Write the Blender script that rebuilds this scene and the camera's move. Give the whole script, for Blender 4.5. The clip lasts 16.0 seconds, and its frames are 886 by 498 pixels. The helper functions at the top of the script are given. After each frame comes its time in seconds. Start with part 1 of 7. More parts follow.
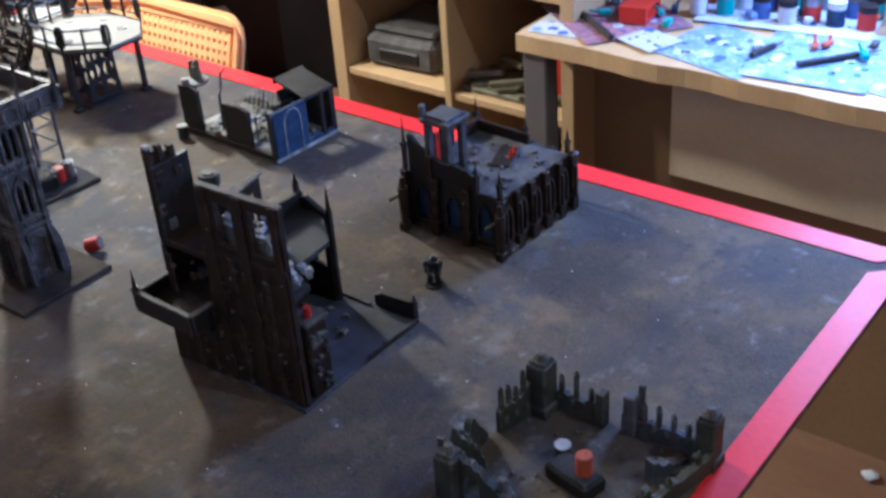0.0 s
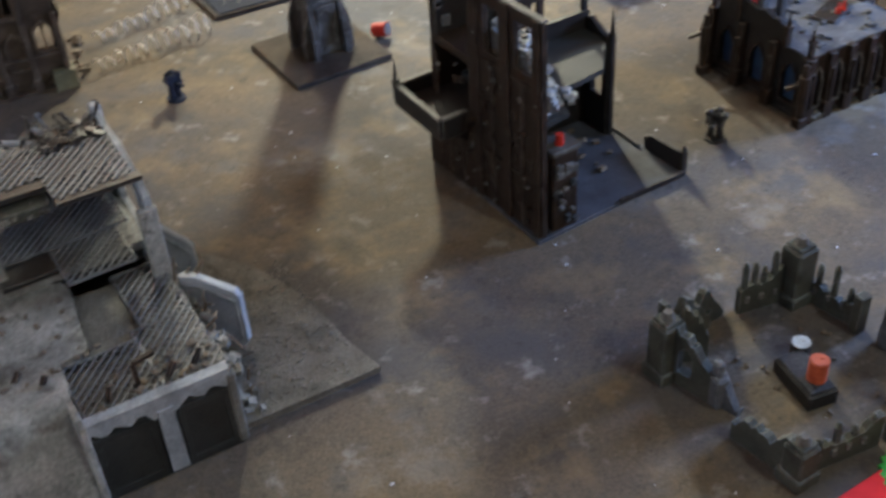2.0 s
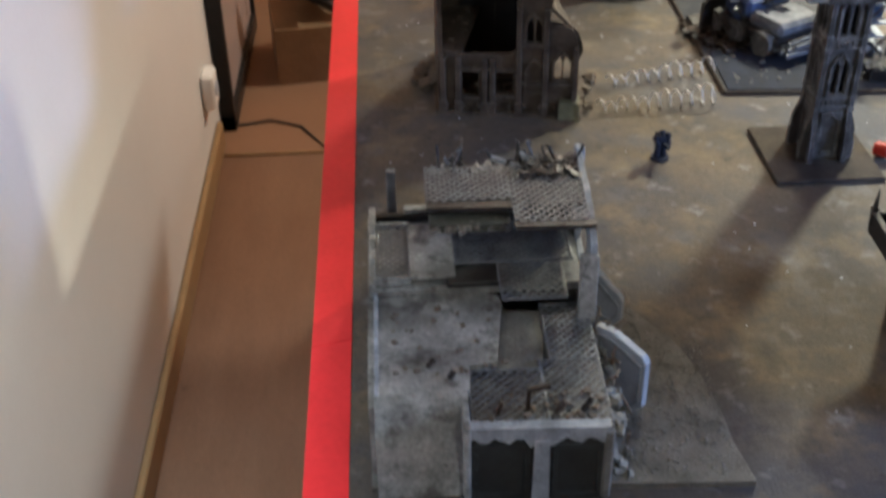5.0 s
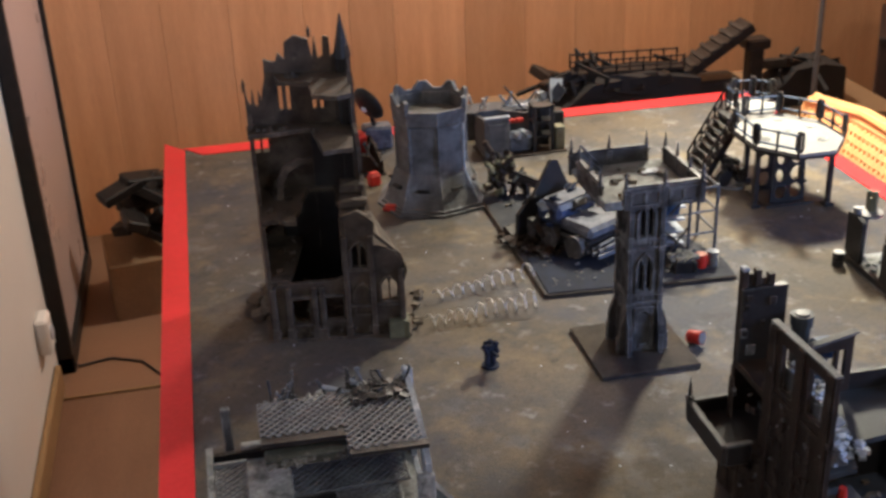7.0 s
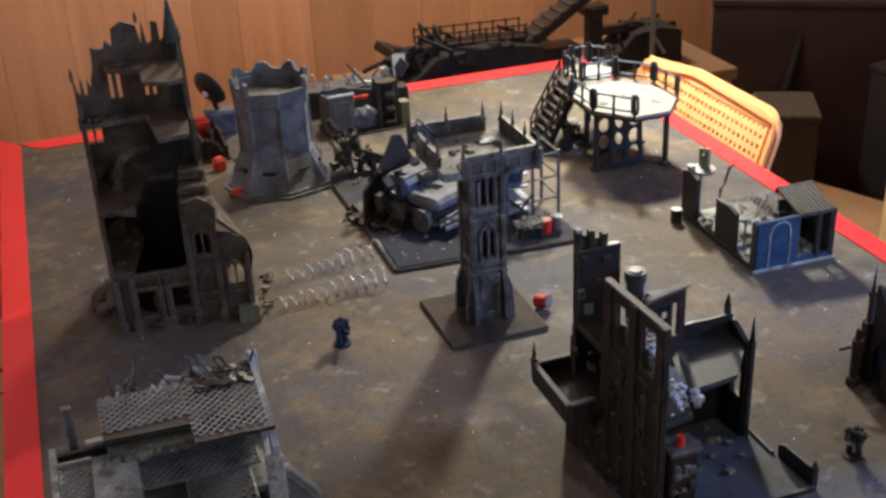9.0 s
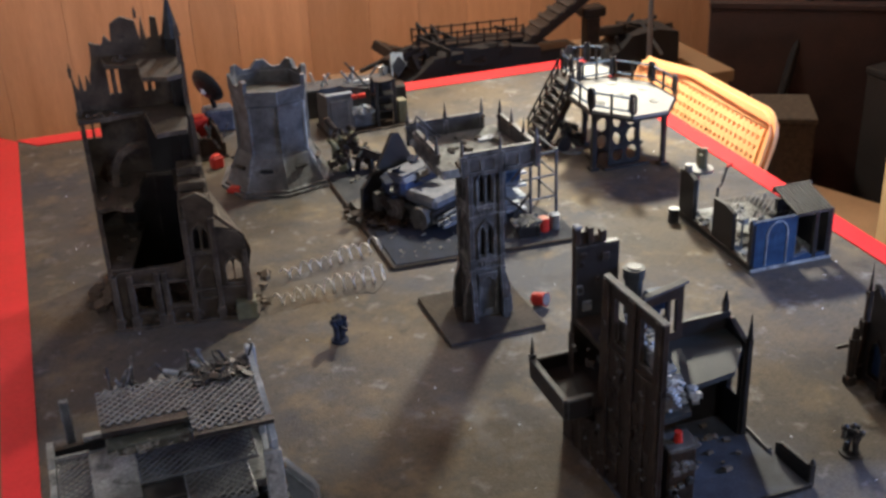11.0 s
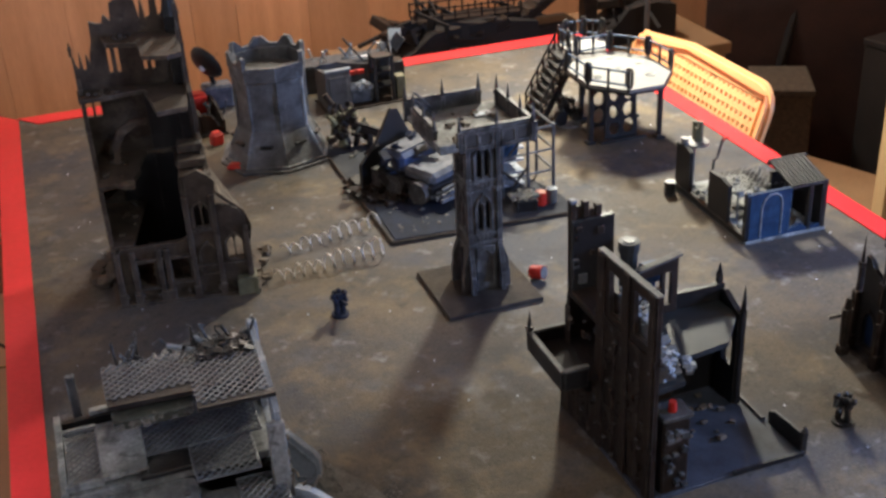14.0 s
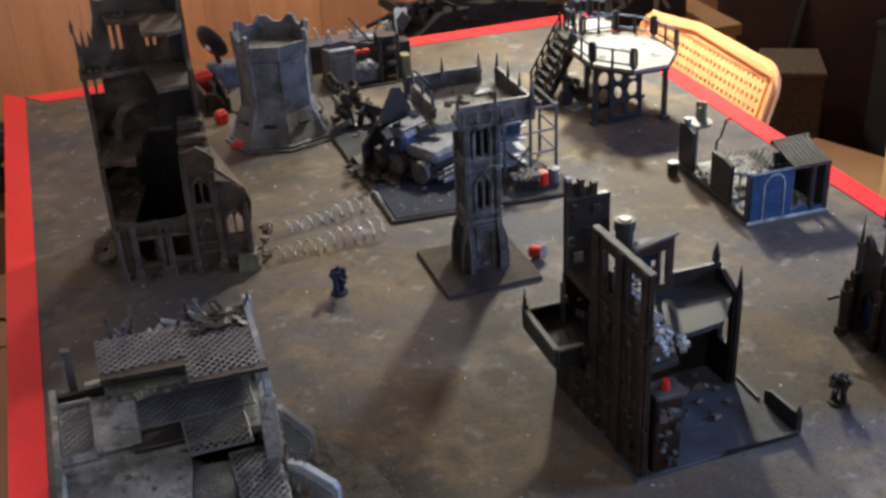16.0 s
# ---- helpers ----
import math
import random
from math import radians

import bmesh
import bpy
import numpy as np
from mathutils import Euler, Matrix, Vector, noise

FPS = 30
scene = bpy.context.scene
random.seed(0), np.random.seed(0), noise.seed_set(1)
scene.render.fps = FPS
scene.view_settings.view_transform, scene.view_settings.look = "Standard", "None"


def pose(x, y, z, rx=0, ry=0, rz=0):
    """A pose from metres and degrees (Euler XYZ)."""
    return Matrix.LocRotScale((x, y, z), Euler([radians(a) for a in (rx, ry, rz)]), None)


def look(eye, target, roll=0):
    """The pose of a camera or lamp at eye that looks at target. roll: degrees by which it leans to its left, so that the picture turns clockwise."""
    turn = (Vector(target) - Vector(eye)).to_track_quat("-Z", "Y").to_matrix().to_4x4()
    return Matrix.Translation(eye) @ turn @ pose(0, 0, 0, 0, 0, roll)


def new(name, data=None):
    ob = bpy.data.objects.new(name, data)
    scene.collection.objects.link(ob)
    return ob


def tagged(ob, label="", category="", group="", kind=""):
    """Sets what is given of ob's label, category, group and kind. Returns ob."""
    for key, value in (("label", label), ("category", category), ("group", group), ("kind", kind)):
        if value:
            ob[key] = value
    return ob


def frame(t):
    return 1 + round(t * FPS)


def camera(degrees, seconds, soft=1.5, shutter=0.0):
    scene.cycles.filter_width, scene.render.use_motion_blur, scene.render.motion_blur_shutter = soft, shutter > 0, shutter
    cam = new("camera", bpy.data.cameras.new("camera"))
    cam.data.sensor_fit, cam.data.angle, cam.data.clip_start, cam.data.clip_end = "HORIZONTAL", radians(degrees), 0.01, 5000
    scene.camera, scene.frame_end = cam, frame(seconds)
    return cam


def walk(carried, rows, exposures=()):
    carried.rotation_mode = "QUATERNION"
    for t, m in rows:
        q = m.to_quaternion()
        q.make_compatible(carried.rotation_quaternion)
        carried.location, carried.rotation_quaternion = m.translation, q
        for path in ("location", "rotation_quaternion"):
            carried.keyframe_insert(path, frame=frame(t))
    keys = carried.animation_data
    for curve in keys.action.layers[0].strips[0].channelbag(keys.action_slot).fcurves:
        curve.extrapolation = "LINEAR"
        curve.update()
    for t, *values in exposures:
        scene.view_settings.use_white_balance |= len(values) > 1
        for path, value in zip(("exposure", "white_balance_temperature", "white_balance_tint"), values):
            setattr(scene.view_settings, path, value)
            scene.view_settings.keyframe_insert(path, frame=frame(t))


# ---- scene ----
cam = camera(42.0, 16.0, soft=3.0, shutter=0.5)
PATH = [
    (0, (-0.052, -0.331, 0.744), (1.256, 0.772, -0.292), -4.4),
    (0.5, (-0.04, -0.328, 0.734), (1.236, 0.751, -0.367), -4.8),
    (1, (-0.019, -0.321, 0.726), (1.153, 0.831, -0.414), -4.3),
    (1.5, (0.016, -0.326, 0.709), (0.987, 0.955, -0.48), -4.9),
    (2, (0.045, -0.33, 0.699), (0.819, 1.029, -0.548), -4.1),
    (2.5, (0.069, -0.343, 0.687), (0.684, 1.064, -0.595), -3.4),
    (3, (0.079, -0.357, 0.683), (0.527, 1.072, -0.643), -2.0),
    (3.5, (0.075, -0.358, 0.681), (0.402, 1.083, -0.667), -0.8),
    (4, (0.065, -0.352, 0.682), (0.284, 1.117, -0.658), 0.4),
    (4.5, (0.053, -0.346, 0.699), (0.194, 1.186, -0.579), 1.0),
    (5, (0.056, -0.349, 0.734), (0.123, 1.283, -0.421), -1.1),
    (5.2, (0.061, -0.35, 0.734), (0.129, 1.321, -0.362), -1.7),
    (7.3, (0.084, -0.378, 0.771), (0.461, 1.391, -0.083), -2.6),
    (7.5, (0.088, -0.38, 0.771), (0.482, 1.382, -0.089), -2.8),
    (8, (0.092, -0.374, 0.769), (0.577, 1.365, -0.093), -2.8),
    (8.5, (0.108, -0.381, 0.762), (0.635, 1.336, -0.117), -2.8),
    (8.7, (0.109, -0.385, 0.767), (0.663, 1.313, -0.132), -3.0),
    (10.8, (0.103, -0.387, 0.762), (0.658, 1.312, -0.136), -2.7),
    (11, (0.103, -0.388, 0.761), (0.668, 1.309, -0.134), -2.5),
    (11.5, (0.101, -0.386, 0.761), (0.695, 1.305, -0.125), -1.9),
    (12, (0.102, -0.386, 0.763), (0.701, 1.305, -0.12), -1.9),
    (12.5, (0.099, -0.388, 0.761), (0.678, 1.302, -0.139), -2.4),
    (13, (0.101, -0.389, 0.76), (0.676, 1.296, -0.151), -2.8),
    (13.5, (0.106, -0.388, 0.758), (0.678, 1.293, -0.162), -2.9),
    (14, (0.101, -0.404, 0.77), (0.656, 1.274, -0.165), -3.0),
    (14.5, (0.101, -0.402, 0.769), (0.642, 1.278, -0.17), -3.1),
    (15, (0.101, -0.404, 0.768), (0.645, 1.274, -0.175), -3.0),
    (15.5, (0.102, -0.405, 0.769), (0.647, 1.272, -0.175), -3.0),
    (16, (0.12, -0.414, 0.763), (0.644, 1.262, -0.196), -3.1),
]
walk(cam, [(t, look(eye, target, roll)) for t, eye, target, roll in PATH],
     exposures=[(0, -0.72, 5000, 4), (0.5, -0.74, 5150, 2), (1.0, -0.66, 5300, -2), (1.5, -0.46, 5500, -4), (2.2, -0.12, 5800, -5), (3.5, -0.18, 5900, -1), (4.4, -0.22, 5800, -1), (5, -0.26, 5600, -4), (7.5, -0.50, 5750, 3), (12, -0.54, 5550, 2), (16, -0.54, 5550, 2)])


# ---- light ----
def lamp(name, kind, place, target, energy, colour, size=0.1, spot=120.0, blend=0.6):
    data = bpy.data.lights.new(name, kind)
    data.energy, data.color = energy, colour
    if kind == "AREA":
        data.shape, data.size = "DISK", size
    else:
        data.shadow_soft_size = size
    if kind == "SPOT":
        data.spot_size, data.spot_blend = radians(spot), blend
    ob = new(name, data)
    ob.matrix_world = look(place, target)
    return ob


world = bpy.data.worlds.new("room_air")
scene.world = world
world.use_nodes = True
world.node_tree.nodes["Background"].inputs[0].default_value = (0.9, 0.8, 0.7, 1)
world.node_tree.nodes["Background"].inputs[1].default_value = 0.004

lamp("floor_lamp_bulb", "SPOT", (1.14, 1.66, 0.70), (1.00, 1.12, 0), 195, (1.0, 0.84, 0.63), 0.05, 124, 1.0)
lamp("desk_lamp_panel", "AREA", (1.80, 0.16, 0.46), (0.95, 0.16, 0), 36, (0.43, 0.55, 1.0), 0.42)
# Added fill lamp without a known source; it brightens the panelled far wall.
lamp("far_wall_fill", "POINT", (1.00, 2.62, 1.45), (1.00, 2.62, 0), 140, (1.0, 0.87, 0.74), 0.12)
lamp("room_lamp_bulb", "POINT", (0.95, -1.06, 1.48), (0.95, -1.06, 0), 46, (0.97, 0.98, 0.96), 0.045)
# Added unseen spot that brightens the white wall; no window is known there.
lamp("wall_fill_spot", "SPOT", (-0.25, -0.12, 1.15), (-0.45, 0.46, -0.17), 185, (0.86, 0.91, 1.0), 0.06, 46, 1.0)


# ---- materials ----
def mat(name, colour, rough=0.7, second=None, scale=20.0, amount=0.5, bump=0.25, metal=0.0, fine=160.0, stretch=(1, 1, 1), spec=0.35, edge=None):
    """Two scales of noise between two colours, fine grain and relief, in the object's own metres."""
    m = bpy.data.materials.new(name)
    m.use_nodes = True
    nt = m.node_tree
    b = nt.nodes["Principled BSDF"]
    b.inputs["Metallic"].default_value = metal
    b.inputs["Specular IOR Level"].default_value = spec
    second = second or tuple(c * 0.55 for c in colour)
    co = nt.nodes.new("ShaderNodeTexCoord")
    mp = nt.nodes.new("ShaderNodeMapping")
    mp.inputs["Scale"].default_value = stretch
    nt.links.new(co.outputs["Object"], mp.inputs["Vector"])
    n1 = nt.nodes.new("ShaderNodeTexNoise")
    n1.inputs["Scale"].default_value = scale
    n1.inputs["Detail"].default_value = 5
    n1.inputs["Roughness"].default_value = 0.62
    n2 = nt.nodes.new("ShaderNodeTexNoise")
    n2.inputs["Scale"].default_value = fine
    n2.inputs["Detail"].default_value = 3
    for n in (n1, n2):
        nt.links.new(mp.outputs["Vector"], n.inputs["Vector"])
    ramp = nt.nodes.new("ShaderNodeValToRGB")
    ramp.color_ramp.elements[0].position, ramp.color_ramp.elements[1].position = 0.5 - 0.22, 0.5 + 0.22
    ramp.color_ramp.elements[0].color, ramp.color_ramp.elements[1].color = (*second, 1), (*colour, 1)
    nt.links.new(n1.outputs["Fac"], ramp.inputs["Fac"])
    mix = nt.nodes.new("ShaderNodeMix")
    mix.data_type, mix.blend_type = "RGBA", "OVERLAY"
    mix.inputs["Factor"].default_value = amount
    nt.links.new(ramp.outputs["Color"], mix.inputs["A"])
    nt.links.new(n2.outputs["Color"], mix.inputs["B"])
    hue = nt.nodes.new("ShaderNodeHueSaturation")
    bw = nt.nodes.new("ShaderNodeRGBToBW")
    nt.links.new(n2.outputs["Color"], bw.inputs["Color"])
    nt.links.new(bw.outputs["Val"], mix.inputs["B"])
    nt.links.new(mix.outputs["Result"], hue.inputs["Color"])
    info = nt.nodes.new("ShaderNodeObjectInfo")
    rng = nt.nodes.new("ShaderNodeMapRange")
    rng.inputs["To Min"].default_value, rng.inputs["To Max"].default_value = 0.86, 1.14
    nt.links.new(info.outputs["Random"], rng.inputs["Value"])
    nt.links.new(rng.outputs["Result"], hue.inputs["Value"])
    tone = hue.outputs["Color"]
    if edge:
        # dry-brushed wear along the outer edges
        bv = nt.nodes.new("ShaderNodeBevel")
        bv.samples = 4
        bv.inputs["Radius"].default_value = 0.0014
        geo = nt.nodes.new("ShaderNodeNewGeometry")
        dot = nt.nodes.new("ShaderNodeVectorMath")
        dot.operation = "DOT_PRODUCT"
        nt.links.new(bv.outputs["Normal"], dot.inputs[0])
        nt.links.new(geo.outputs["Normal"], dot.inputs[1])
        worn = nt.nodes.new("ShaderNodeMapRange")
        worn.inputs["From Min"].default_value, worn.inputs["From Max"].default_value = 0.985, 0.85
        nt.links.new(dot.outputs["Value"], worn.inputs["Value"])
        patchy = nt.nodes.new("ShaderNodeMapRange")
        patchy.inputs["From Min"].default_value, patchy.inputs["From Max"].default_value = 0.38, 0.66
        nt.links.new(n1.outputs["Fac"], patchy.inputs["Value"])
        both = nt.nodes.new("ShaderNodeMath")
        both.operation = "MULTIPLY"
        nt.links.new(worn.outputs["Result"], both.inputs[0])
        nt.links.new(patchy.outputs["Result"], both.inputs[1])
        rub = nt.nodes.new("ShaderNodeMix")
        rub.data_type = "RGBA"
        nt.links.new(both.outputs[0], rub.inputs["Factor"])
        nt.links.new(tone, rub.inputs["A"])
        rub.inputs["B"].default_value = (*edge, 1)
        tone = rub.outputs["Result"]
    nt.links.new(tone, b.inputs["Base Color"])
    r2 = nt.nodes.new("ShaderNodeMapRange")
    r2.inputs["To Min"].default_value, r2.inputs["To Max"].default_value = max(rough - 0.12, 0.05), min(rough + 0.12, 1.0)
    nt.links.new(n1.outputs["Fac"], r2.inputs["Value"])
    nt.links.new(r2.outputs["Result"], b.inputs["Roughness"])
    if bump:
        bp = nt.nodes.new("ShaderNodeBump")
        bp.inputs["Strength"].default_value = bump
        bp.inputs["Distance"].default_value = 0.002
        nt.links.new(n2.outputs["Fac"], bp.inputs["Height"])
        nt.links.new(bp.outputs["Normal"], b.inputs["Normal"])
    return m


def stained(m, layers):
    """Lays patches, scuffs and stains of a shape of their own over a material: (scale, from, to, colour, strength)."""
    nt = m.node_tree
    b = nt.nodes["Principled BSDF"]
    base = b.inputs["Base Color"].links[0].from_socket
    co = nt.nodes["Texture Coordinate"]
    for scale, lo, hi, colour, top in layers:
        n = nt.nodes.new("ShaderNodeTexNoise")
        n.inputs["Scale"].default_value, n.inputs["Detail"].default_value, n.inputs["Roughness"].default_value = scale, 6, 0.68
        nt.links.new(co.outputs["Object"], n.inputs["Vector"])
        r = nt.nodes.new("ShaderNodeMapRange")
        r.inputs["From Min"].default_value, r.inputs["From Max"].default_value = lo, hi
        r.inputs["To Max"].default_value = top
        nt.links.new(n.outputs["Fac"], r.inputs["Value"])
        mx = nt.nodes.new("ShaderNodeMix")
        mx.data_type = "RGBA"
        nt.links.new(r.outputs["Result"], mx.inputs["Factor"])
        nt.links.new(base, mx.inputs["A"])
        mx.inputs["B"].default_value = (*colour, 1)
        base = mx.outputs["Result"]
    nt.links.new(base, b.inputs["Base Color"])
    return m


def table_paint():
    """Dry-brushed table paint: brown and slate patches, pale scuffs and dark stains over a fine gritty grain."""
    m = mat("painted_table_mat", (0.106, 0.081, 0.050), 0.72, (0.042, 0.042, 0.046), 3.6, 0.6, 0.4, fine=330, spec=0.12)
    return stained(m, ((5.0, 0.48, 0.64, (0.044, 0.047, 0.060), 0.72), (8.5, 0.53, 0.66, (0.165, 0.128, 0.074), 0.6), (7.0, 0.56, 0.72, (0.22, 0.22, 0.225), 0.5), (26.0, 0.58, 0.74, (0.29, 0.285, 0.28), 0.55), (11.0, 0.60, 0.70, (0.16, 0.155, 0.15), 0.45),
                       (14.0, 0.55, 0.70, (0.022, 0.019, 0.017), 0.6), (45.0, 0.58, 0.70, (0.026, 0.023, 0.020), 0.5), (70.0, 0.60, 0.72, (0.020, 0.017, 0.014), 0.55), (190.0, 0.66, 0.74, (0.34, 0.33, 0.31), 0.5)))


M = {
    "mat_top": table_paint(),
    "red": mat("red_edge_tape", (0.70, 0.030, 0.036), 0.42, (0.58, 0.026, 0.03), 14, 0.3, 0.12, spec=0.17),
    "floor": mat("brown_floor_board", (0.185, 0.104, 0.062), 0.5, (0.145, 0.078, 0.046), 6, 0.3, 0.1, stretch=(3, 0.5, 1)),
    "floor2": mat("tan_floor", (0.27, 0.15, 0.085), 0.5, (0.22, 0.12, 0.068), 5, 0.25, 0.1),
    "plaster": mat("white_plaster", (0.80, 0.775, 0.74), 0.85, (0.75, 0.725, 0.69), 3, 0.15, 0.15),
    "ceiling": mat("brown_unseen_ceiling", (0.30, 0.19, 0.11), 0.8, (0.24, 0.15, 0.085), 3, 0.2, 0.1),
    "skirt": mat("yellow_pine", (0.32, 0.205, 0.095), 0.5, (0.25, 0.15, 0.07), 14, 0.3, 0.1, stretch=(1, 0.2, 1)),
    "panelwood": mat("orange_wood_panel", (0.64, 0.33, 0.16), 0.5, (0.50, 0.245, 0.11), 3.5, 0.25, 0.12, stretch=(6, 1, 0.5), fine=60),
    "shelfwood": mat("pale_shelf_wood", (0.50, 0.35, 0.18), 0.5, (0.42, 0.28, 0.14), 7, 0.25, 0.1, stretch=(1, 3, 0.6)),
    "shelfback": mat("brown_shelf_back", (0.24, 0.15, 0.075), 0.6, (0.2, 0.12, 0.06), 5, 0.2, 0.1),
    "greywall": mat("grey_stone_plastic", (0.108, 0.103, 0.097), 0.6, (0.045, 0.041, 0.038), 45, 0.6, 0.4, fine=420, spec=0.14, edge=(0.26, 0.25, 0.24)),
    "churchwall": mat("dark_church_plastic", (0.082, 0.063, 0.048), 0.6, (0.028, 0.021, 0.016), 45, 0.6, 0.4, fine=420, spec=0.14, edge=(0.19, 0.16, 0.13)),
    "darkwall": mat("dark_brown_plastic", (0.034, 0.021, 0.014), 0.55, (0.013, 0.010, 0.008), 40, 0.6, 0.4, fine=420, spec=0.14, edge=(0.17, 0.145, 0.125)),
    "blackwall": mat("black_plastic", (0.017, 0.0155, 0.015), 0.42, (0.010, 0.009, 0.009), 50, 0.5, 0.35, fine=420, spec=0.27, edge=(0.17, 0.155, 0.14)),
    "bluegrey": mat("blue_grey_plastic", (0.096, 0.099, 0.110), 0.55, (0.036, 0.037, 0.042), 40, 0.6, 0.35, fine=420, spec=0.14, edge=(0.33, 0.34, 0.36)),
    "bluepaint": mat("dark_blue_paint", (0.030, 0.060, 0.115), 0.5, (0.014, 0.022, 0.05), 60, 0.4, 0.2, fine=420, spec=0.14, edge=(0.22, 0.25, 0.31)),
    "whitepaint": mat("pale_dry_brush", (0.30, 0.325, 0.355), 0.6, (0.15, 0.163, 0.185), 50, 0.5, 0.3, fine=420, spec=0.14, edge=(0.55, 0.56, 0.58)),
    "moss": mat("mossy_grey_plastic", (0.066, 0.068, 0.056), 0.6, (0.026, 0.026, 0.022), 45, 0.6, 0.4, fine=420, spec=0.14, edge=(0.24, 0.26, 0.27)),
    "platform": mat("white_platform", (0.235, 0.226, 0.21), 0.75, (0.17, 0.163, 0.15), 30, 0.3, 0.15, fine=300),
    "mesh": mat("steel_mesh", (0.175, 0.18, 0.185), 0.5, (0.09, 0.09, 0.095), 60, 0.5, 0.3, 0.35, fine=400),
    "concrete": mat("grey_concrete", (0.335, 0.337, 0.32), 0.8, (0.135, 0.134, 0.126), 22, 0.8, 0.5, fine=300, spec=0.15, edge=(0.40, 0.39, 0.37)),
    "greyboard": mat("gritty_grey_board", (0.150, 0.142, 0.125), 0.85, (0.066, 0.063, 0.056), 40, 0.7, 0.6, fine=380, spec=0.1, edge=(0.3, 0.29, 0.27)),
    "rubble": mat("rubble_brown", (0.15, 0.115, 0.08), 0.85, (0.06, 0.05, 0.04), 70, 0.6, 0.6, fine=400),
    "redpaint": mat("red_paint", (0.5, 0.03, 0.018), 0.45, (0.36, 0.02, 0.012), 60, 0.25, 0.1, fine=300),
    "orangepaint": mat("rust_orange_paint", (0.42, 0.085, 0.03), 0.55, (0.26, 0.05, 0.02), 60, 0.4, 0.2, fine=300),
    "steel": mat("worn_steel", (0.36, 0.36, 0.36), 0.35, (0.2, 0.2, 0.2), 60, 0.3, 0.15, 0.8, fine=300),
    "wire": mat("wire_bright", (0.62, 0.60, 0.58), 0.45, (0.45, 0.43, 0.4), 60, 0.2, 0.0, 0.4),
    "orangeplastic": mat("orange_plastic", (0.95, 0.56, 0.26), 0.35, (0.92, 0.51, 0.21), 6, 0.1, 0.05, spec=0.5),
    "drumside": mat("dark_drum", (0.024, 0.017, 0.013), 0.4, (0.011, 0.008, 0.007), 35, 0.5, 0.2, fine=300),
    "drumtop": mat("tarnish_and_painted_sheen", (0.052, 0.055, 0.060), 0.4, (0.022, 0.021, 0.021), 14, 0.7, 0.08, 0.0, fine=300, spec=0.2, stretch=(0.5, 1.6, 1)),
    "card": mat("brown_cardboard", (0.27, 0.165, 0.085), 0.85, (0.2, 0.12, 0.06), 8, 0.25, 0.1),
    "darkred": mat("dark_red_box", (0.050, 0.024, 0.019), 0.6, (0.022, 0.013, 0.011), 9, 0.4, 0.1),
    "green": mat("green_plastic", (0.09, 0.42, 0.09), 0.3, (0.05, 0.32, 0.05), 50, 0.2, 0.1, spec=0.5),
    "paper": mat("paper_sheet", (0.54, 0.55, 0.58), 0.8, (0.42, 0.45, 0.53), 30, 0.3, 0.05),
    "bluestain": mat("blue_stained_paper", (0.34, 0.44, 0.64), 0.75, (0.085, 0.17, 0.48), 34, 0.6, 0.05),
    "print": mat("printed_leaflet", (0.46, 0.22, 0.24), 0.7, (0.10, 0.07, 0.13), 75, 0.4, 0.05),
    "teal": mat("teal_plastic", (0.05, 0.36, 0.34), 0.4, (0.03, 0.25, 0.25), 40, 0.2, 0.05),
    "truckgrey": mat("dusty_truck_paint", (0.135, 0.138, 0.155), 0.6, (0.040, 0.042, 0.052), 55, 0.5, 0.25, fine=420, spec=0.14, edge=(0.34, 0.35, 0.37)),
    "truckblue": mat("dull_blue_truck_paint", (0.075, 0.105, 0.20), 0.5, (0.022, 0.028, 0.055), 45, 0.5, 0.3, fine=420, spec=0.2, edge=(0.42, 0.44, 0.5)),
    "navy": mat("matt_navy_blue", (0.024, 0.029, 0.048), 0.8, (0.012, 0.013, 0.018), 45, 0.5, 0.3, fine=420, spec=0.08),
    "ink": mat("blue_ink_print", (0.10, 0.16, 0.42), 0.8, (0.05, 0.08, 0.2), 40, 0.3, 0.05),
    "beige": mat("beige_board", (0.62, 0.53, 0.38), 0.6, (0.56, 0.47, 0.33), 6, 0.2, 0.08),
    "greymetal": mat("grey_metal_leg", (0.22, 0.21, 0.20), 0.45, (0.17, 0.16, 0.155), 12, 0.2, 0.1, 0.4),
    "limeplate": mat("pale_lime_plastic", (0.30, 0.33, 0.13), 0.25, (0.22, 0.25, 0.09), 18, 0.2, 0.05, spec=0.5),
    "olive": mat("olive_paint", (0.14, 0.13, 0.075), 0.6, (0.08, 0.075, 0.045), 40, 0.4, 0.3),
    "darkcard": mat("dark_brown_board", (0.022, 0.018, 0.016), 0.8, (0.012, 0.010, 0.009), 9, 0.4, 0.1),
    "slate": mat("blue_slate_plastic", (0.066, 0.071, 0.090), 0.6, (0.026, 0.027, 0.033), 24, 0.6, 0.4, fine=420, spec=0.18, edge=(0.34, 0.35, 0.38)),
    "wreckboard": mat("dusty_wreck_board", (0.066, 0.066, 0.068), 0.9, (0.022, 0.023, 0.030), 16, 0.7, 0.6, fine=380, spec=0.05, edge=(0.3, 0.29, 0.27)),
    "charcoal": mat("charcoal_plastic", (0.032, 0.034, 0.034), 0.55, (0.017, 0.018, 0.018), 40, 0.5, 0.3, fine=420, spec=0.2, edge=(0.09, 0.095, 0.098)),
    "armour": mat("pale_blue_grey_plate", (0.30, 0.325, 0.36), 0.5, (0.17, 0.19, 0.22), 24, 0.4, 0.2, fine=420, spec=0.2, edge=(0.62, 0.64, 0.68)),
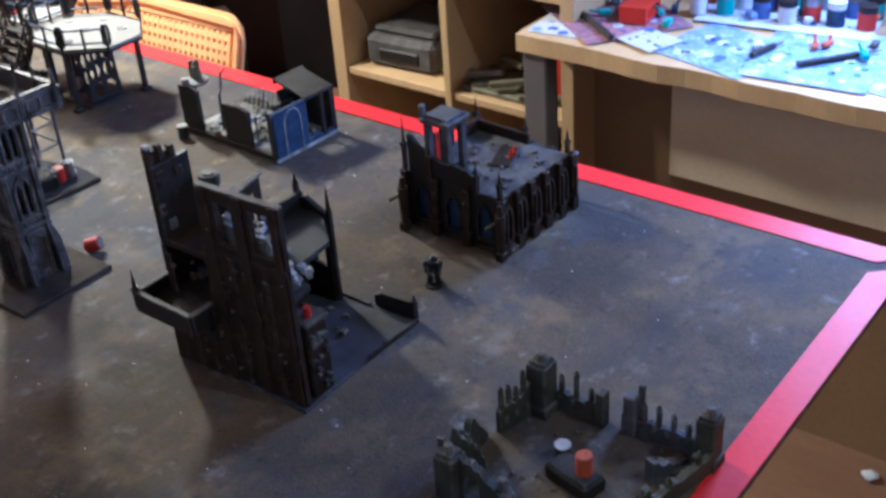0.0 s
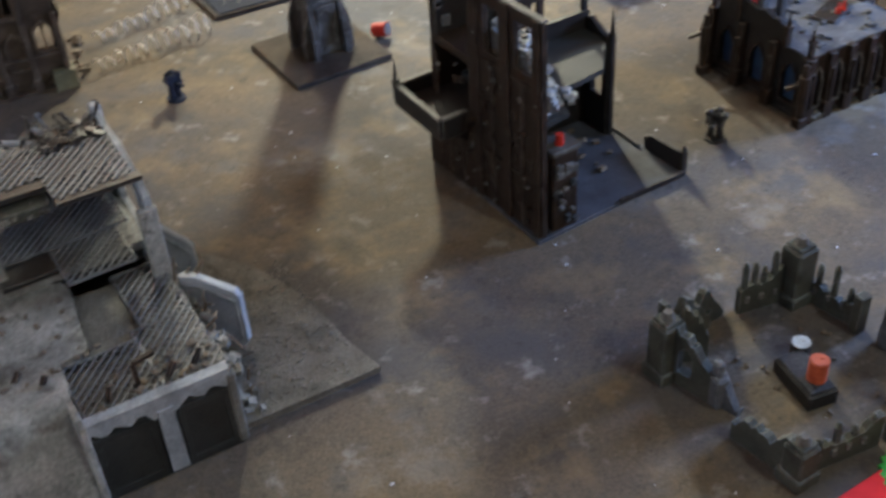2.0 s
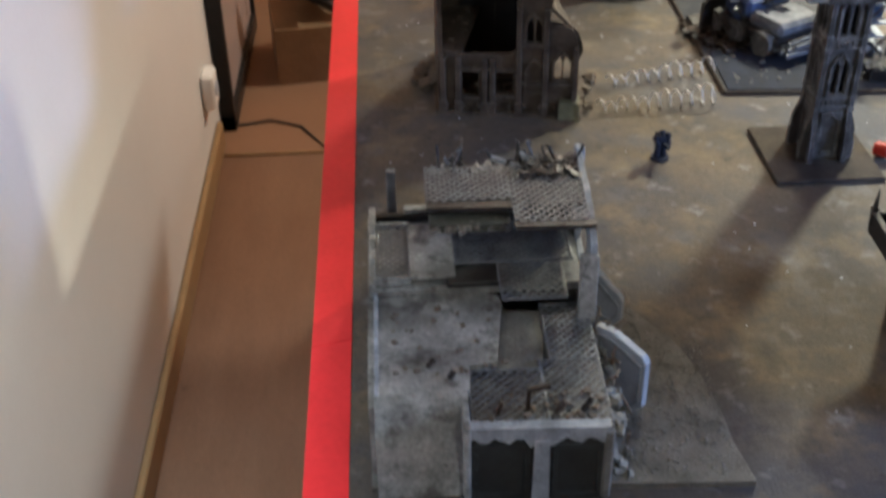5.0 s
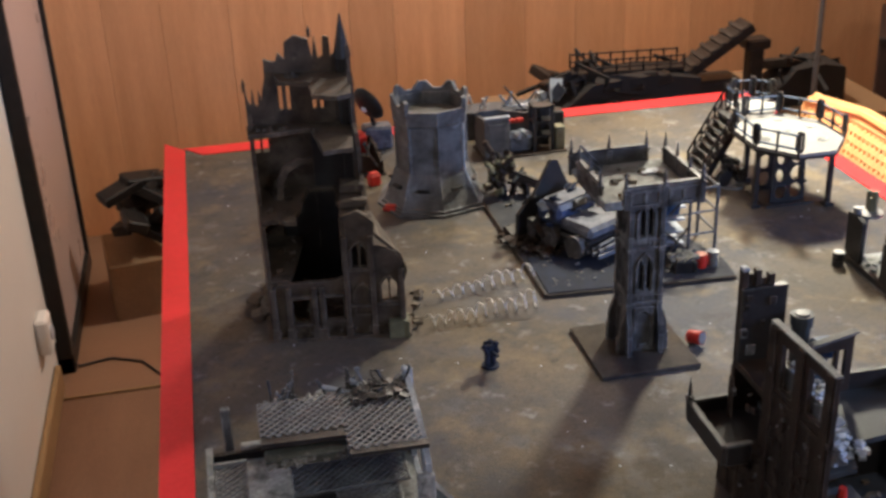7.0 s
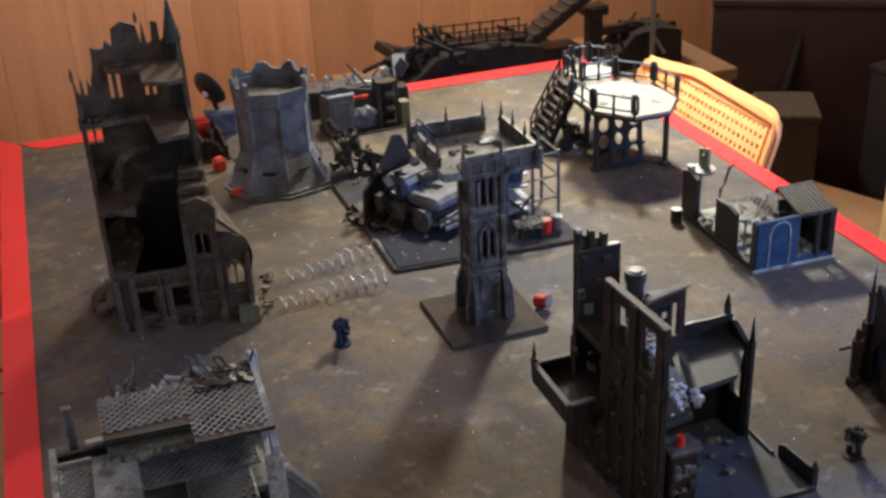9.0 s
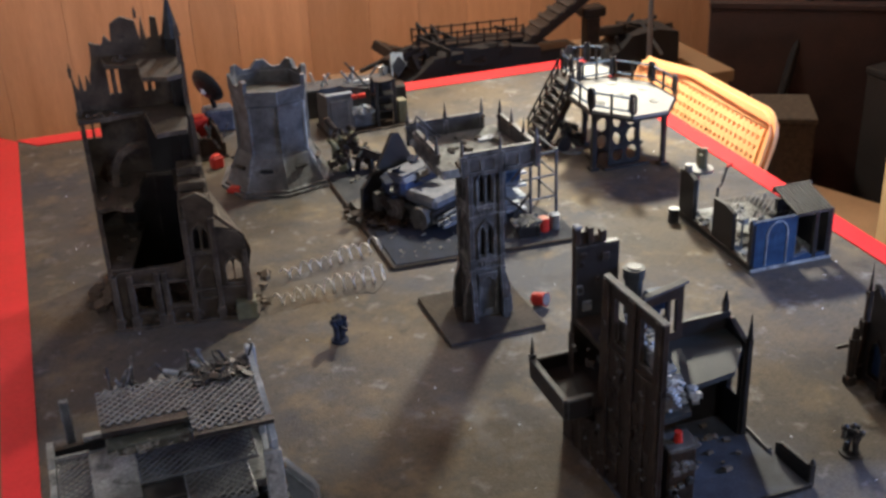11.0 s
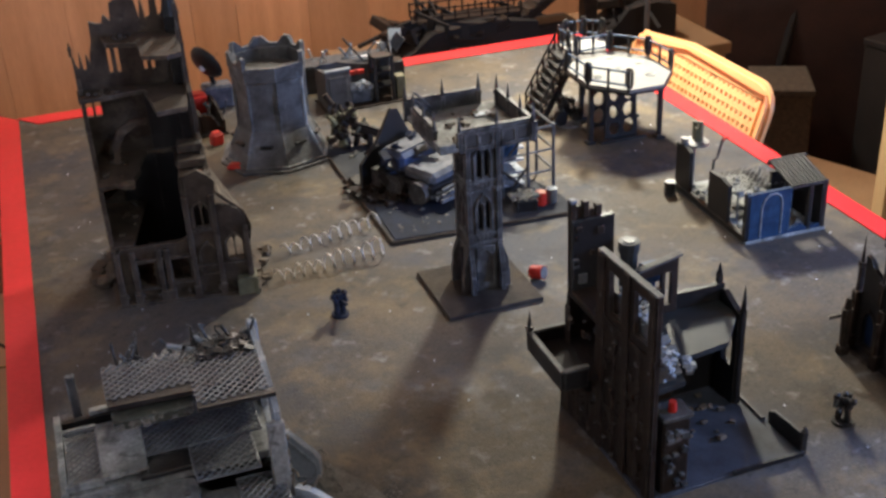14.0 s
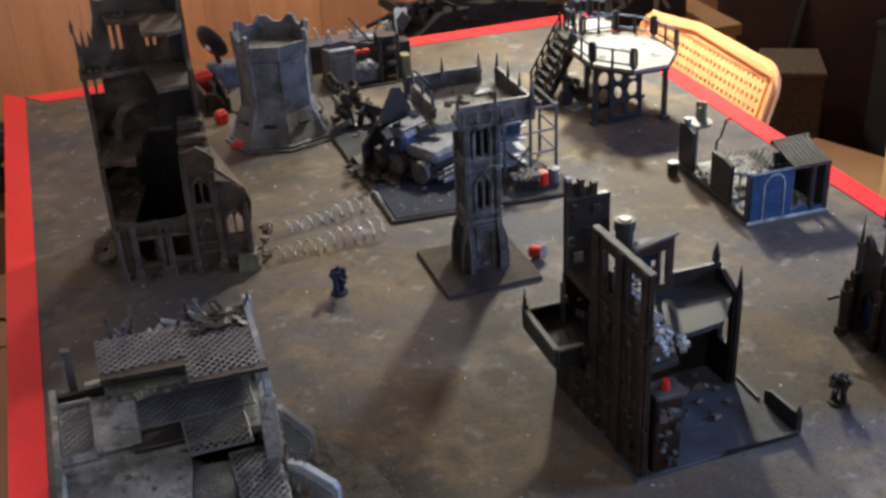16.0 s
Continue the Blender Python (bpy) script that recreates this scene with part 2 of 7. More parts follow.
    "towerwall": mat("grey_tower_plastic", (0.084, 0.078, 0.075), 0.5, (0.024, 0.022, 0.021), 48, 0.6, 0.4, fine=420, spec=0.16, edge=(0.44, 0.43, 0.42)),
    "basebrown": mat("gritty_brown_base", (0.060, 0.049, 0.039), 0.85, (0.022, 0.019, 0.017), 30, 0.7, 0.6, fine=380, spec=0.1, edge=(0.16, 0.14, 0.12)),
    "stoneblue": mat("weathered_blue_grey_stone", (0.15, 0.15, 0.154), 0.6, (0.055, 0.053, 0.052), 28, 0.7, 0.4, fine=420, spec=0.14, edge=(0.40, 0.41, 0.43)),
    # Pale base colour stands in for what the framed screen reflects.
    "screen": mat("pale_glossy_screen", (0.44, 0.35, 0.32), 0.3, (0.38, 0.30, 0.27), 4, 0.1, 0.0),
}

stained(M["concrete"], ((16.0, 0.58, 0.72, (0.36, 0.36, 0.35), 0.6), (9.0, 0.50, 0.64, (0.085, 0.083, 0.076), 0.65), (30.0, 0.51, 0.63, (0.05, 0.046, 0.041), 0.75), (90.0, 0.60, 0.70, (0.05, 0.045, 0.04), 0.6)))
stained(M["bluegrey"], ((35.0, 0.56, 0.68, (0.030, 0.028, 0.027), 0.6), (60.0, 0.60, 0.72, (0.25, 0.26, 0.28), 0.5)))
stained(M["stoneblue"], ((22.0, 0.52, 0.66, (0.040, 0.036, 0.032), 0.6), (35.0, 0.58, 0.70, (0.26, 0.28, 0.31), 0.5)))
stained(M["darkwall"], ((38.0, 0.56, 0.68, (0.006, 0.005, 0.005), 0.7), (60.0, 0.62, 0.72, (0.075, 0.056, 0.042), 0.5)))
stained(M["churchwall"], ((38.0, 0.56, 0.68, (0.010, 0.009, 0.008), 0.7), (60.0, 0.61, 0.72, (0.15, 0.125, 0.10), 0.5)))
stained(M["panelwood"], ((13.0, 0.70, 0.75, (0.17, 0.07, 0.03), 0.65), (2.2, 0.52, 0.70, (0.50, 0.27, 0.14), 0.35)))
# Drum lid: pale patches paint its reflections, dark ones are tarnish.
stained(M["drumtop"], ((34.0, 0.50, 0.62, (0.20, 0.21, 0.22), 0.65), (24.0, 0.50, 0.60, (0.016, 0.014, 0.012), 0.8)))
stained(M["bluestain"], ((22.0, 0.53, 0.64, (0.56, 0.59, 0.66), 0.8), (60.0, 0.57, 0.66, (0.10, 0.09, 0.26), 0.7), (48.0, 0.62, 0.68, (0.30, 0.10, 0.16), 0.6)))
stained(M["paper"], ((30.0, 0.56, 0.66, (0.36, 0.44, 0.66), 0.5),))
stained(M["floor"], ((11.0, 0.67, 0.73, (0.06, 0.032, 0.02), 0.6),))
stained(M["whitepaint"], ((40.0, 0.56, 0.68, (0.10, 0.10, 0.105), 0.6),))
# thin orange plastic lets some light through
nt = M["orangeplastic"].node_tree
through_light = nt.nodes.new("ShaderNodeBsdfTranslucent")
through_light.inputs["Color"].default_value = (1.0, 0.62, 0.28, 1)
blend_in = nt.nodes.new("ShaderNodeMixShader")
blend_in.inputs["Fac"].default_value = 0.22
nt.links.new(nt.nodes["Principled BSDF"].outputs[0], blend_in.inputs[1])
nt.links.new(through_light.outputs[0], blend_in.inputs[2])
nt.links.new(blend_in.outputs[0], nt.nodes["Material Output"].inputs["Surface"])


# ---- builders ----
def thing(name, x, y, z, rz, label, category, group="", kind=""):
    ob = new(name)
    ob.empty_display_size = 0.02
    ob.matrix_world = pose(x, y, z, 0, 0, rz)
    return tagged(ob, label, category, group, kind)


def part(name, bm, material, parent, label=""):
    me = bpy.data.meshes.new(name)
    bmesh.ops.recalc_face_normals(bm, faces=bm.faces)
    bm.to_mesh(me)
    bm.free()
    me.materials.append(M[material])
    ob = new(name, me)
    ob.parent = parent
    if label:
        tagged(ob, label)
    return ob


def single(name, bm, material, label, category, kind="", group=""):
    me = bpy.data.meshes.new(name)
    bmesh.ops.recalc_face_normals(bm, faces=bm.faces)
    bm.to_mesh(me)
    bm.free()
    me.materials.append(M[material])
    return tagged(new(name, me), label, category, group, kind)


def mesh():
    return bmesh.new()


def box(bm, x0, x1, y0, y1, z0, z1, bev=0.0, m=None):
    r = bmesh.ops.create_cube(bm, size=1.0)
    vs = r["verts"]
    for v in vs:
        v.co = Vector(((x0 + x1) / 2 + v.co.x * (x1 - x0), (y0 + y1) / 2 + v.co.y * (y1 - y0), (z0 + z1) / 2 + v.co.z * (z1 - z0)))
    if bev:
        es = list({e for v in vs for e in v.link_edges})
        r = bmesh.ops.bevel(bm, geom=es, offset=bev, segments=1, affect="EDGES")
        vs = r["verts"]
    if m is not None:
        bmesh.ops.transform(bm, matrix=m, verts=list(vs))
    return bm


def rod(bm, a, b, r, n=8, r2=None):
    a, b = Vector(a), Vector(b)
    d = b - a
    m = Matrix.Translation((a + b) / 2) @ d.to_track_quat("Z", "Y").to_matrix().to_4x4()
    bmesh.ops.create_cone(bm, cap_ends=True, segments=n, radius1=r, radius2=r if r2 is None else r2, depth=d.length, matrix=m)
    return bm


def spire(bm, x, y, z0, r, h):
    """A small gothic finial: square shaft, collar and pointed cap."""
    box(bm, x - r, x + r, y - r, y + r, z0, z0 + h * 0.45)
    box(bm, x - r * 1.35, x + r * 1.35, y - r * 1.35, y + r * 1.35, z0 + h * 0.45, z0 + h * 0.53)
    rod(bm, (x, y, z0 + h * 0.53), (x, y, z0 + h), r * 1.2, 4, 0.0002)
    return bm


def sheet(bm, outline, holes, thick, m):
    """A panel of any outline with openings, thick metres deep; (u, v) is laid into m's x and z, its depth along m's y."""
    first = set(bm.verts)
    edges = []
    for loop in [outline, *holes]:
        vs = [bm.verts.new((u, 0.0, v)) for u, v in loop]
        edges += [bm.edges.new((vs[i], vs[(i + 1) % len(vs)])) for i in range(len(vs))]
    r = bmesh.ops.triangle_fill(bm, use_beauty=True, use_dissolve=False, edges=edges)
    faces = [g for g in r["geom"] if isinstance(g, bmesh.types.BMFace)]
    r = bmesh.ops.extrude_face_region(bm, geom=faces)
    moved = [g for g in r["geom"] if isinstance(g, bmesh.types.BMVert)]
    bmesh.ops.translate(bm, verts=moved, vec=(0, thick, 0))
    bmesh.ops.transform(bm, matrix=m, verts=[v for v in bm.verts if v not in first])
    return bm


def arch(u, v, w, h):
    """The outline of a pointed window of width w and height h over (u, v)."""
    return [(u - w / 2, v), (u + w / 2, v), (u + w / 2, v + h * 0.66), (u + w * 0.3, v + h * 0.86), (u, v + h), (u - w * 0.3, v + h * 0.86), (u - w / 2, v + h * 0.66)]


def quad(u0, v0, u1, v1):
    return [(u0, v0), (u1, v0), (u1, v1), (u0, v1)]


def along(x, y, z, rz=0.0):
    """Lays a sheet upright: u runs along the heading rz, v up, depth to the left of the heading."""
    return pose(x, y, z, 0, 0, rz)


def ragged(rnd, u0, u1, v0, heights, jag=0.004, n=14):
    """An outline with a level foot and a broken top; heights are tops at even steps from u0 to u1."""
    top = []
    for i in range(n + 1):
        f = i / n * (len(heights) - 1)
        k = min(int(f), len(heights) - 2)
        v = heights[k] + (heights[k + 1] - heights[k]) * (f - k)
        top.append((u0 + (u1 - u0) * i / n, v + rnd.uniform(-jag, jag)))
    return [(u0, v0), (u1, v0), *reversed(top)]


def slab_rubble(bm, rnd, n, x0, x1, y0, y1, z, s0, s1):
    """Loose chunks lying on a level."""
    for _ in range(n):
        s = rnd.uniform(s0, s1)
        m = pose(rnd.uniform(x0, x1), rnd.uniform(y0, y1), z + s * 0.25, rnd.uniform(-25, 25), rnd.uniform(-25, 25), rnd.uniform(0, 360))
        box(bm, -s / 2, s / 2, -s * 0.35, s * 0.35, -s * 0.25, s * 0.25, 0, m)
    return bm


# ---- the room ----
FLOOR = -0.75
b = mesh(); box(b, -0.60, 3.6, -2.7, 2.19, FLOOR - 0.05, FLOOR); single("floor", b, "floor", "brown wooden floor boards beside the table", "floor", "structure")
b = mesh(); box(b, -0.60, 3.6, 2.196, 3.4, FLOOR - 0.05, FLOOR + 0.004); single("floor_2", b, "floor2", "lighter tan floor past a threshold", "floor", "structure")
b = mesh(); box(b, -0.40, 3.5, 2.19, 2.196, FLOOR - 0.02, FLOOR + 0.006); single("trim_threshold", b, "skirt", "thin wooden threshold strip on the floor", "trim", "structure")
b = mesh(); box(b, -0.52, -0.406, -2.6, 3.3, FLOOR, 1.66); single("wall_west", b, "plaster", "plain white plaster wall beside the table", "wall", "structure")
b = mesh(); box(b, -0.406, 3.5, 3.2, 3.3, FLOOR, 1.66); single("wall_north", b, "panelwood", "unseen wood-toned wall, brown to cut bounced light of upright boards", "wall", "structure")
# Unseen south and east walls and ceiling, browned to cut bounced light.
b = mesh(); box(b, -0.406, 3.5, -2.7, -2.6, FLOOR, 1.66); single("wall_south", b, "panelwood", "unseen wood-toned wall, brown to cut bounced light", "wall", "structure")
b = mesh(); box(b, 3.5, 3.6, -2.7, 3.3, FLOOR, 1.66); single("wall_east", b, "panelwood", "unseen wood-toned wall, brown to cut bounced light", "wall", "structure")
b = mesh(); box(b, -0.6, 3.6, -2.7, 3.4, 1.66, 1.72); single("ceiling", b, "ceiling", "unseen ceiling, brown to cut bounced light", "ceiling", "structure")
b = mesh(); box(b, -0.404, -0.389, -2.6, 2.25, FLOOR, FLOOR + 0.07, 0.004); single("baseboard", b, "skirt", "yellow pine baseboard along the wall", "baseboard", "structure")

# upright boards of the panelled wall
rnd = random.Random(3)
wall = bpy.data.objects["wall_north"]
x = -0.405
while x < 3.4:
    w = rnd.choice((0.14, 0.17, 0.2, 0.23))
    b = mesh(); box(b, x, min(x + w - 0.0007, 3.5), 3.186, 3.199, FLOOR, 1.655, 0.001)
    part("board", b, "panelwood", wall)
    x += w


# ---- the gaming table ----
table = thing("gaming_table", 0, 0, 0, 0, "large gaming table with grey-brown painted top and red edges", "table")
XL, XR = 0.0, 1.13
inner = [(0.0, -0.001), (1.13, 0.009), (1.13, 1.756), (0.0, 1.766)]
outer = [(-0.039, -0.035), (1.167, -0.026), (1.167, 1.806), (-0.039, 1.812)]


def flat(bm, pts, z0, z1):
    lo = [bm.verts.new((x, y, z0)) for x, y in pts]
    hi = [bm.verts.new((x, y, z1)) for x, y in pts]
    bm.faces.new(hi), bm.faces.new(list(reversed(lo)))
    for i in range(len(pts)):
        j = (i + 1) % len(pts)
        bm.faces.new((lo[i], lo[j], hi[j], hi[i]))
    return bm


part("tabletop", flat(mesh(), outer, -0.008, 0.0), "mat_top", table)
b = mesh(); box(b, 0.10, 1.03, 0.10, 1.74, -0.06, -0.008, 0.002); part("under_frame", b, "shelfwood", table)


def strip(a0, a1, b0, b1, k):
    """One length of tape between two marks along an edge, on the top and down its side."""
    lerp = lambda p, q, f: (p[0] + (q[0] - p[0]) * f, p[1] + (q[1] - p[1]) * f)
    f0, f1, dz = k
    bm = flat(mesh(), [lerp(a0, a1, f0), lerp(a0, a1, f1), lerp(b0, b1, f1), lerp(b0, b1, f0)], 0.0006, 0.0014 + dz)
    part("edge_tape", bm, "red", table, "red tape strip stuck along the edge")


for k in ((-0.02, 0.31, 0), (0.305, 0.62, 0.0006), (0.615, 1.02, 0)):
    strip(outer[0], outer[3], inner[0], inner[3], k)
for k in ((0.0, 0.40, 0), (0.395, 0.72, 0.0006), (0.715, 1.0, 0)):
    strip(outer[1], outer[2], inner[1], inner[2], k)
for k in ((0.03, 0.5, 0), (0.495, 0.975, 0.0006)):
    strip(outer[0], outer[1], inner[0], inner[1], k)
    strip(outer[3], outer[2], inner[3], inner[2], k)
for lx in (0.14, 0.99):
    for ly in (0.16, 0.92, 1.70):
        b = mesh(); box(b, lx - 0.03, lx + 0.03, ly - 0.03, ly + 0.03, FLOOR, -0.06, 0.003)
        part("leg", b, "shelfwood", table)


# ---- shared pieces of model scenery ----
def seg(bm, p0, p1, outline, holes, thick):
    """An upright panel from p0 to p1 on the plan; its outline runs from 0 to the length of that line."""
    d = Vector(p1) - Vector(p0)
    return sheet(bm, outline, holes, thick, pose(p0[0], p0[1], 0, 0, 0, math.degrees(math.atan2(d.y, d.x))))


def length(p0, p1):
    return (Vector(p1) - Vector(p0)).length


def frame_ring(bm, u, v, w, h, t, p0, p1, proud):
    """A raised pointed surround of an opening."""
    return seg(bm, p0, p1, arch(u, v - t, w + 2 * t, h + 2.2 * t), [arch(u, v, w, h)], proud)


def lattice(bm, x0, x1, y0, y1, z, pitch, w, slope=1.0):
    """Expanded metal: two families of crossing strips inside a rectangle."""
    for sgn in (1, -1):
        k = sgn * slope
        c = min(y0 - k * x0, y0 - k * x1)
        cmax = max(y1 - k * x0, y1 - k * x1)
        while c < cmax:
            pts = []
            for x in (x0, x1):
                y = k * x + c
                if y0 <= y <= y1:
                    pts.append((x, y))
            for y in (y0, y1):
                x = (y - c) / k
                if x0 < x < x1:
                    pts.append((x, y))
            if len(pts) >= 2:
                pts.sort()
                a, b2 = Vector(pts[0]), Vector(pts[-1])
                d = b2 - a
                if d.length > pitch * 0.4:
                    nrm = Vector((-d.y, d.x)).normalized() * w / 2
                    lo = [bm.verts.new((*(p + o), z + dz)) for p, o, dz in ((a, nrm, 0), (b2, nrm, 0), (b2, -nrm, 0), (a, -nrm, 0))]
                    hi = [bm.verts.new((v.co.x, v.co.y, z + 0.0011 + 0.0003 * sgn)) for v in lo]
                    bm.faces.new(hi)
                    for i in range(4):
                        j = (i + 1) % 4
                        bm.faces.new((lo[i], lo[j], hi[j], hi[i]))
            c += pitch * math.hypot(1, k)
    return bm


def tube(bm, pts, r, n=6):
    for a, b2 in zip(pts, pts[1:]):
        rod(bm, a, b2, r, n)
    return bm


def oil_drum(x, y, r, h, body, lid, label, z=0.0, lying=False):
    ob = thing("oil_drum", x, y, z, 0, label, "model drum", "model drums")
    bm = mesh()
    rod(bm, (0, 0, 0), (0, 0, h * 0.97), r, 16)
    for f in (0.08, 0.36, 0.66, 0.92):
        rod(bm, (0, 0, h * f), (0, 0, h * (f + 0.05)), r * 1.06, 16)
    drum_body = part("body", bm, body, ob)
    bm = mesh()
    rod(bm, (0, 0, h * 0.97), (0, 0, h), r * 0.93, 16)
    rod(bm, (r * 0.4, 0, h), (r * 0.4, 0, h * 1.03), r * 0.16, 8)
    part("lid", bm, lid, drum_body)
    if lying:
        ob.matrix_world = pose(x, y, z + r, 78, 0, 35)
    return ob


# ---- tall church ruin ----
def church():
    ob = thing("church_ruin", 0.110, 1.002, 0, -9.2, "tall dark grey gothic church ruin with broken floors and windows", "model ruin")
    rnd = random.Random(11)
    A, B = (0.0, 0.0), (0.180, 0.0)
    C, D = (0.122, 0.160), (-0.024, 0.160)
    E2 = (0.142, 0.004)
    T = 0.006
    bm = flat(mesh(), [(-0.004, -0.006), (0.186, -0.006), (0.19, 0.1), (0.135, 0.168), (-0.032, 0.168)], 0, 0.005)
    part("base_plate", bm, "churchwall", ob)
    # front wall
    out = [(0, 0.005), (0.18, 0.005), (0.18, 0.06), (0.178, 0.105), (0.170, 0.124), (0.160, 0.128), (0.141, 0.133), (0.145, 0.166), (0.136, 0.176), (0.124, 0.184), (0.106, 0.178), (0.104, 0.130), (0.101, 0.092), (0.092, 0.087), (0.012, 0.084), (0.004, 0.070)]
    holes = [quad(0.030, 0.026, 0.052, 0.060), quad(0.074, 0.030, 0.097, 0.062), arch(0.1175, 0.104, 0.009, 0.036), arch(0.128, 0.104, 0.009, 0.036), arch(0.154, 0.054, 0.009, 0.035), arch(0.165, 0.054, 0.009, 0.035)]
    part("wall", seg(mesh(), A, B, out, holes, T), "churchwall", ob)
    for u in (0.006, 0.026, 0.060, 0.070, 0.104, 0.138, 0.176):
        bm = mesh(); h = 0.08 if u < 0.1 else (0.15 if u < 0.14 else 0.1)
        box(bm, u - 0.0035, u + 0.0035, -0.006, 0.0, 0.005, h, 0.0008); box(bm, u - 0.005, u + 0.005, -0.008, 0.0, 0.005, 0.02, 0.0008)
        part("buttress", bm, "churchwall", ob)
    for u, v, w, h in ((0.122, 0.104, 0.021, 0.036), (0.160, 0.054, 0.021, 0.035), (0.124, 0.035, 0.020, 0.045)):
        part("window_frame", frame_ring(mesh(), u, v, w, h, 0.0025, (A[0], -0.003), (B[0], -0.003), 0.003), "churchwall", ob)
    for u0, u1, z in ((0.024, 0.058, 0.022), (0.068, 0.1, 0.026), (0.024, 0.1, 0.064), (0.106, 0.176, 0.046), (0.106, 0.14, 0.098)):
        bm = mesh(); box(bm, u0, u1, -0.0055, 0.0, z, z + 0.0035, 0.0006); part("ledge", bm, "churchwall", ob)
    for i in range(9):
        bm = mesh(); u = 0.012 + 0.02 * i; box(bm, u - 0.0016, u + 0.0016, -0.0075, -0.001, 0.012, 0.0165, 0.0006); part("stud", bm, "churchwall", ob)
    # right wall, climbing to the back
    L = length(E2, C)
    out = [(0, 0.005), (L, 0.005), (L, 0.352), (L - 0.012, 0.362), (L - 0.02, 0.330), (L - 0.035, 0.318), (L - 0.038, 0.262), (L - 0.06, 0.254), (L - 0.078, 0.240), (L - 0.08, 0.205), (L - 0.10, 0.196), (0.045, 0.190), (0.02, 0.178), (0, 0.168)]
    part("wall", seg(mesh(), E2, C, out, [arch(0.06, 0.1, 0.014, 0.05), arch(0.12, 0.2, 0.014, 0.04)], T), "churchwall", ob)
    # side chapel roof slope and outer wall
    out = ragged(rnd, 0, 0.10, 0.005, (0.118, 0.1, 0.085, 0.05, 0.02), 0.004)
    part("wall", seg(mesh(), (0.178, 0.002), (0.176, 0.102), out, [], T), "churchwall", ob)
    bm = mesh()
    for q in [[(0.144, 0.006, 0.150), (0.178, 0.004, 0.118), (0.168, 0.098, 0.088), (0.132, 0.100, 0.152)], [(0.178, 0.0045, 0.117), (0.184, 0.002, 0.10), (0.176, 0.12, 0.012), (0.168, 0.098, 0.087)]]:
        vs = [bm.verts.new(p) for p in q] + [bm.verts.new((p[0], p[1], p[2] - 0.006)) for p in q]
        bm.faces.new(vs[:4]), bm.faces.new(vs[7:3:-1])
        for i in range(4):
            bm.faces.new((vs[i], vs[(i + 1) % 4], vs[4 + (i + 1) % 4], vs[4 + i]))
    part("roof_slope", bm, "churchwall", ob)
    # left wall
    L = length(D, A)
    out = [(0, 0.005), (L, 0.005), (L, 0.082), (L - 0.012, 0.086), (L - 0.03, 0.098), (L - 0.04, 0.150), (L - 0.06, 0.158), (L - 0.09, 0.162), (0.03, 0.20), (0.026, 0.262), (0.012, 0.272), (0, 0.262)]
    part("wall", seg(mesh(), D, A, out, [], T), "churchwall", ob)
    # back wall with tall lancets
    L = length(D, C)
    out = [(0, 0.005), (L, 0.005), (L, 0.352), (0.134, 0.356), (0.121, 0.344), (0.120, 0.370), (0.112, 0.372), (0.110, 0.345), (0.104, 0.342), (0.100, 0.374), (0.096, 0.342), (0.092, 0.368), (0.074, 0.375), (0.060, 0.366), (0.058, 0.342), (0.050, 0.352), (0.046, 0.340), (0.040, 0.340), (0.030, 0.344), (0.029, 0.318), (0.024, 0.300), (0.023, 0.286), (0.0185, 0.300), (0.0165, 0.279), (0.013, 0.279), (0.010, 0.303), (0.0075, 0.279), (0.003, 0.286), (0, 0.306)]
    holes = [quad(0.046, 0.272, 0.051, 0.306), quad(0.0565, 0.272, 0.0615, 0.306), quad(0.092, 0.272, 0.0965, 0.304), quad(0.102, 0.272, 0.1065, 0.304), arch(0.010, 0.212, 0.009, 0.034), arch(0.0215, 0.212, 0.009, 0.034)]
    part("wall", seg(mesh(), D, C, out, holes, T), "churchwall", ob)
    # floors: each an L of broken slabs
    for z, pts in ((0.252, [(-0.026, 0.158), (-0.020, 0.119), (0.017, 0.125), (0.040, 0.131), (0.064, 0.137), (0.074, 0.095), (0.085, 0.041), (0.100, 0.047), (0.123, 0.050), (0.120, 0.160)]), (0.324, [(0.018, 0.158), (0.028, 0.122), (0.050, 0.117), (0.069, 0.110), (0.076, 0.055), (0.108, 0.045), (0.126, 0.056), (0.120, 0.160)]), (0.158, [(-0.020, 0.158), (-0.004, 0.040), (0.018, 0.046), (0.030, 0.038), (0.042, 0.036), (0.040, 0.060), (0.047, 0.085), (0.045, 0.110), (0.052, 0.152), (0.088, 0.152), (0.092, 0.100), (0.100, 0.070), (0.103, 0.032), (0.132, 0.030), (0.120, 0.160)]), (0.086, [(-0.004, 0.05), (0.004, 0.006), (0.03, 0.006), (0.034, 0.06), (0.04, 0.15), (-0.016, 0.15)])):
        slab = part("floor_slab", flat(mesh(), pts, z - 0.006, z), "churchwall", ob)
        bm = slab_rubble(mesh(), rnd, 9, pts[1][0] + 0.006, pts[3][0] - 0.004, pts[1][1] + 0.008, 0.150, z, 0.003, 0.009); tagged(part("rubble", bm, "churchwall", slab), kind="stuff")
    # inner faces coloured black, putting the deep shade of the interior into colour
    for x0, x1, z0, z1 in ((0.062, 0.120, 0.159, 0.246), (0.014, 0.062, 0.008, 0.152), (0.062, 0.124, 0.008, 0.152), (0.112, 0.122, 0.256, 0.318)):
        bm = mesh(); box(bm, x0, x1, 0.154, 0.158, z0, z1); part("inner_lining", bm, "blackwall", ob, "black inner wall face, shade put into its colour")
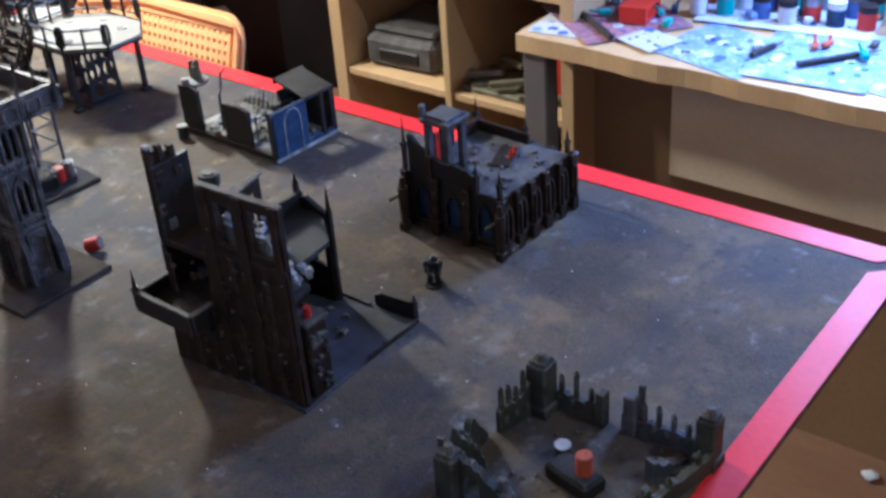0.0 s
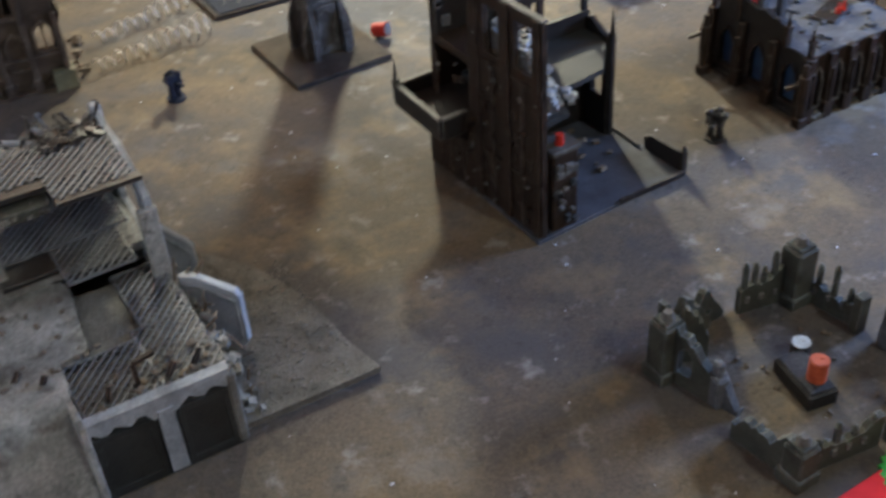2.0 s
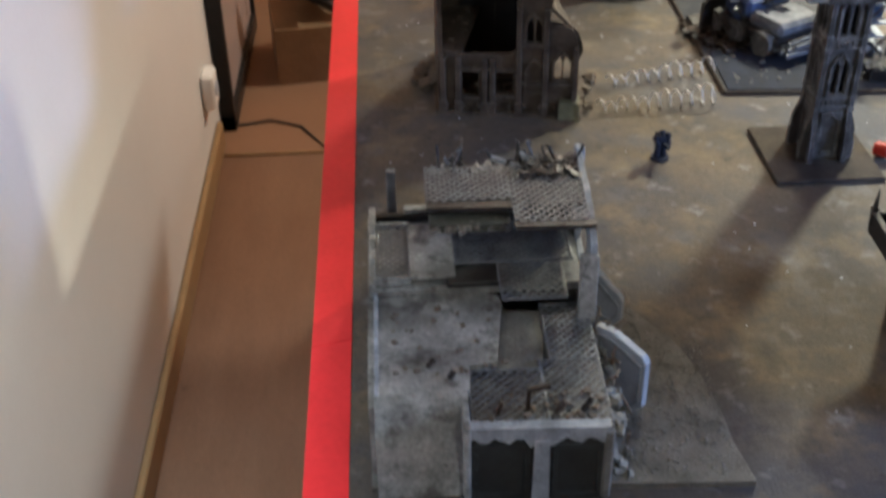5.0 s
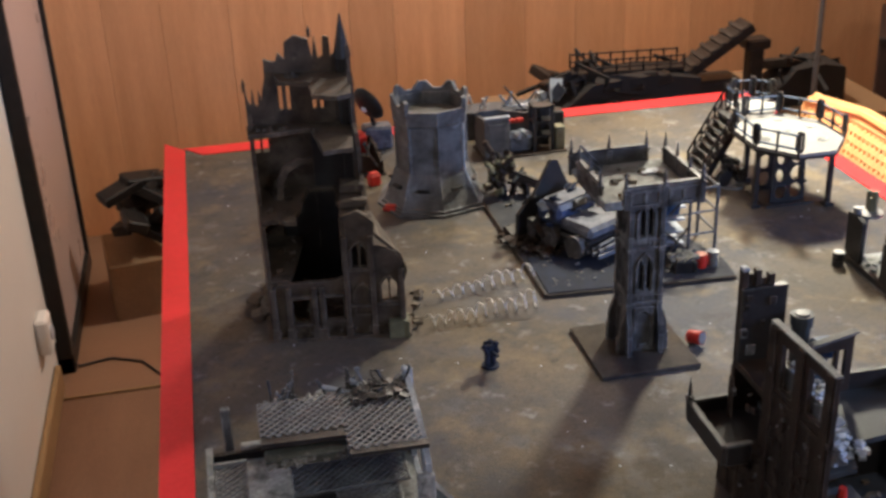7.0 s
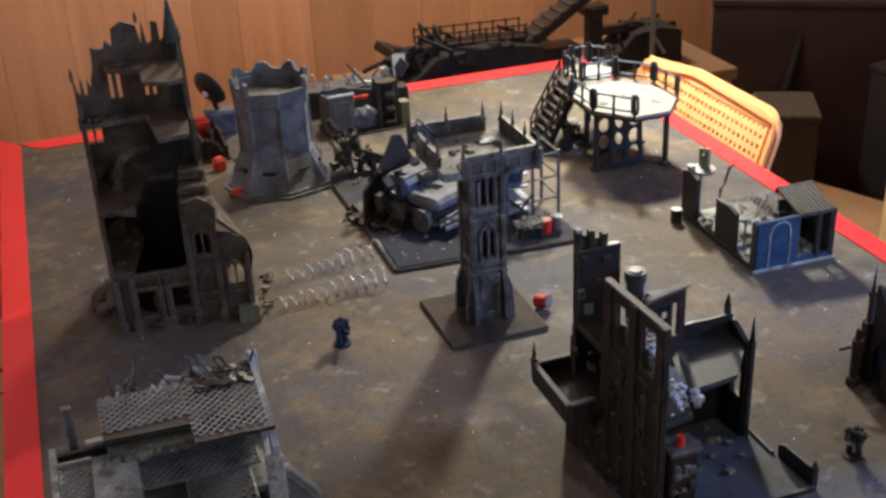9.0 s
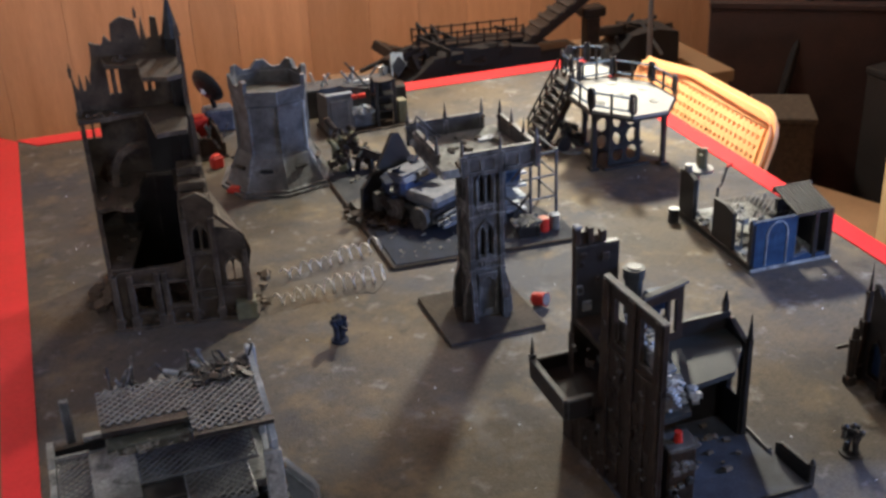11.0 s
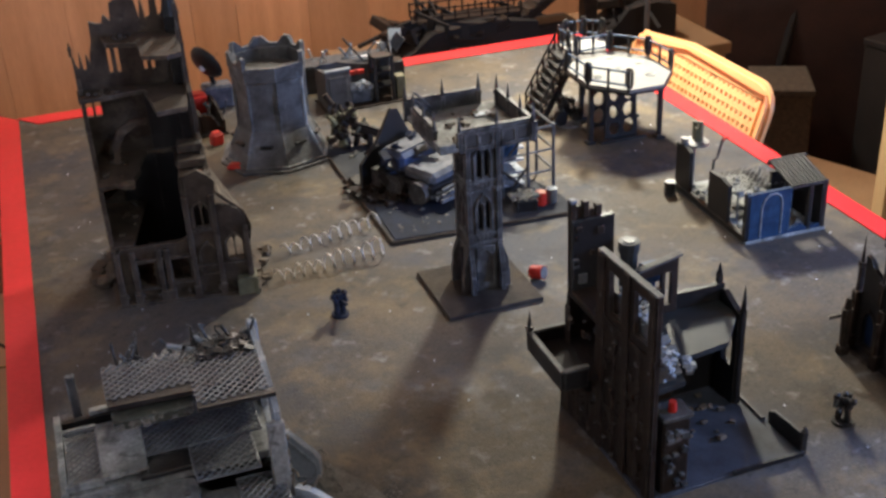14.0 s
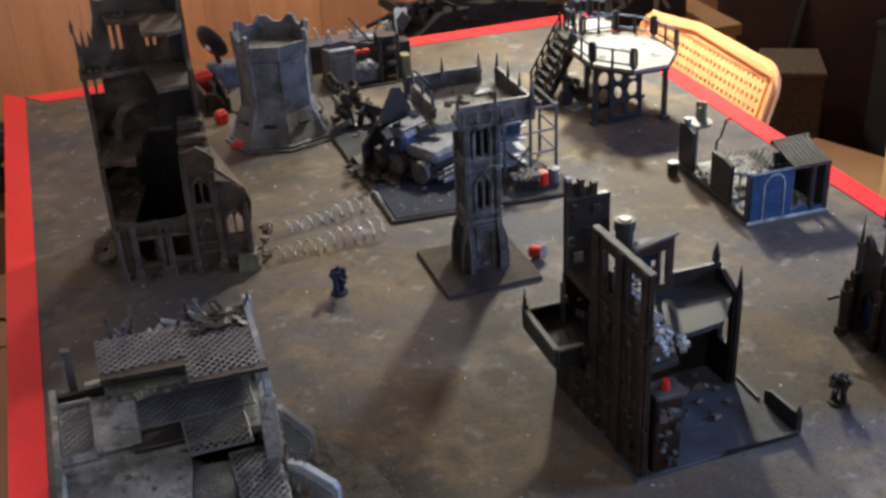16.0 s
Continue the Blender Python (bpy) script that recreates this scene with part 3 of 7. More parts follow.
    # stepped roof of the right-hand bay
    for y0, y1, z in ((0.004, 0.028, 0.176), (0.028, 0.052, 0.187), (0.052, 0.080, 0.199)):
        f0 = 0.142 - 0.125 * y0 * 1.02
        bm = mesh(); box(bm, 0.101, f0 - 0.002, y0, y1, z - 0.011, z, 0.0014); part("roof_step", bm, "churchwall", ob)
    bm = mesh(); box(bm, 0.100, 0.1045, 0.004, 0.080, 0.090, 0.172, 0.001); part("inner_wall", bm, "churchwall", ob)
    # broken pointed arch rising over the missing roof
    part("broken_arch", seg(mesh(), (0.012, 0.112), (0.062, 0.118), [(0, 0.158), (0.008, 0.158), (0.010, 0.182), (0.020, 0.199), (0.034, 0.207), (0.050, 0.208), (0.050, 0.216), (0.030, 0.216), (0.012, 0.206), (0.002, 0.186)], [], 0.005), "churchwall", ob)
    # corner turret with pointed roof
    bm = mesh()
    box(bm, 0.104, 0.122, 0.146, 0.164, 0.005, 0.345, 0.002)
    rod(bm, (0.113, 0.155, 0.345), (0.113, 0.155, 0.362), 0.0125, 8, 0.009)
    rod(bm, (0.113, 0.155, 0.362), (0.113, 0.155, 0.404), 0.009, 8, 0.0005)
    part("turret", bm, "blackwall", ob)
    for x, y, z, h in ((-0.024, 0.158, 0.30, 0.02), (0.122, 0.10, 0.325, 0.03), (0.070, 0.16, 0.372, 0.016)):
        part("spire", spire(mesh(), x, y, z, 0.002, h), "churchwall", ob)
    bm = slab_rubble(mesh(), rnd, 50, 0.01, 0.13, 0.02, 0.15, 0.005, 0.006, 0.018)
    slab_rubble(bm, rnd, 26, 0.17, 0.20, 0.0, 0.12, 0.0, 0.005, 0.014)
    slab_rubble(bm, rnd, 24, -0.04, -0.008, 0.05, 0.15, 0.0, 0.006, 0.02)
    tagged(part("rubble", bm, "rubble", ob, "brown loose rubble heap"), kind="stuff")


church()


def crate(x, y, s, h, rz, material, label):
    ob = thing("crate", x, y, 0, rz, label, "model crate", "model crates")
    bm = mesh(); box(bm, -s / 2, s / 2, -s / 2, s / 2, 0, h * 0.9, 0.001); part("body", bm, material, ob)
    bm = mesh(); box(bm, -s / 2 - 0.001, s / 2 + 0.001, -s / 2 - 0.001, s / 2 + 0.001, h * 0.9, h, 0.001); part("lid", bm, material, ob)
    for sx in (-1, 1):
        for sy in (-1, 1):
            bm = mesh(); box(bm, sx * s / 2 - 0.0016, sx * s / 2 + 0.0016, sy * s / 2 - 0.0016, sy * s / 2 + 0.0016, 0, h * 0.9); part("corner_post", bm, material, ob)
    return ob


crate(0.278, 0.976, 0.024, 0.026, -8, "olive", "small olive crate beside the church ruin wall")


# ---- watch tower ----
def watch_tower():
    ob = thing("watch_tower", 0.568, 0.860, 0, 0, "slim grey gothic watch tower with a railed square top", "model tower")
    bm = mesh(); box(bm, -0.069, 0.062, -0.073, 0.060, 0, 0.006, 0.0015); part("base_plate", bm, "basebrown", ob, "gritty dark brown square base plate")
    w = 0.0205
    cx, cy = 0.0015, -0.002
    corners = [(cx - w, cy - w), (cx + w, cy - w), (cx + w, cy + w), (cx - w, cy + w)]
    for i in range(4):
        p0, p1 = corners[i], corners[(i + 1) % 4]
        holes = [arch(w - 0.0050, 0.094, 0.0066, 0.044), arch(w + 0.0050, 0.094, 0.0066, 0.044), arch(w - 0.0050, 0.168, 0.0066, 0.042), arch(w + 0.0050, 0.168, 0.0066, 0.042)]
        wall_part = part("wall", seg(mesh(), p0, p1, quad(0, 0.006, 2 * w, 0.222), holes, 0.004), "towerwall", ob)
        d = (Vector(p1) - Vector(p0)).normalized()
        nrm = Vector((d.y, -d.x))
        o0, o1 = Vector(p0) + nrm * 0.0022, Vector(p1) + nrm * 0.0022
        q0, q1 = Vector(p0) + nrm * 0.0038, Vector(p1) + nrm * 0.0038
        for v, h in ((0.092, 0.052), (0.166, 0.048)):
            part("window_frame", frame_ring(mesh(), w, v, 0.0205, h, 0.0022, o0, o1, 0.003), "towerwall", wall_part)
            bm = seg(mesh(), o0, o1, quad(w - 0.0011, v, w + 0.0011, v + h * 0.72), [], 0.003); part("mullion", bm, "towerwall", wall_part)
        part("panel", seg(mesh(), o0, o1, quad(w - 0.0125, 0.008, w + 0.0125, 0.070), [[(w - 0.0092, 0.012), (w + 0.0092, 0.012), (w + 0.0092, 0.058), (w, 0.066), (w - 0.0092, 0.058)]], 0.003), "towerwall", wall_part)
        bm = seg(mesh(), q0, q1, quad(w - 0.0055, 0.013, w + 0.0055, 0.017), [], 0.002); part("sill", bm, "towerwall", wall_part)
        for v in (0.075, 0.086, 0.150, 0.161, 0.214):
            part("string_course", seg(mesh(), o0, o1, quad(0.0, v, 2 * w, v + 0.0028), [], 0.003), "towerwall", wall_part)
        for v in (0.0795, 0.1545):
            for k in range(5):
                u = 0.0065 + k * 0.006
                bm = sheet(mesh(), quad(u - 0.0016, v, u + 0.0016, v + 0.0055), [], 0.003, pose(o0.x, o0.y, 0, 0, 0, math.degrees(math.atan2(d.y, d.x)))); part("stud", bm, "towerwall", wall_part)
    bm = mesh(); box(bm, cx - 0.012, cx + 0.012, cy - 0.012, cy + 0.012, 0.006, 0.215); part("dark_core", bm, "blackwall", ob)
    for x, y in corners:
        bm = mesh()
        sx, sy = (1 if x > cx else -1), (1 if y > cy else -1)
        box(bm, x - 0.0032, x + 0.0032, y - 0.0032, y + 0.0032, 0.006, 0.222, 0.0008)
        for v in (0.072, 0.088, 0.148, 0.164, 0.208):
            box(bm, x - 0.0042, x + 0.0042, y - 0.0042, y + 0.0042, v, v + 0.004, 0.0006)
        part("corner_shaft", bm, "towerwall", ob)
        # stepped foot buttresses with sloping tops
        for dx, dy in ((sx, 0), (0, sy)):
            bm = mesh()
            ang = math.degrees(math.atan2(dy, dx))
            m = pose(x, y, 0, 0, 0, ang)
            sheet(bm, [(0.002, 0.006), (0.0125, 0.006), (0.0125, 0.030), (0.0105, 0.033), (0.0105, 0.046), (0.006, 0.060), (0.002, 0.072)], [], 0.0064, m @ pose(0, -0.0032, 0))
            part("buttress", bm, "towerwall", ob)
    X0, X1, Y0, Y1, Z0 = -0.066, 0.056, -0.060, 0.072, 0.224
    bm = mesh(); box(bm, X0, X1, Y0, Y1, Z0, Z0 + 0.006, 0.001); box(bm, X0 + 0.014, X1 - 0.012, Y0 + 0.016, Y1 - 0.016, Z0 - 0.005, Z0, 0.001); box(bm, X0 + 0.022, X1 - 0.020, Y0 + 0.026, Y1 - 0.026, Z0 - 0.010, Z0 - 0.005, 0.001)
    part("platform", bm, "concrete", ob)
    Z1 = Z0 + 0.006
    for p0, p1, spans in (((X0, Y0), (X1, Y0), [(0.026, 0.122)]), ((X0, Y1), (X0, Y0), [(0.030, 0.108)]), ((X1, Y0), (X1, Y1), [(0.0, 0.116)]), ((X1, Y1), (X0, Y1), [(0.022, 0.122)])):
        for s0, s1 in spans:
            n = max(2, int((s1 - s0) / 0.036))
            step = (s1 - s0) / n
            side = part("parapet", seg(mesh(), p0, p1, quad(s0, Z1 - 0.008, s1, Z1 + 0.019), [], 0.0035), "towerwall", ob)
            d = (Vector(p1) - Vector(p0)).normalized()
            o0, o1 = Vector(p0) + Vector((d.y, -d.x)) * 0.0014, Vector(p1) + Vector((d.y, -d.x)) * 0.0014
            for k in range(n):
                u = s0 + step * (k + 0.5)
                part("slat", seg(mesh(), o0, o1, quad(u - step * 0.40, Z1 - 0.005, u + step * 0.40, Z1 + 0.016), [quad(u - step * 0.34, Z1 - 0.002, u - step * 0.03, Z1 + 0.013), quad(u + step * 0.03, Z1 - 0.002, u + step * 0.34, Z1 + 0.013)], 0.0012), "towerwall", side)
            bm = seg(mesh(), p0, p1, quad(s0, Z1 + 0.019, s1, Z1 + 0.0225), [], 0.005); part("rail", bm, "towerwall", ob)
            for k in range(n + 1):
                c = Vector(p0) + d * (s0 + step * k) + Vector((-d.y, d.x)) * 0.002
                part("spire", spire(mesh(), c.x, c.y, Z1 - 0.008, 0.0027, 0.050), "towerwall", ob)
    # broken stone corner where the parapet is missing
    bm = flat(mesh(), [(X0 - 0.001, Y0 - 0.001), (X0 + 0.020, Y0 - 0.001), (X0 + 0.016, Y0 + 0.020), (X0 + 0.004, Y0 + 0.026), (X0 - 0.001, Y0 + 0.024)], Z1, Z1 + 0.006); part("broken_corner", bm, "concrete", ob, "pale broken stone corner")
    bm = mesh()
    rnd = random.Random(5)
    slab_rubble(bm, rnd, 22, X0 + 0.015, X1 - 0.02, Y0 + 0.012, Y1 - 0.02, Z1, 0.004, 0.012)
    tagged(part("rubble", bm, "rubble", ob), kind="stuff")
    bm = mesh(); box(bm, 0.012, 0.034, 0.022, 0.034, Z1 + 0.001, Z1 + 0.003, 0, None); part("paper_scrap", bm, "paper", ob, "torn white paper scrap")
    bm = mesh(); rod(bm, (X0 + 0.006, Y1 - 0.008, Z1 + 0.026), (X0 + 0.032, Y1 - 0.02, Z1 + 0.001), 0.0016); rod(bm, (X0 + 0.012, Y1 - 0.004, Z1 + 0.030), (X0 + 0.038, Y1 - 0.014, Z1 + 0.001), 0.0016); rod(bm, (X0 + 0.004, Y1 - 0.016, Z1 + 0.020), (X0 + 0.026, Y1 - 0.008, Z1 + 0.004), 0.0014)
    part("fallen_beam", bm, "bluegrey", ob)


watch_tower()


# ---- dark ruined house ----
def dark_ruin():
    ob = thing("ruined_house", 0.561, 0.383, 0, 0, "dark brown ruined house, tall broken wall with a balcony", "model ruin")
    rnd = random.Random(21)
    T = 0.005
    bm = flat(mesh(), [(-0.004, -0.002), (0.187, 0.006), (0.180, 0.15), (0.06, 0.19), (-0.004, 0.19)], 0, 0.004)
    part("base_plate", bm, "slate", ob, "blue-grey floor slab with a thin rim")
    P0, P1 = (0.007, 0.0), (-0.003, 0.188)
    L = length(P0, P1)
    out = [(0, 0.0), (L, 0.0), (L, 0.088), (0.114, 0.090), (0.112, 0.160), (0.110, 0.232), (0.104, 0.235), (0, 0.236)]
    holes = [quad(0.014, 0.176, 0.040, 0.224), quad(0.064, 0.174, 0.086, 0.222)]
    part("wall", seg(mesh(), P0, P1, out, holes, T), "darkwall", ob)
    part("coping", seg(mesh(), (P0[0] + 0.001, P0[1]), (P1[0] + 0.001, P1[1]), quad(0, 0.2355, 0.108, 0.2375), [], T + 0.002), "greywall", ob, "worn pale top edge")
    # upright ribs of the tall face
    for s, w, h, e in ((0.003, 0.010, 0.236, 0.0028), (0.047, 0.012, 0.236, 0.003), (0.094, 0.012, 0.234, 0.0026), (0.165, 0.010, 0.14, 0.0022), (0.027, 0.005, 0.165, 0.0016), (0.072, 0.005, 0.165, 0.0016), (0.125, 0.006, 0.08, 0.0016), (0.146, 0.006, 0.08, 0.0016)):
        bm = mesh(); box(bm, s, s + w, T, T + e, 0.002, h, 0.0012, pose(*P0, 0, 0, 0, math.degrees(math.atan2(P1[1] - P0[1], P1[0] - P0[0]))))
        part("rib", bm, "darkwall", ob)
    for v in (0.06, 0.162):
        part("ledge", seg(mesh(), P0, P1, quad(0, v, 0.112, v + 0.005), [], T + 0.0015), "darkwall", ob)
    for s, v in ((0.02, 0.03), (0.036, 0.105), (0.08, 0.05), (0.1, 0.12), (0.06, 0.14)):
        bm = mesh(); rod(bm, (-0.003, s, v), (0.004, s, v), 0.0035, 8); part("boss", bm, "darkwall", ob)
    # broken gable at the far end, in upright slabs
    hs = (0.252, 0.246, 0.250, 0.240, 0.244, 0.232, 0.226)
    for i, h in enumerate(hs):
        bm = mesh(); box(bm, 0.001 + i * 0.0073, 0.0078 + i * 0.0073, 0.182 + (i % 2) * 0.002, 0.190, 0.148 + rnd.uniform(-0.004, 0.004), h, 0.0008); part("slab", bm, "darkwall", ob)
    bm = mesh(); box(bm, 0.001, 0.05, 0.178, 0.186, 0.14, 0.232, 0.001); part("backing", bm, "blackwall", ob)
    bm = mesh(); box(bm, 0.0, 0.052, 0.112, 0.188, 0.142, 0.150, 0.001); part("lintel", bm, "darkwall", ob)
    bm = mesh(); box(bm, 0.044, 0.050, 0.108, 0.188, 0.080, 0.142); part("recess_back", bm, "blackwall", ob, "black back of the balcony recess")
    bm = mesh(); box(bm, 0.0, 0.050, 0.182, 0.190, 0.004, 0.142, 0.001); part("wall_end", bm, "darkwall", ob)
    bm = mesh(); box(bm, 0.002, 0.046, 0.110, 0.184, 0.082, 0.088, 0.001); part("recess_floor", bm, "darkcard", ob)
    # Unseen side wall, added to stop lamplight leaking onto the balcony.
    bm = mesh(); box(bm, 0.004, 0.050, 0.104, 0.110, 0.080, 0.142); part("recess_side", bm, "blackwall", ob)
    for i in range(7):
        bm = mesh(); x, z, w = rnd.uniform(0.004, 0.044), rnd.uniform(0.160, 0.225), rnd.uniform(0.004, 0.010)
        box(bm, x - w / 2, x + w / 2, 0.176, 0.1785, z - w * 0.6, z + w * 0.6, 0.0006, pose(0, 0, 0)); part("plate", bm, ("darkwall", "greywall")[i % 2], ob)
    # worn plates and bolts over the tall face
    for i in range(46):
        y, v = rnd.uniform(0.006, 0.178), rnd.uniform(0.008, 0.225)
        if v > 0.145 and (y > 0.108 or 0.172 < v):
            v = rnd.uniform(0.01, 0.14)
        if 0.095 < y and 0.07 < v < 0.12:
            continue
        a, c2 = rnd.uniform(0.0025, 0.008), rnd.uniform(0.002, 0.011)
        bm = mesh(); box(bm, -a / 2, a / 2, T - 0.001, T + rnd.uniform(0.0008, 0.0032), -c2 / 2, c2 / 2, 0.0004, along(P0[0], P0[1], 0, math.degrees(math.atan2(P1[1] - P0[1], P1[0] - P0[0]))) @ pose(y, 0, v, 0, rnd.uniform(-9, 9), 0)); part("plate", bm, "darkwall", ob)
    for y, z in ((0.184, 0.250), (0.184, 0.240)):
        bm = mesh(); box(bm, 0.001 if z > 0.245 else 0.044, 0.008 if z > 0.245 else 0.051, y - 0.003, y + 0.006, z - 0.016 if z < 0.245 else z, z + 0.004 if z > 0.245 else z - 0.012, 0.0008); part("chipped_tip", bm, "whitepaint", ob, "chipped pale tip")
    # balcony
    bm = mesh(); box(bm, -0.046, 0.004, 0.100, 0.184, 0.086, 0.092, 0.001); part("balcony_floor", bm, "darkcard", ob)
    for x0, x1, y0, y1 in ((-0.048, -0.044, 0.100, 0.186), (-0.048, 0.004, 0.182, 0.186), (-0.044, -0.018, 0.098, 0.102)):
        bm = mesh(); box(bm, x0, x1, y0, y1, 0.084, 0.106, 0.0006); part("balcony_rail", bm, "blackwall", ob)
        bm = mesh(); box(bm, x0 - 0.001, x1 + 0.001, y0 - 0.001, y1 + 0.001, 0.106, 0.109, 0.0006); part("coping", bm, "greywall", ob)
    part("spire", spire(mesh(), -0.046, 0.184, 0.09, 0.0025, 0.046), "blackwall", ob)
    bm = sheet(mesh(), [(0, 0), (0.0, 0.03), (-0.04, 0.03)], [], 0.006, pose(0.0, 0.12, 0.054)); part("bracket", bm, "blackwall", ob)
    bm = sheet(mesh(), [(0, 0), (0.0, 0.03), (-0.04, 0.03)], [], 0.006, pose(0.0, 0.17, 0.054)); part("bracket", bm, "blackwall", ob)
    # upper floor behind the wall
    Z = 0.118
    bm = flat(mesh(), [(0.012, 0.02), (0.05, 0.024), (0.062, 0.060), (0.126, 0.068), (0.160, 0.108), (0.168, 0.15), (0.012, 0.15)], Z - 0.006, Z); part("upper_floor", bm, "charcoal", ob)
    part("wall", seg(mesh(), (0.169, 0.108), (0.169, 0.150), [(0, 0.004), (0.042, 0.004), (0.042, 0.13), (0.030, 0.134), (0.0, 0.120)], [arch(0.017, 0.050, 0.018, 0.046)], 0.006), "blackwall", ob)
    part("wall", seg(mesh(), (0.110, 0.147), (0.166, 0.147), quad(0, 0.004, 0.056, 0.112), [], 0.005), "blackwall", ob)
    part("wall", seg(mesh(), (0.168, 0.150), (0.105, 0.150), quad(0, 0.10, 0.063, 0.138), [], 0.005), "blackwall", ob)
    part("wall", seg(mesh(), (0.109, 0.150), (0.058, 0.146), [(0, 0.004), (0.051, 0.004), (0.051, 0.178), (0, 0.186)], [quad(0.008, 0.128, 0.016, 0.168), quad(0.020, 0.128, 0.042, 0.145), quad(0.020, 0.150, 0.042, 0.168)], 0.005), "darkwall", ob)
    part("coping", seg(mesh(), (0.110, 0.148), (0.057, 0.144), [(0, 0.1865), (0.053, 0.1785), (0.053, 0.1815), (0, 0.1895)], [], 0.008), "greywall", ob)
    for x, y, z, h in ((0.169, 0.108, 0.004, 0.150), (0.164, 0.150, 0.10, 0.062), (0.186, 0.008, 0.0, 0.035)):
        bm = mesh(); box(bm, x - 0.003, x + 0.003, y - 0.003, y + 0.003, z, z + h * 0.8, 0.0006); rod(bm, (x, y, z + h * 0.8), (x, y, z + h), 0.0042, 4, 0.0004); part("spire", bm, "blackwall", ob)
    # low rim walls of the yard
    bm = mesh(); box(bm, 0.176, 0.180, 0.068, 0.148, 0.003, 0.008); part("rim", bm, "blackwall", ob)
    bm = sheet(mesh(), [(0, 0.003), (0.056, 0.003), (0.056, 0.018), (0.046, 0.024), (0.0, 0.026)], [], 0.004, pose(0.187, 0.008, 0, 0, 0, 92)); part("low_wall", bm, "blackwall", ob)
    bm = mesh(); box(bm, 0.10, 0.184, 0.001, 0.004, 0.002, 0.0075); part("rim", bm, "blackwall", ob)
    # rough machinery pier at the near end
    bm = mesh(); box(bm, 0.016, 0.046, 0.002, 0.026, 0.003, 0.092, 0.002); part("pier", bm, "darkwall", ob)
    for i in range(16):
        bm = mesh(); u, v = rnd.uniform(0.019, 0.043), rnd.uniform(0.012, 0.086); s = rnd.uniform(0.0022, 0.0045)
        if i % 2:
            rod(bm, (u, 0.004, v), (u, -0.003, v), s, 8)
        else:
            box(bm, u - s, u + s, -0.003, 0.003, v - s * 0.7, v + s * 0.7, 0.0005)
        part("fitting", bm, "greywall" if i % 3 else "drumtop", ob)
    bm = mesh(); box(bm, 0.014, 0.048, 0.0, 0.028, 0.092, 0.097, 0.001); part("cap", bm, "greywall", ob)
    for i in range(40):
        y, v = rnd.uniform(0.004, 0.180), rnd.uniform(0.01, 0.23)
        if v > 0.145 and y > 0.106:
            v = rnd.uniform(0.01, 0.08)
        a = rnd.uniform(0.0012, 0.0028)
        bm = mesh(); box(bm, -a, a, T, T + rnd.uniform(0.0030, 0.0036), -a * 0.6, a * 0.6, 0.0003, pose(*P0, 0, 0, 0, math.degrees(math.atan2(P1[1] - P0[1], P1[0] - P0[0]))) @ pose(y, 0, v, 0, rnd.uniform(-40, 40), 0)); part("chip", bm, "greywall" if i % 3 else "darkwall", ob)
    bm = mesh(); rod(bm, (0.03, 0.012, 0.097), (0.03, 0.012, 0.108), 0.0048, 10, 0.0036); part("red_lamp", bm, "redpaint", ob, "small red lamp")
    bm = slab_rubble(mesh(), rnd, 40, 0.02, 0.07, 0.03, 0.08, Z, 0.003, 0.010)
    for _ in range(150):
        y, f = rnd.uniform(0.022, 0.10), rnd.random()
        slab_rubble(bm, rnd, 1, 0.010 + 0.03 * f, 0.013 + 0.03 * f, y, y + 0.004, Z + 0.098 * (1 - f) * rnd.uniform(0.6, 1.0), 0.004, 0.010)
    tagged(part("rubble", bm, "whitepaint", ob, "pale chips of rubble on the upper floor"), kind="stuff")
    bm = sheet(mesh(), [(0.006, Z), (0.044, Z), (0.009, Z + 0.072)], [], 0.070, pose(0, 0.030, 0)); part("rubble_bank", bm, "greywall", ob)
    bm = slab_rubble(mesh(), rnd, 30, 0.03, 0.15, 0.05, 0.14, 0.004, 0.003, 0.009)
    tagged(part("rubble", bm, "rubble", ob), kind="stuff")
    # pipe stack with a blue figure-sized valve
    bm = mesh(); rod(bm, (0.062, 0.168, 0.004), (0.062, 0.168, 0.19), 0.0095, 12); rod(bm, (0.062, 0.168, 0.19), (0.062, 0.168, 0.202), 0.0115, 12); part("chimney", bm, "charcoal", ob)
    bm = mesh(); rod(bm, (0.062, 0.168, 0.202), (0.062, 0.168, 0.2035), 0.007, 12); part("flue", bm, "blackwall", ob)
    bm = mesh(); box(bm, 0.072, 0.092, 0.160, 0.174, 0.004, 0.16, 0.002); box(bm, 0.074, 0.098, 0.156, 0.172, 0.150, 0.172, 0.003); part("valve_box", bm, "bluepaint", ob, "small blue valve box")


dark_ruin()


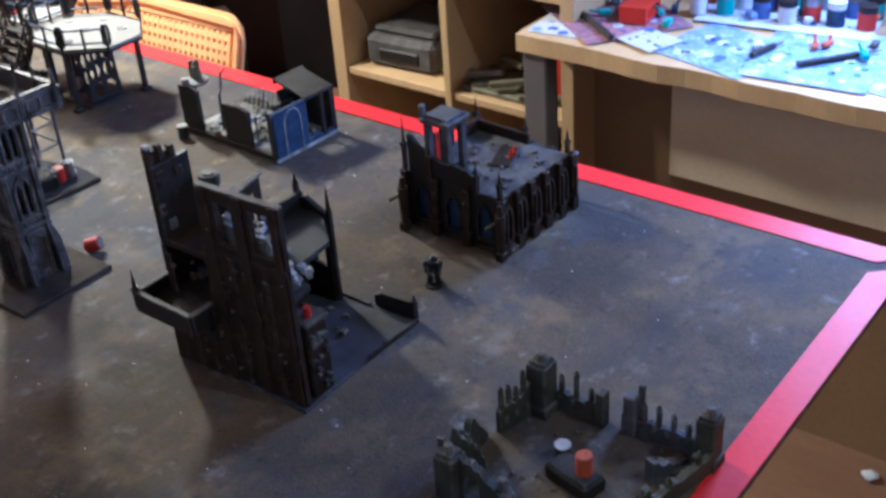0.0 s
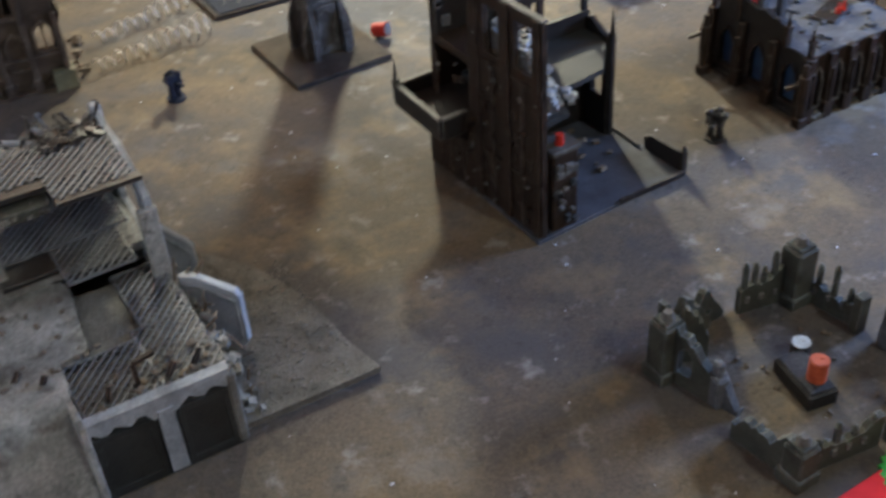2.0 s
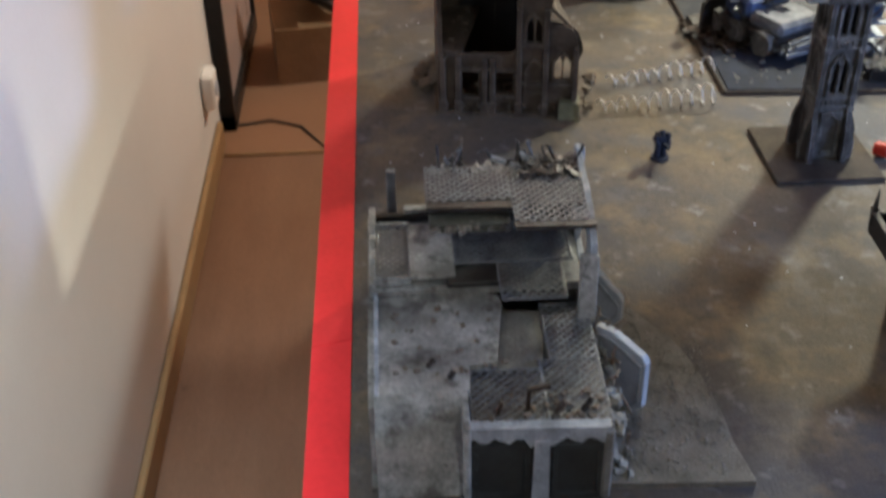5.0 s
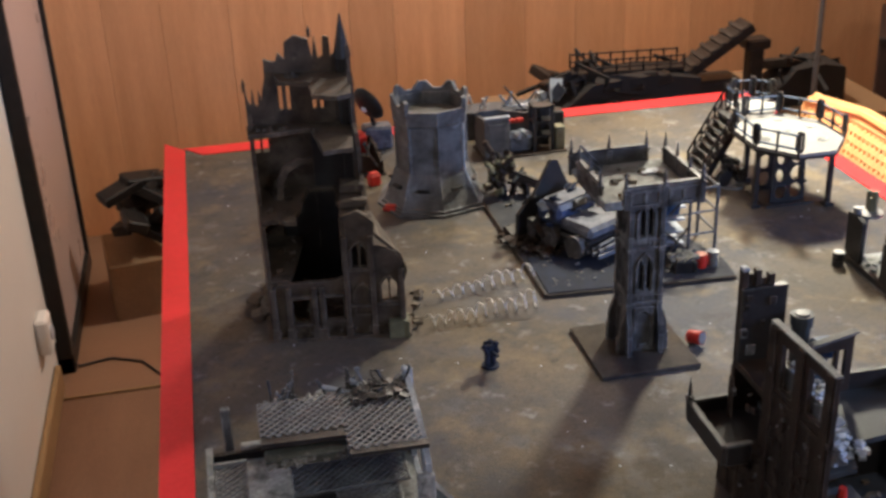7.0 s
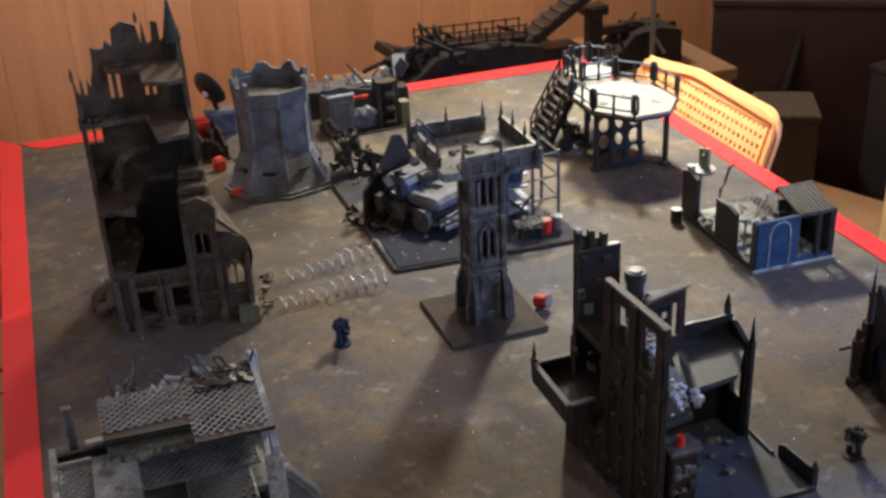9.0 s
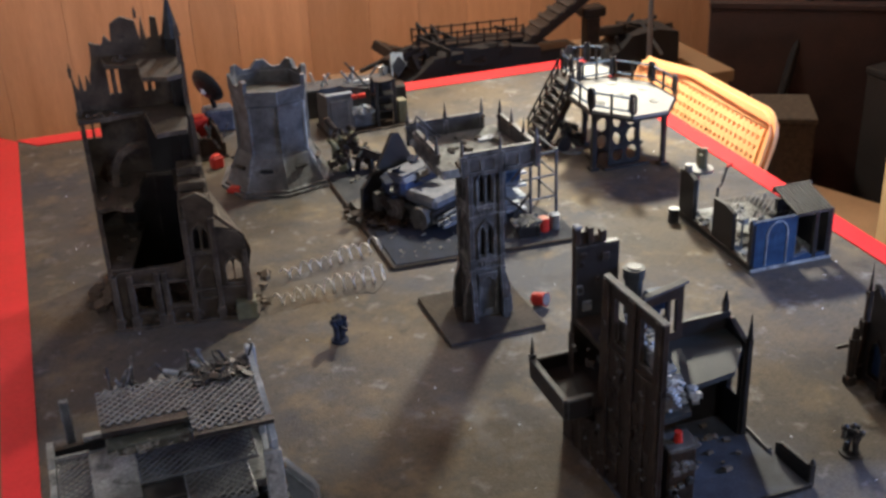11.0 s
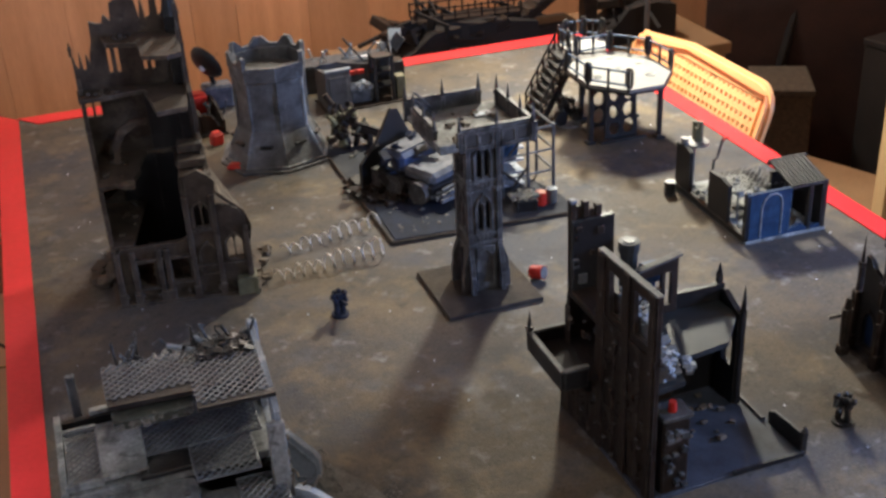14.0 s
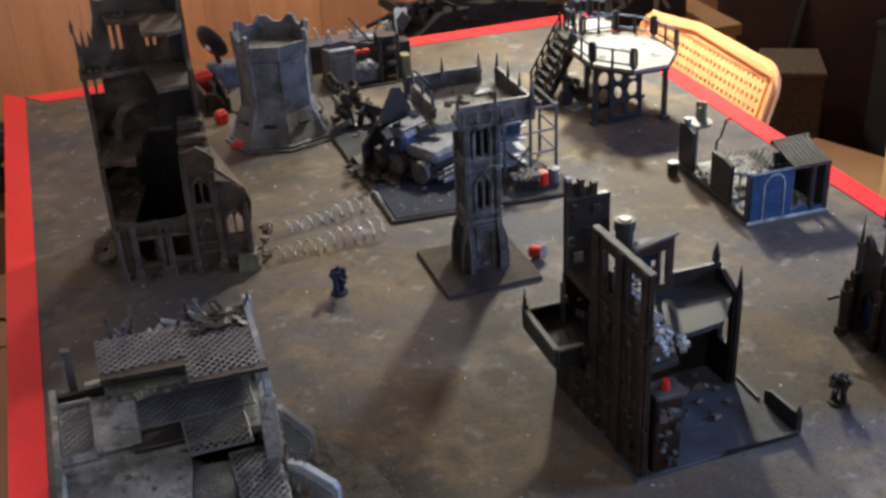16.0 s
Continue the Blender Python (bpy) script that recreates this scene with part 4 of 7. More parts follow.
# ---- flat-roofed shrine ----
def shrine():
    ob = thing("shrine_building", 0.914, 0.389, 0, -2, "dark gothic shrine building with pale blue-grey flat roof", "model building")
    rnd = random.Random(31)
    W, D, H = 0.146, 0.150, 0.076
    bm = mesh(); box(bm, -0.003, W + 0.003, -0.004, D + 0.003, 0, 0.004, 0.001); part("base_plate", bm, "blackwall", ob)
    for p0, p1, wins in (((0, 0), (W, 0), 5), ((W, 0), (W, D), 5), ((W, D), (0, D), 5), ((0, D), (0, 0), 3)):
        L = length(p0, p1)
        step = L / wins
        holes = [arch(step * (k + 0.5), 0.014, step * 0.42, 0.048) for k in range(wins)]
        wall_part = part("wall", seg(mesh(), p0, p1, quad(0, 0.004, L, H), holes, 0.005), "blackwall" if p0 == (0, D) else "darkwall", ob)
        d = (Vector(p1) - Vector(p0)) / L
        nrm = Vector((d.y, -d.x))
        for k in range(wins):
            c = Vector(p0) + d * step * (k + 0.5) - nrm * 0.006
            ang = math.degrees(math.atan2(d.y, d.x))
            bm = mesh(); box(bm, -step * 0.26, step * 0.26, 0, 0.002, 0.012, 0.066, 0, pose(c.x, c.y, 0, 0, 0, ang)); part("pane", bm, "bluepaint" if p0 == (0, D) else "blackwall", wall_part)
            part("window_frame", frame_ring(mesh(), step * (k + 0.5), 0.014, step * 0.42, 0.048, 0.002, Vector(p0) + nrm * 0.002, Vector(p1) + nrm * 0.002, 0.003), "greywall" if p0 == (0, 0) else "darkwall", wall_part)
            if p0 == (0, 0) and k in (0, 3):
                bm = slab_rubble(mesh(), rnd, 10, step * k + 0.004, step * (k + 1) - 0.004, -0.008, -0.001, 0.004, 0.004, 0.009); tagged(part("carving", bm, "greywall", ob), kind="stuff")
        for k in range(wins + 1):
            c = Vector(p0) + d * step * k
            bm = mesh()
            ang = math.degrees(math.atan2(d.y, d.x))
            m = pose(c.x, c.y, 0, 0, 0, ang)
            box(bm, -0.0042, 0.0042, -0.007, 0.002, 0.0, H + 0.002, 0.0008, m)
            box(bm, -0.006, 0.006, -0.010, 0.002, 0.0, 0.02, 0.0008, m)
            box(bm, -0.002, 0.002, -0.011, -0.006, 0.02, 0.062, 0.0005, m)
            part("buttress", bm, "darkwall", ob)
    part("roof", flat(mesh(), [(0.002, 0.002), (W - 0.002, 0.002), (W - 0.002, D - 0.002), (0.002, D - 0.002)], H - 0.004, H + 0.001), "bluegrey", ob, "pale dusty blue-grey roof slab")
    # Raised black plate gives the hatch opening its dark by colour alone.
    bm = mesh(); m = pose(0.095, 0.064, 0, 0, 0, 24); box(bm, -0.028, 0.024, -0.013, 0.013, H + 0.0015, H + 0.0035, 0, m); part("roof_hatch", bm, "blackwall", ob, "black plate standing in for an open roof hatch")
    for k in range(2):
        bm = mesh(); rod(bm, (0.094 + 0.010 * k, 0.055 + 0.002 * k, H + 0.003), (0.094 + 0.010 * k, 0.055 + 0.002 * k, H + 0.016), 0.0045, 4, 0.0006); part("red_cone", bm, "redpaint", ob, "red pointed marker")
    bm = slab_rubble(mesh(), rnd, 40, 0.01, W - 0.02, 0.01, D - 0.03, H + 0.001, 0.003, 0.008); tagged(part("rubble", bm, "bluegrey", ob), kind="stuff")
    # parapets
    part("parapet", seg(mesh(), (0.0, D - 0.006), (0.0, 0.035), ragged(rnd, 0, 0.109, H - 0.002, (0.128, 0.11, 0.104, 0.1, 0.098), 0.003), [], 0.006), "blackwall", ob)
    part("parapet", seg(mesh(), (W, D - 0.004), (0.05, D - 0.004), quad(0, H - 0.002, 0.046, H + 0.018), [], 0.004), "darkwall", ob)
    part("parapet", seg(mesh(), (W, D - 0.004), (0.05, D - 0.004), quad(0.058, H - 0.002, 0.094, H + 0.024), [], 0.004), "darkwall", ob)
    part("parapet", seg(mesh(), (W - 0.004, 0.06), (W - 0.004, D), quad(0, H - 0.002, 0.09, H + 0.016), [], 0.004), "darkwall", ob)
    for x, y, h in ((0.002, 0.002, 0.040), (0.0, 0.036, 0.045), (W, 0.004, 0.036), (W - 0.002, D, 0.045), (0.09, D, 0.045), (0.052, D, 0.045), (0.0, D, 0.075), (0.0, 0.11, 0.06), (W, 0.07, 0.036)):
        part("spire", spire(mesh(), x, y, H, 0.0026, h), "darkwall", ob)
    # corner belfry
    for x, y in ((0.012, 0.118), (0.012, 0.088), (0.040, 0.118), (0.040, 0.088)):
        bm = mesh(); box(bm, x - 0.0045, x + 0.0045, y - 0.0045, y + 0.0045, H, H + 0.070, 0.001); part("pillar", bm, "bluegrey", ob)
    bm = mesh(); box(bm, 0.004, 0.050, 0.080, 0.126, H + 0.070, H + 0.077, 0.0015); box(bm, 0.010, 0.044, 0.086, 0.120, H + 0.077, H + 0.080, 0.001); part("belfry_roof", bm, "bluegrey", ob)
    bm = mesh(); box(bm, 0.004, 0.012, 0.118, 0.126, H + 0.077, H + 0.094, 0.002); part("broken_stub", bm, "bluegrey", ob)
    bm = mesh(); box(bm, 0.022, 0.030, 0.116, 0.122, H, H + 0.05); part("banner", bm, "redpaint", ob, "narrow red banner")
    # plain corner posts
    for x, y in ((-0.014, 0.142), (-0.010, -0.006)):
        st = thing("statue", 0.914 + x, 0.389 + y, 0, 0, "plain grey-brown upright statue beside the shrine", "statue")
        bm = mesh(); box(bm, -0.006, 0.006, -0.006, 0.006, 0, 0.012, 0.001); rod(bm, (0, 0, 0.012), (0, 0, 0.062), 0.005, 8, 0.0065); rod(bm, (0, 0, 0.062), (0, 0, 0.076), 0.0045, 8, 0.003); box(bm, -0.002, 0.012, -0.002, 0.002, 0.05, 0.054, 0, pose(0, 0, 0, 0, -20, -30))
        part("figure_block", bm, "darkwall", st)
    gate = thing("broken_arch", 1.070, 0.384, 0, 12, "black broken arch frame leaning by the shrine", "model ruin")
    part("panel", sheet(mesh(), quad(-0.012, 0, 0.014, 0.066), [arch(0.001, 0.01, 0.014, 0.05)], 0.006, pose(0, 0, 0)), "blackwall", gate)
    bm = mesh(); box(bm, -0.013, 0.015, -0.001, 0.007, 0.066, 0.069, 0.0006); part("coping", bm, "bluegrey", gate)


shrine()


# ---- blue workshop ----
def workshop():
    ob = thing("roofless_workshop", 0.948, 0.811, 0, -1.5, "roofless black and blue workshop with a blue arched gate", "model building")
    rnd = random.Random(41)
    W, D, H = 0.126, 0.202, 0.076
    bm = mesh(); box(bm, -0.002, W + 0.002, -0.002, D + 0.002, 0, 0.005, 0.001); part("floor_plate", bm, "concrete", ob, "grey littered floor plate")
    # left side in three panels
    for s0, s1, h in ((0.0, 0.008, H), (0.050, 0.104, 0.072), (0.160, 0.202, 0.080)):
        part("wall", seg(mesh(), (0.004, s0), (0.004, s1), [(0, 0.004), (s1 - s0, 0.004), (s1 - s0, h), ((s1 - s0) * 0.4, h + 0.002), (0, h - 0.003)], [], 0.006), "blackwall", ob)
    bm = mesh(); box(bm, -0.003, 0.005, 0.0, D, 0.003, 0.013, 0.001); part("sill", bm, "blackwall", ob)
    # front with the gate
    part("gate", seg(mesh(), (0.0, 0.0), (0.068, 0.0), quad(0, 0.003, 0.068, H), [], 0.006), "bluepaint", ob, "blue gate panel with pale arch lines")
    arc = [(0.022, 0.008), (0.022, 0.056), (0.026, 0.066), (0.034, 0.072), (0.044, 0.072), (0.051, 0.066), (0.054, 0.056), (0.054, 0.008)]
    bm = mesh()
    for (a, c), (e, f) in zip(arc, arc[1:]):
        rod(bm, (a, -0.0005, c), (e, -0.0005, f), 0.0011, 6)
    part("arch_line", bm, "whitepaint", ob, "pale painted arch outline")
    part("wall", seg(mesh(), (0.068, 0.0), (W, 0.0), [(0, 0.003), (W - 0.068, 0.003), (W - 0.068, 0.012), (0.03, 0.009), (0.02, 0.016), (0, 0.012)], [], 0.006), "bluepaint", ob)
    for x in (0.100, W - 0.003):
        bm = mesh(); box(bm, x - 0.003, x + 0.003, -0.001, 0.006, 0.004, 0.078, 0.0008); part("post", bm, "blackwall", ob)
    # far and right sides
    part("wall", seg(mesh(), (W - 0.003, 0.0), (W - 0.003, 0.075), quad(0, 0.004, 0.075, 0.074), [], 0.005), "blackwall", ob)
    part("wall", seg(mesh(), (0.078, 0.066), (W - 0.003, 0.066), quad(0, 0.004, 0.045, 0.07), [], 0.005), "blackwall", ob)
    part("wall", seg(mesh(), (W - 0.003, 0.075), (W - 0.003, D), ragged(rnd, 0, 0.127, 0.004, (0.03, 0.02, 0.016, 0.02, 0.012), 0.004), [], 0.005), "bluegrey", ob)
    # corrugated lean-to roof at the corner
    roof = part("corrugated_roof", flat(mesh(), [(0.067, 0.0), (0.1244, 0.0), (0.1244, 0.004), (0.067, 0.004)], 0.0735, 0.0755), "blackwall", ob)
    for i in range(9):
        x = 0.070 + i * 0.0064
        bm = mesh(); rod(bm, (x, 0.0, 0.076), (x, 0.062, 0.092), 0.0032, 6); part("roof_rib", bm, "blackwall", roof)
    bm = mesh(); box(bm, 0.066, 0.128, 0.058, 0.064, 0.086, 0.094, 0.001); part("ridge_beam", bm, "blackwall", ob)
    # mesh gantry across the middle
    part("mesh_panel", lattice(mesh(), 0.02, 0.10, 0.06, 0.13, 0.052, 0.007, 0.0011), "greywall", ob)
    for x, y in ((0.022, 0.062), (0.098, 0.062), (0.022, 0.128), (0.098, 0.128)):
        bm = mesh(); rod(bm, (x, y, 0.004), (x, y, 0.052), 0.0016); part("strut", bm, "mesh", ob)
    # back end with pipes and clear dome
    for x in (0.006, 0.024):
        bm = mesh(); rod(bm, (x, 0.196, 0.004), (x, 0.196, 0.080), 0.0035, 8); part("pipe", bm, "steel", ob)
    bm = mesh(); rod(bm, (0.022, 0.188, 0.078), (0.022, 0.188, 0.082), 0.020, 14); rod(bm, (0.004, 0.19, 0.078), (0.004, 0.19, 0.09), 0.006, 8); part("tank_top", bm, "steel", ob, "bright steel tank top")
    bm = mesh(); tube(bm, [(0.030, 0.150, 0.004), (0.032, 0.150, 0.062), (0.044, 0.160, 0.064), (0.060, 0.175, 0.082)], 0.0022); part("crane_arm", bm, "blackwall", ob)
    bm = mesh(); rod(bm, (0.060, 0.175, 0.082), (0.072, 0.182, 0.082), 0.0024); part("crane_tip", bm, "redpaint", ob, "red crane tip")
    bm = slab_rubble(mesh(), rnd, 70, 0.012, W - 0.012, 0.012, D - 0.012, 0.005, 0.004, 0.013); tagged(part("rubble", bm, "concrete", ob, "pale rubble on the floor"), kind="stuff")
    bm = mesh()
    for i in range(8):
        a, r = rnd.uniform(0, 6.28), rnd.uniform(0, 0.012)
        x, y = 0.03 + r * math.cos(a), 0.196 + r * math.sin(a)
        rod(bm, (x, y, 0.082), (x, y, 0.082 + rnd.uniform(0.012, 0.032)), rnd.uniform(0.002, 0.005), 6)
    part("machinery", bm, "olive", ob, "dark green machine on the tank")


workshop()
oil_drum(0.936, 1.001, 0.0085, 0.022, "blackwall", "steel", "small black drum with a bright steel lid")
oil_drum(0.640, 0.850, 0.0088, 0.020, "redpaint", "steel", "small red drum lying on its side on the table", lying=True)
oil_drum(0.740, 1.044, 0.0085, 0.026, "redpaint", "orangepaint", "small red drum on the wreck board")
oil_drum(0.758, 1.045, 0.0085, 0.028, "steel", "whitepaint", "small grey steel drum with pale lid")
crate(0.714, 1.042, 0.028, 0.024, -12, "blackwall", "small black crate topped with grey stones")


# ---- broken walled yard ----
def yard():
    ob = thing("walled_yard", 0.531, 0.021, 0, 0, "square yard of broken grey-green gothic walls on the table", "model ruin")
    rnd = random.Random(51)

    def low(p0, p1, heights, pillars, mat_name="moss", h=0.05):
        L = length(p0, p1)
        part("low_wall", seg(mesh(), p0, p1, ragged(rnd, 0, L, 0.0, heights, 0.003, 12), [], 0.007), mat_name, ob)
        d = (Vector(p1) - Vector(p0)) / L
        for i in range(pillars):
            c = Vector(p0) + d * (L * (i + 0.5) / pillars) + Vector((-d.y, d.x)) * 0.0035
            hh = h * rnd.uniform(0.7, 1.05)
            bm = mesh(); rod(bm, (c.x, c.y, 0.012), (c.x, c.y, hh), 0.0032, 6); rod(bm, (c.x, c.y, hh), (c.x, c.y, hh + 0.006), 0.0042, 4, 0.001)
            part("pillar", bm, mat_name, ob)
        for i in range(int(L / 0.014)):
            c = Vector(p0) + d * (0.007 + i * 0.014)
            bm = mesh(); rod(bm, (c.x, c.y, 0.013), (c.x, c.y, 0.019), 0.0024, 6); part("stud", bm, "greywall", ob)

    def post(x, y, h, s=0.011):
        bm = mesh(); box(bm, x - s, x + s, y - s, y + s, 0, h, 0.0015); box(bm, x - s * 1.2, x + s * 1.2, y - s * 1.2, y + s * 1.2, 0, 0.012, 0.001); box(bm, x - s * 0.8, x + s * 0.8, y - s * 0.8, y + s * 0.8, h, h + 0.004, 0.001)
        part("corner_post", bm, "moss", ob)
        bm = mesh(); rod(bm, (x, y, h + 0.004), (x, y, h + 0.011), s * 0.6, 8, s * 0.35); part("cap", bm, "greywall", ob)

    # left corner with its tall broken end walls
    post(0.008, 0.158, 0.060)
    part("wall", seg(mesh(), (0.006, 0.156), (0.016, 0.108), ragged(rnd, 0, 0.049, 0.0, (0.066, 0.058, 0.05, 0.036, 0.03), 0.004), [arch(0.02, 0.015, 0.014, 0.03)], 0.008), "moss", ob)
    bm = mesh(); box(bm, 0.014, 0.026, 0.100, 0.112, 0, 0.032, 0.002); box(bm, 0.017, 0.024, 0.104, 0.114, 0.03, 0.046, 0.002); part("broken_stub", bm, "bluegrey", ob)
    part("wall", seg(mesh(), (0.012, 0.166), (0.078, 0.178), ragged(rnd, 0, 0.067, 0.0, (0.07, 0.045, 0.058, 0.03, 0.018), 0.006), [arch(0.03, 0.014, 0.010, 0.02)], 0.007), "moss", ob)
    for p0, p1, hs in (((0.018, 0.112), (0.024, 0.086), (0.040, 0.030, 0.012, 0.004)), ((0.028, 0.160), (0.050, 0.150), (0.066, 0.050, 0.028)), ((0.060, 0.178), (0.100, 0.184), (0.034, 0.044, 0.020, 0.006))):
        part("broken_stub", seg(mesh(), p0, p1, ragged(rnd, 0, length(p0, p1), 0.0, hs, 0.004, 10), [], 0.007), "bluegrey" if p0[0] < 0.02 else "moss", ob)
    # far corner
    post(0.164, 0.164, 0.060, 0.0115)
    low((0.110, 0.176), (0.158, 0.166), (0.026, 0.03, 0.034, 0.045), 5, h=0.052)
    low((0.172, 0.156), (0.178, 0.108), (0.024, 0.02, 0.02, 0.022), 3, h=0.045)
    bm = mesh(); box(bm, 0.172, 0.184, 0.098, 0.108, 0, 0.040, 0.001); part("wall_end", bm, "moss", ob)
    # right side
    low((0.182, 0.084), (0.182, 0.006), (0.018, 0.018, 0.02, 0.022), 5, "bluegrey", 0.036)
    bm = mesh(); box(bm, 0.176, 0.190, 0.066, 0.080, 0, 0.046, 0.0015); part("wall_end", bm, "bluegrey", ob)
    bm = mesh(); box(bm, 0.188, 0.194, 0.064, 0.070, 0, 0.055, 0.001); part("wall_end", bm, "bluegrey", ob)
    post(0.182, -0.008, 0.056, 0.010)
    low((0.176, -0.012), (0.100, 0.006), (0.024, 0.02, 0.018, 0.02), 2, h=0.03)
    part("broken_stub", seg(mesh(), (0.128, 0.020), (0.176, 0.008), ragged(rnd, 0, 0.049, 0.0, (0.028, 0.016, 0.007, 0.003), 0.002), [], 0.010), "bluegrey", ob, "pale broken wall stub")
    # near side
    part("wall", seg(mesh(), (0.004, 0.074), (0.010, 0.022), ragged(rnd, 0, 0.052, 0.0, (0.016, 0.03, 0.024, 0.04), 0.004), [], 0.008), "moss", ob)
    post(0.016, 0.014, 0.038, 0.010)
    low((0.026, 0.012), (0.092, 0.002), (0.03, 0.022, 0.024, 0.034), 4, h=0.036)
    bm = slab_rubble(mesh(), rnd, 34, 0.01, 0.18, 0.0, 0.17, 0.0, 0.002, 0.005); tagged(part("rubble", bm, "rubble", ob), kind="stuff")
    # stone block in the middle
    al = thing("stone_plinth", 0.623, 0.101, 0, 78, "dark stone plinth in the middle of the yard", "plinth")
    bm = mesh(); box(bm, -0.026, 0.026, -0.014, 0.014, 0, 0.016, 0.0015); part("block", bm, "blackwall", al)
    bm = mesh(); box(bm, -0.024, 0.024, -0.012, 0.012, 0.016, 0.018, 0.0008); part("slab", bm, "wreckboard", al)


yard()
oil_drum(0.623, 0.091, 0.0078, 0.021, "orangepaint", "orangepaint", "rusty orange drum standing on the stone plinth", 0.018)
oil_drum(0.643, 0.127, 0.0085, 0.020, "blackwall", "whitepaint", "black drum with pale lid in the yard")


# ---- big grey bunker ruin ----
def bunker():
    ob = thing("bunker_ruin", 0.019, 0.328, 0, 0, "large grey concrete bunker ruin with steel mesh roofs", "model bunker")
    rnd = random.Random(61)
    board = [(0.001, 0.006)] + [(0.001 + 0.0325 * k, 0.006 - 0.0014 * k + rnd.uniform(-0.0015, 0.0015)) for k in range(1, 10)] + [(0.326, -0.008)] + [(0.326 - 0.003 * k - 0.0022 * max(k - 6, 0) ** 2 + rnd.uniform(-0.003, 0.003), -0.008 + 0.024 * k) for k in range(1, 13)] + [(0.214, 0.300), (0.200, 0.306), (0.004, 0.310)]
    part("base_board", flat(mesh(), board, 0, 0.007), "greyboard", ob, "rough gritty grey base board")
    # lower hall: side wall, roof slab and the rounded front slope
    Z1 = 0.088
    part("wall", seg(mesh(), (0.010, 0.020), (0.010, 0.292), ragged(rnd, 0, 0.272, 0.0, (Z1 - 0.004, Z1, Z1, Z1, Z1 + 0.004), 0.001), [], 0.008), "concrete", ob)
    part("roof", flat(mesh(), [(0.008, 0.030), (0.086, 0.030), (0.088, 0.061), (0.112, 0.064), (0.117, 0.105), (0.123, 0.144), (0.120, 0.158), (0.070, 0.178), (0.010, 0.168)], Z1 - 0.006, Z1 + 0.002), "concrete", ob, "cracked pale grey roof slab")
    prof = [(0.0305, 0.004), (0.0305, 0.0900)]
    for k in range(1, 13):
        a = radians(90 - 7.0 * k)
        prof.append((0.0305 - 0.0335 * math.cos(a) ** 1.15, 0.045 + 0.045 * math.sin(a) ** 0.8))
    prof += [(-0.0042, 0.030), (-0.0052, 0.014), (-0.0056, 0.004)]
    slope = part("front_slope", sheet(mesh(), prof, [], 0.077, pose(0.084, 0, 0, 0, 0, 90)), "concrete", ob, "worn rounded concrete front slope")
    for k in range(3):
        bm = mesh()
        pts = [(0.018 + 0.02 * k + rnd.uniform(0, 0.01), 0.028 - 0.010 * q, 0.0905 - 0.006 * q * q) for q in range(3)]
        tube(bm, pts, 0.0006, 4); part("crack_edge", bm, "greyboard", slope)
    part("curb", seg(mesh(), (0.011, 0.026), (0.011, 0.166), ragged(rnd, 0, 0.14, Z1, (0.0905, 0.094, 0.0925, 0.096, 0.093, 0.0955), 0.0016, 22), [], 0.0035), "whitepaint", ob, "pale chipped roof edge")
    part("curb", seg(mesh(), (0.012, 0.166), (0.070, 0.180), quad(0, Z1, 0.060, Z1 + 0.008), [], 0.004), "concrete", ob)
    # gate: two dark leaves under a pale lintel with a pale pillar between
    G0, G1 = (0.080, -0.009), (0.196, -0.013)
    GL = length(G0, G1)
    gate = part("gate_wall", seg(mesh(), G0, G1, quad(0, 0.0, GL, 0.083), [], 0.007), "charcoal", ob, "dark charcoal gate wall")
    o0, o1 = (G0[0], G0[1] - 0.0022), (G1[0], G1[1] - 0.0022)
    lint = [(0.0, 0.0855), (0.0, 0.069)] + [(GL * k / 20, 0.0715 + 0.0035 * math.sin(k * 1.9) - (0.004 if k in (9, 10, 11, 12) else 0.0)) for k in range(1, 20)] + [(GL, 0.073), (GL, 0.0855)]
    part("lintel", seg(mesh(), o0, o1, lint, [], 0.0092), "whitepaint", gate, "pale dry-brushed lintel")
    part("pillar", seg(mesh(), (o0[0], o0[1] - 0.0012), (o1[0], o1[1] - 0.0012), [(0.0545, 0.005), (0.0685, 0.005), (0.0675, 0.072), (0.0555, 0.072)], [], 0.004), "whitepaint", gate, "pale pillar between the gate leaves")
    for u0, u1 in ((0.006, 0.052), (0.071, 0.112)):
        bm = seg(mesh(), (G0[0], G0[1] - 0.0012), (G1[0], G1[1] - 0.0012), quad(u0, 0.006, u1, 0.066), [quad(u0 + 0.004, 0.010, u1 - 0.004, 0.060)], 0.0015)
        part("gate_leaf", bm, "charcoal", gate)
        for v in (0.022, 0.04, 0.056):
            bm = mesh(); rod(bm, (G0[0] + u0 + 0.0025, G0[1] - 0.0022, v), (G0[0] + u0 + 0.0025, G0[1] - 0.0002, v), 0.0012, 6); part("rivet", bm, "charcoal", gate)
    bm = mesh(); box(bm, 0.078, 0.084, -0.012, 0.030, 0.004, 0.087, 0.0012); part("gate_jamb", bm, "concrete", ob)
    bm = mesh(); box(bm, 0.192, 0.200, -0.016, 0.004, 0.004, 0.079, 0.0015); part("gate_jamb", bm, "greyboard", ob)
    # torn right-hand wall
    part("wall", seg(mesh(), (0.200, -0.010), (0.206, 0.20), ragged(rnd, 0, 0.21, 0.0, (0.080, 0.060, 0.074, 0.052, 0.078, 0.064, 0.086, 0.07, 0.09), 0.007, 34), [quad(0.03, 0.01, 0.06, 0.040), quad(0.12, 0.01, 0.15, 0.040)], 0.007), "concrete", ob)
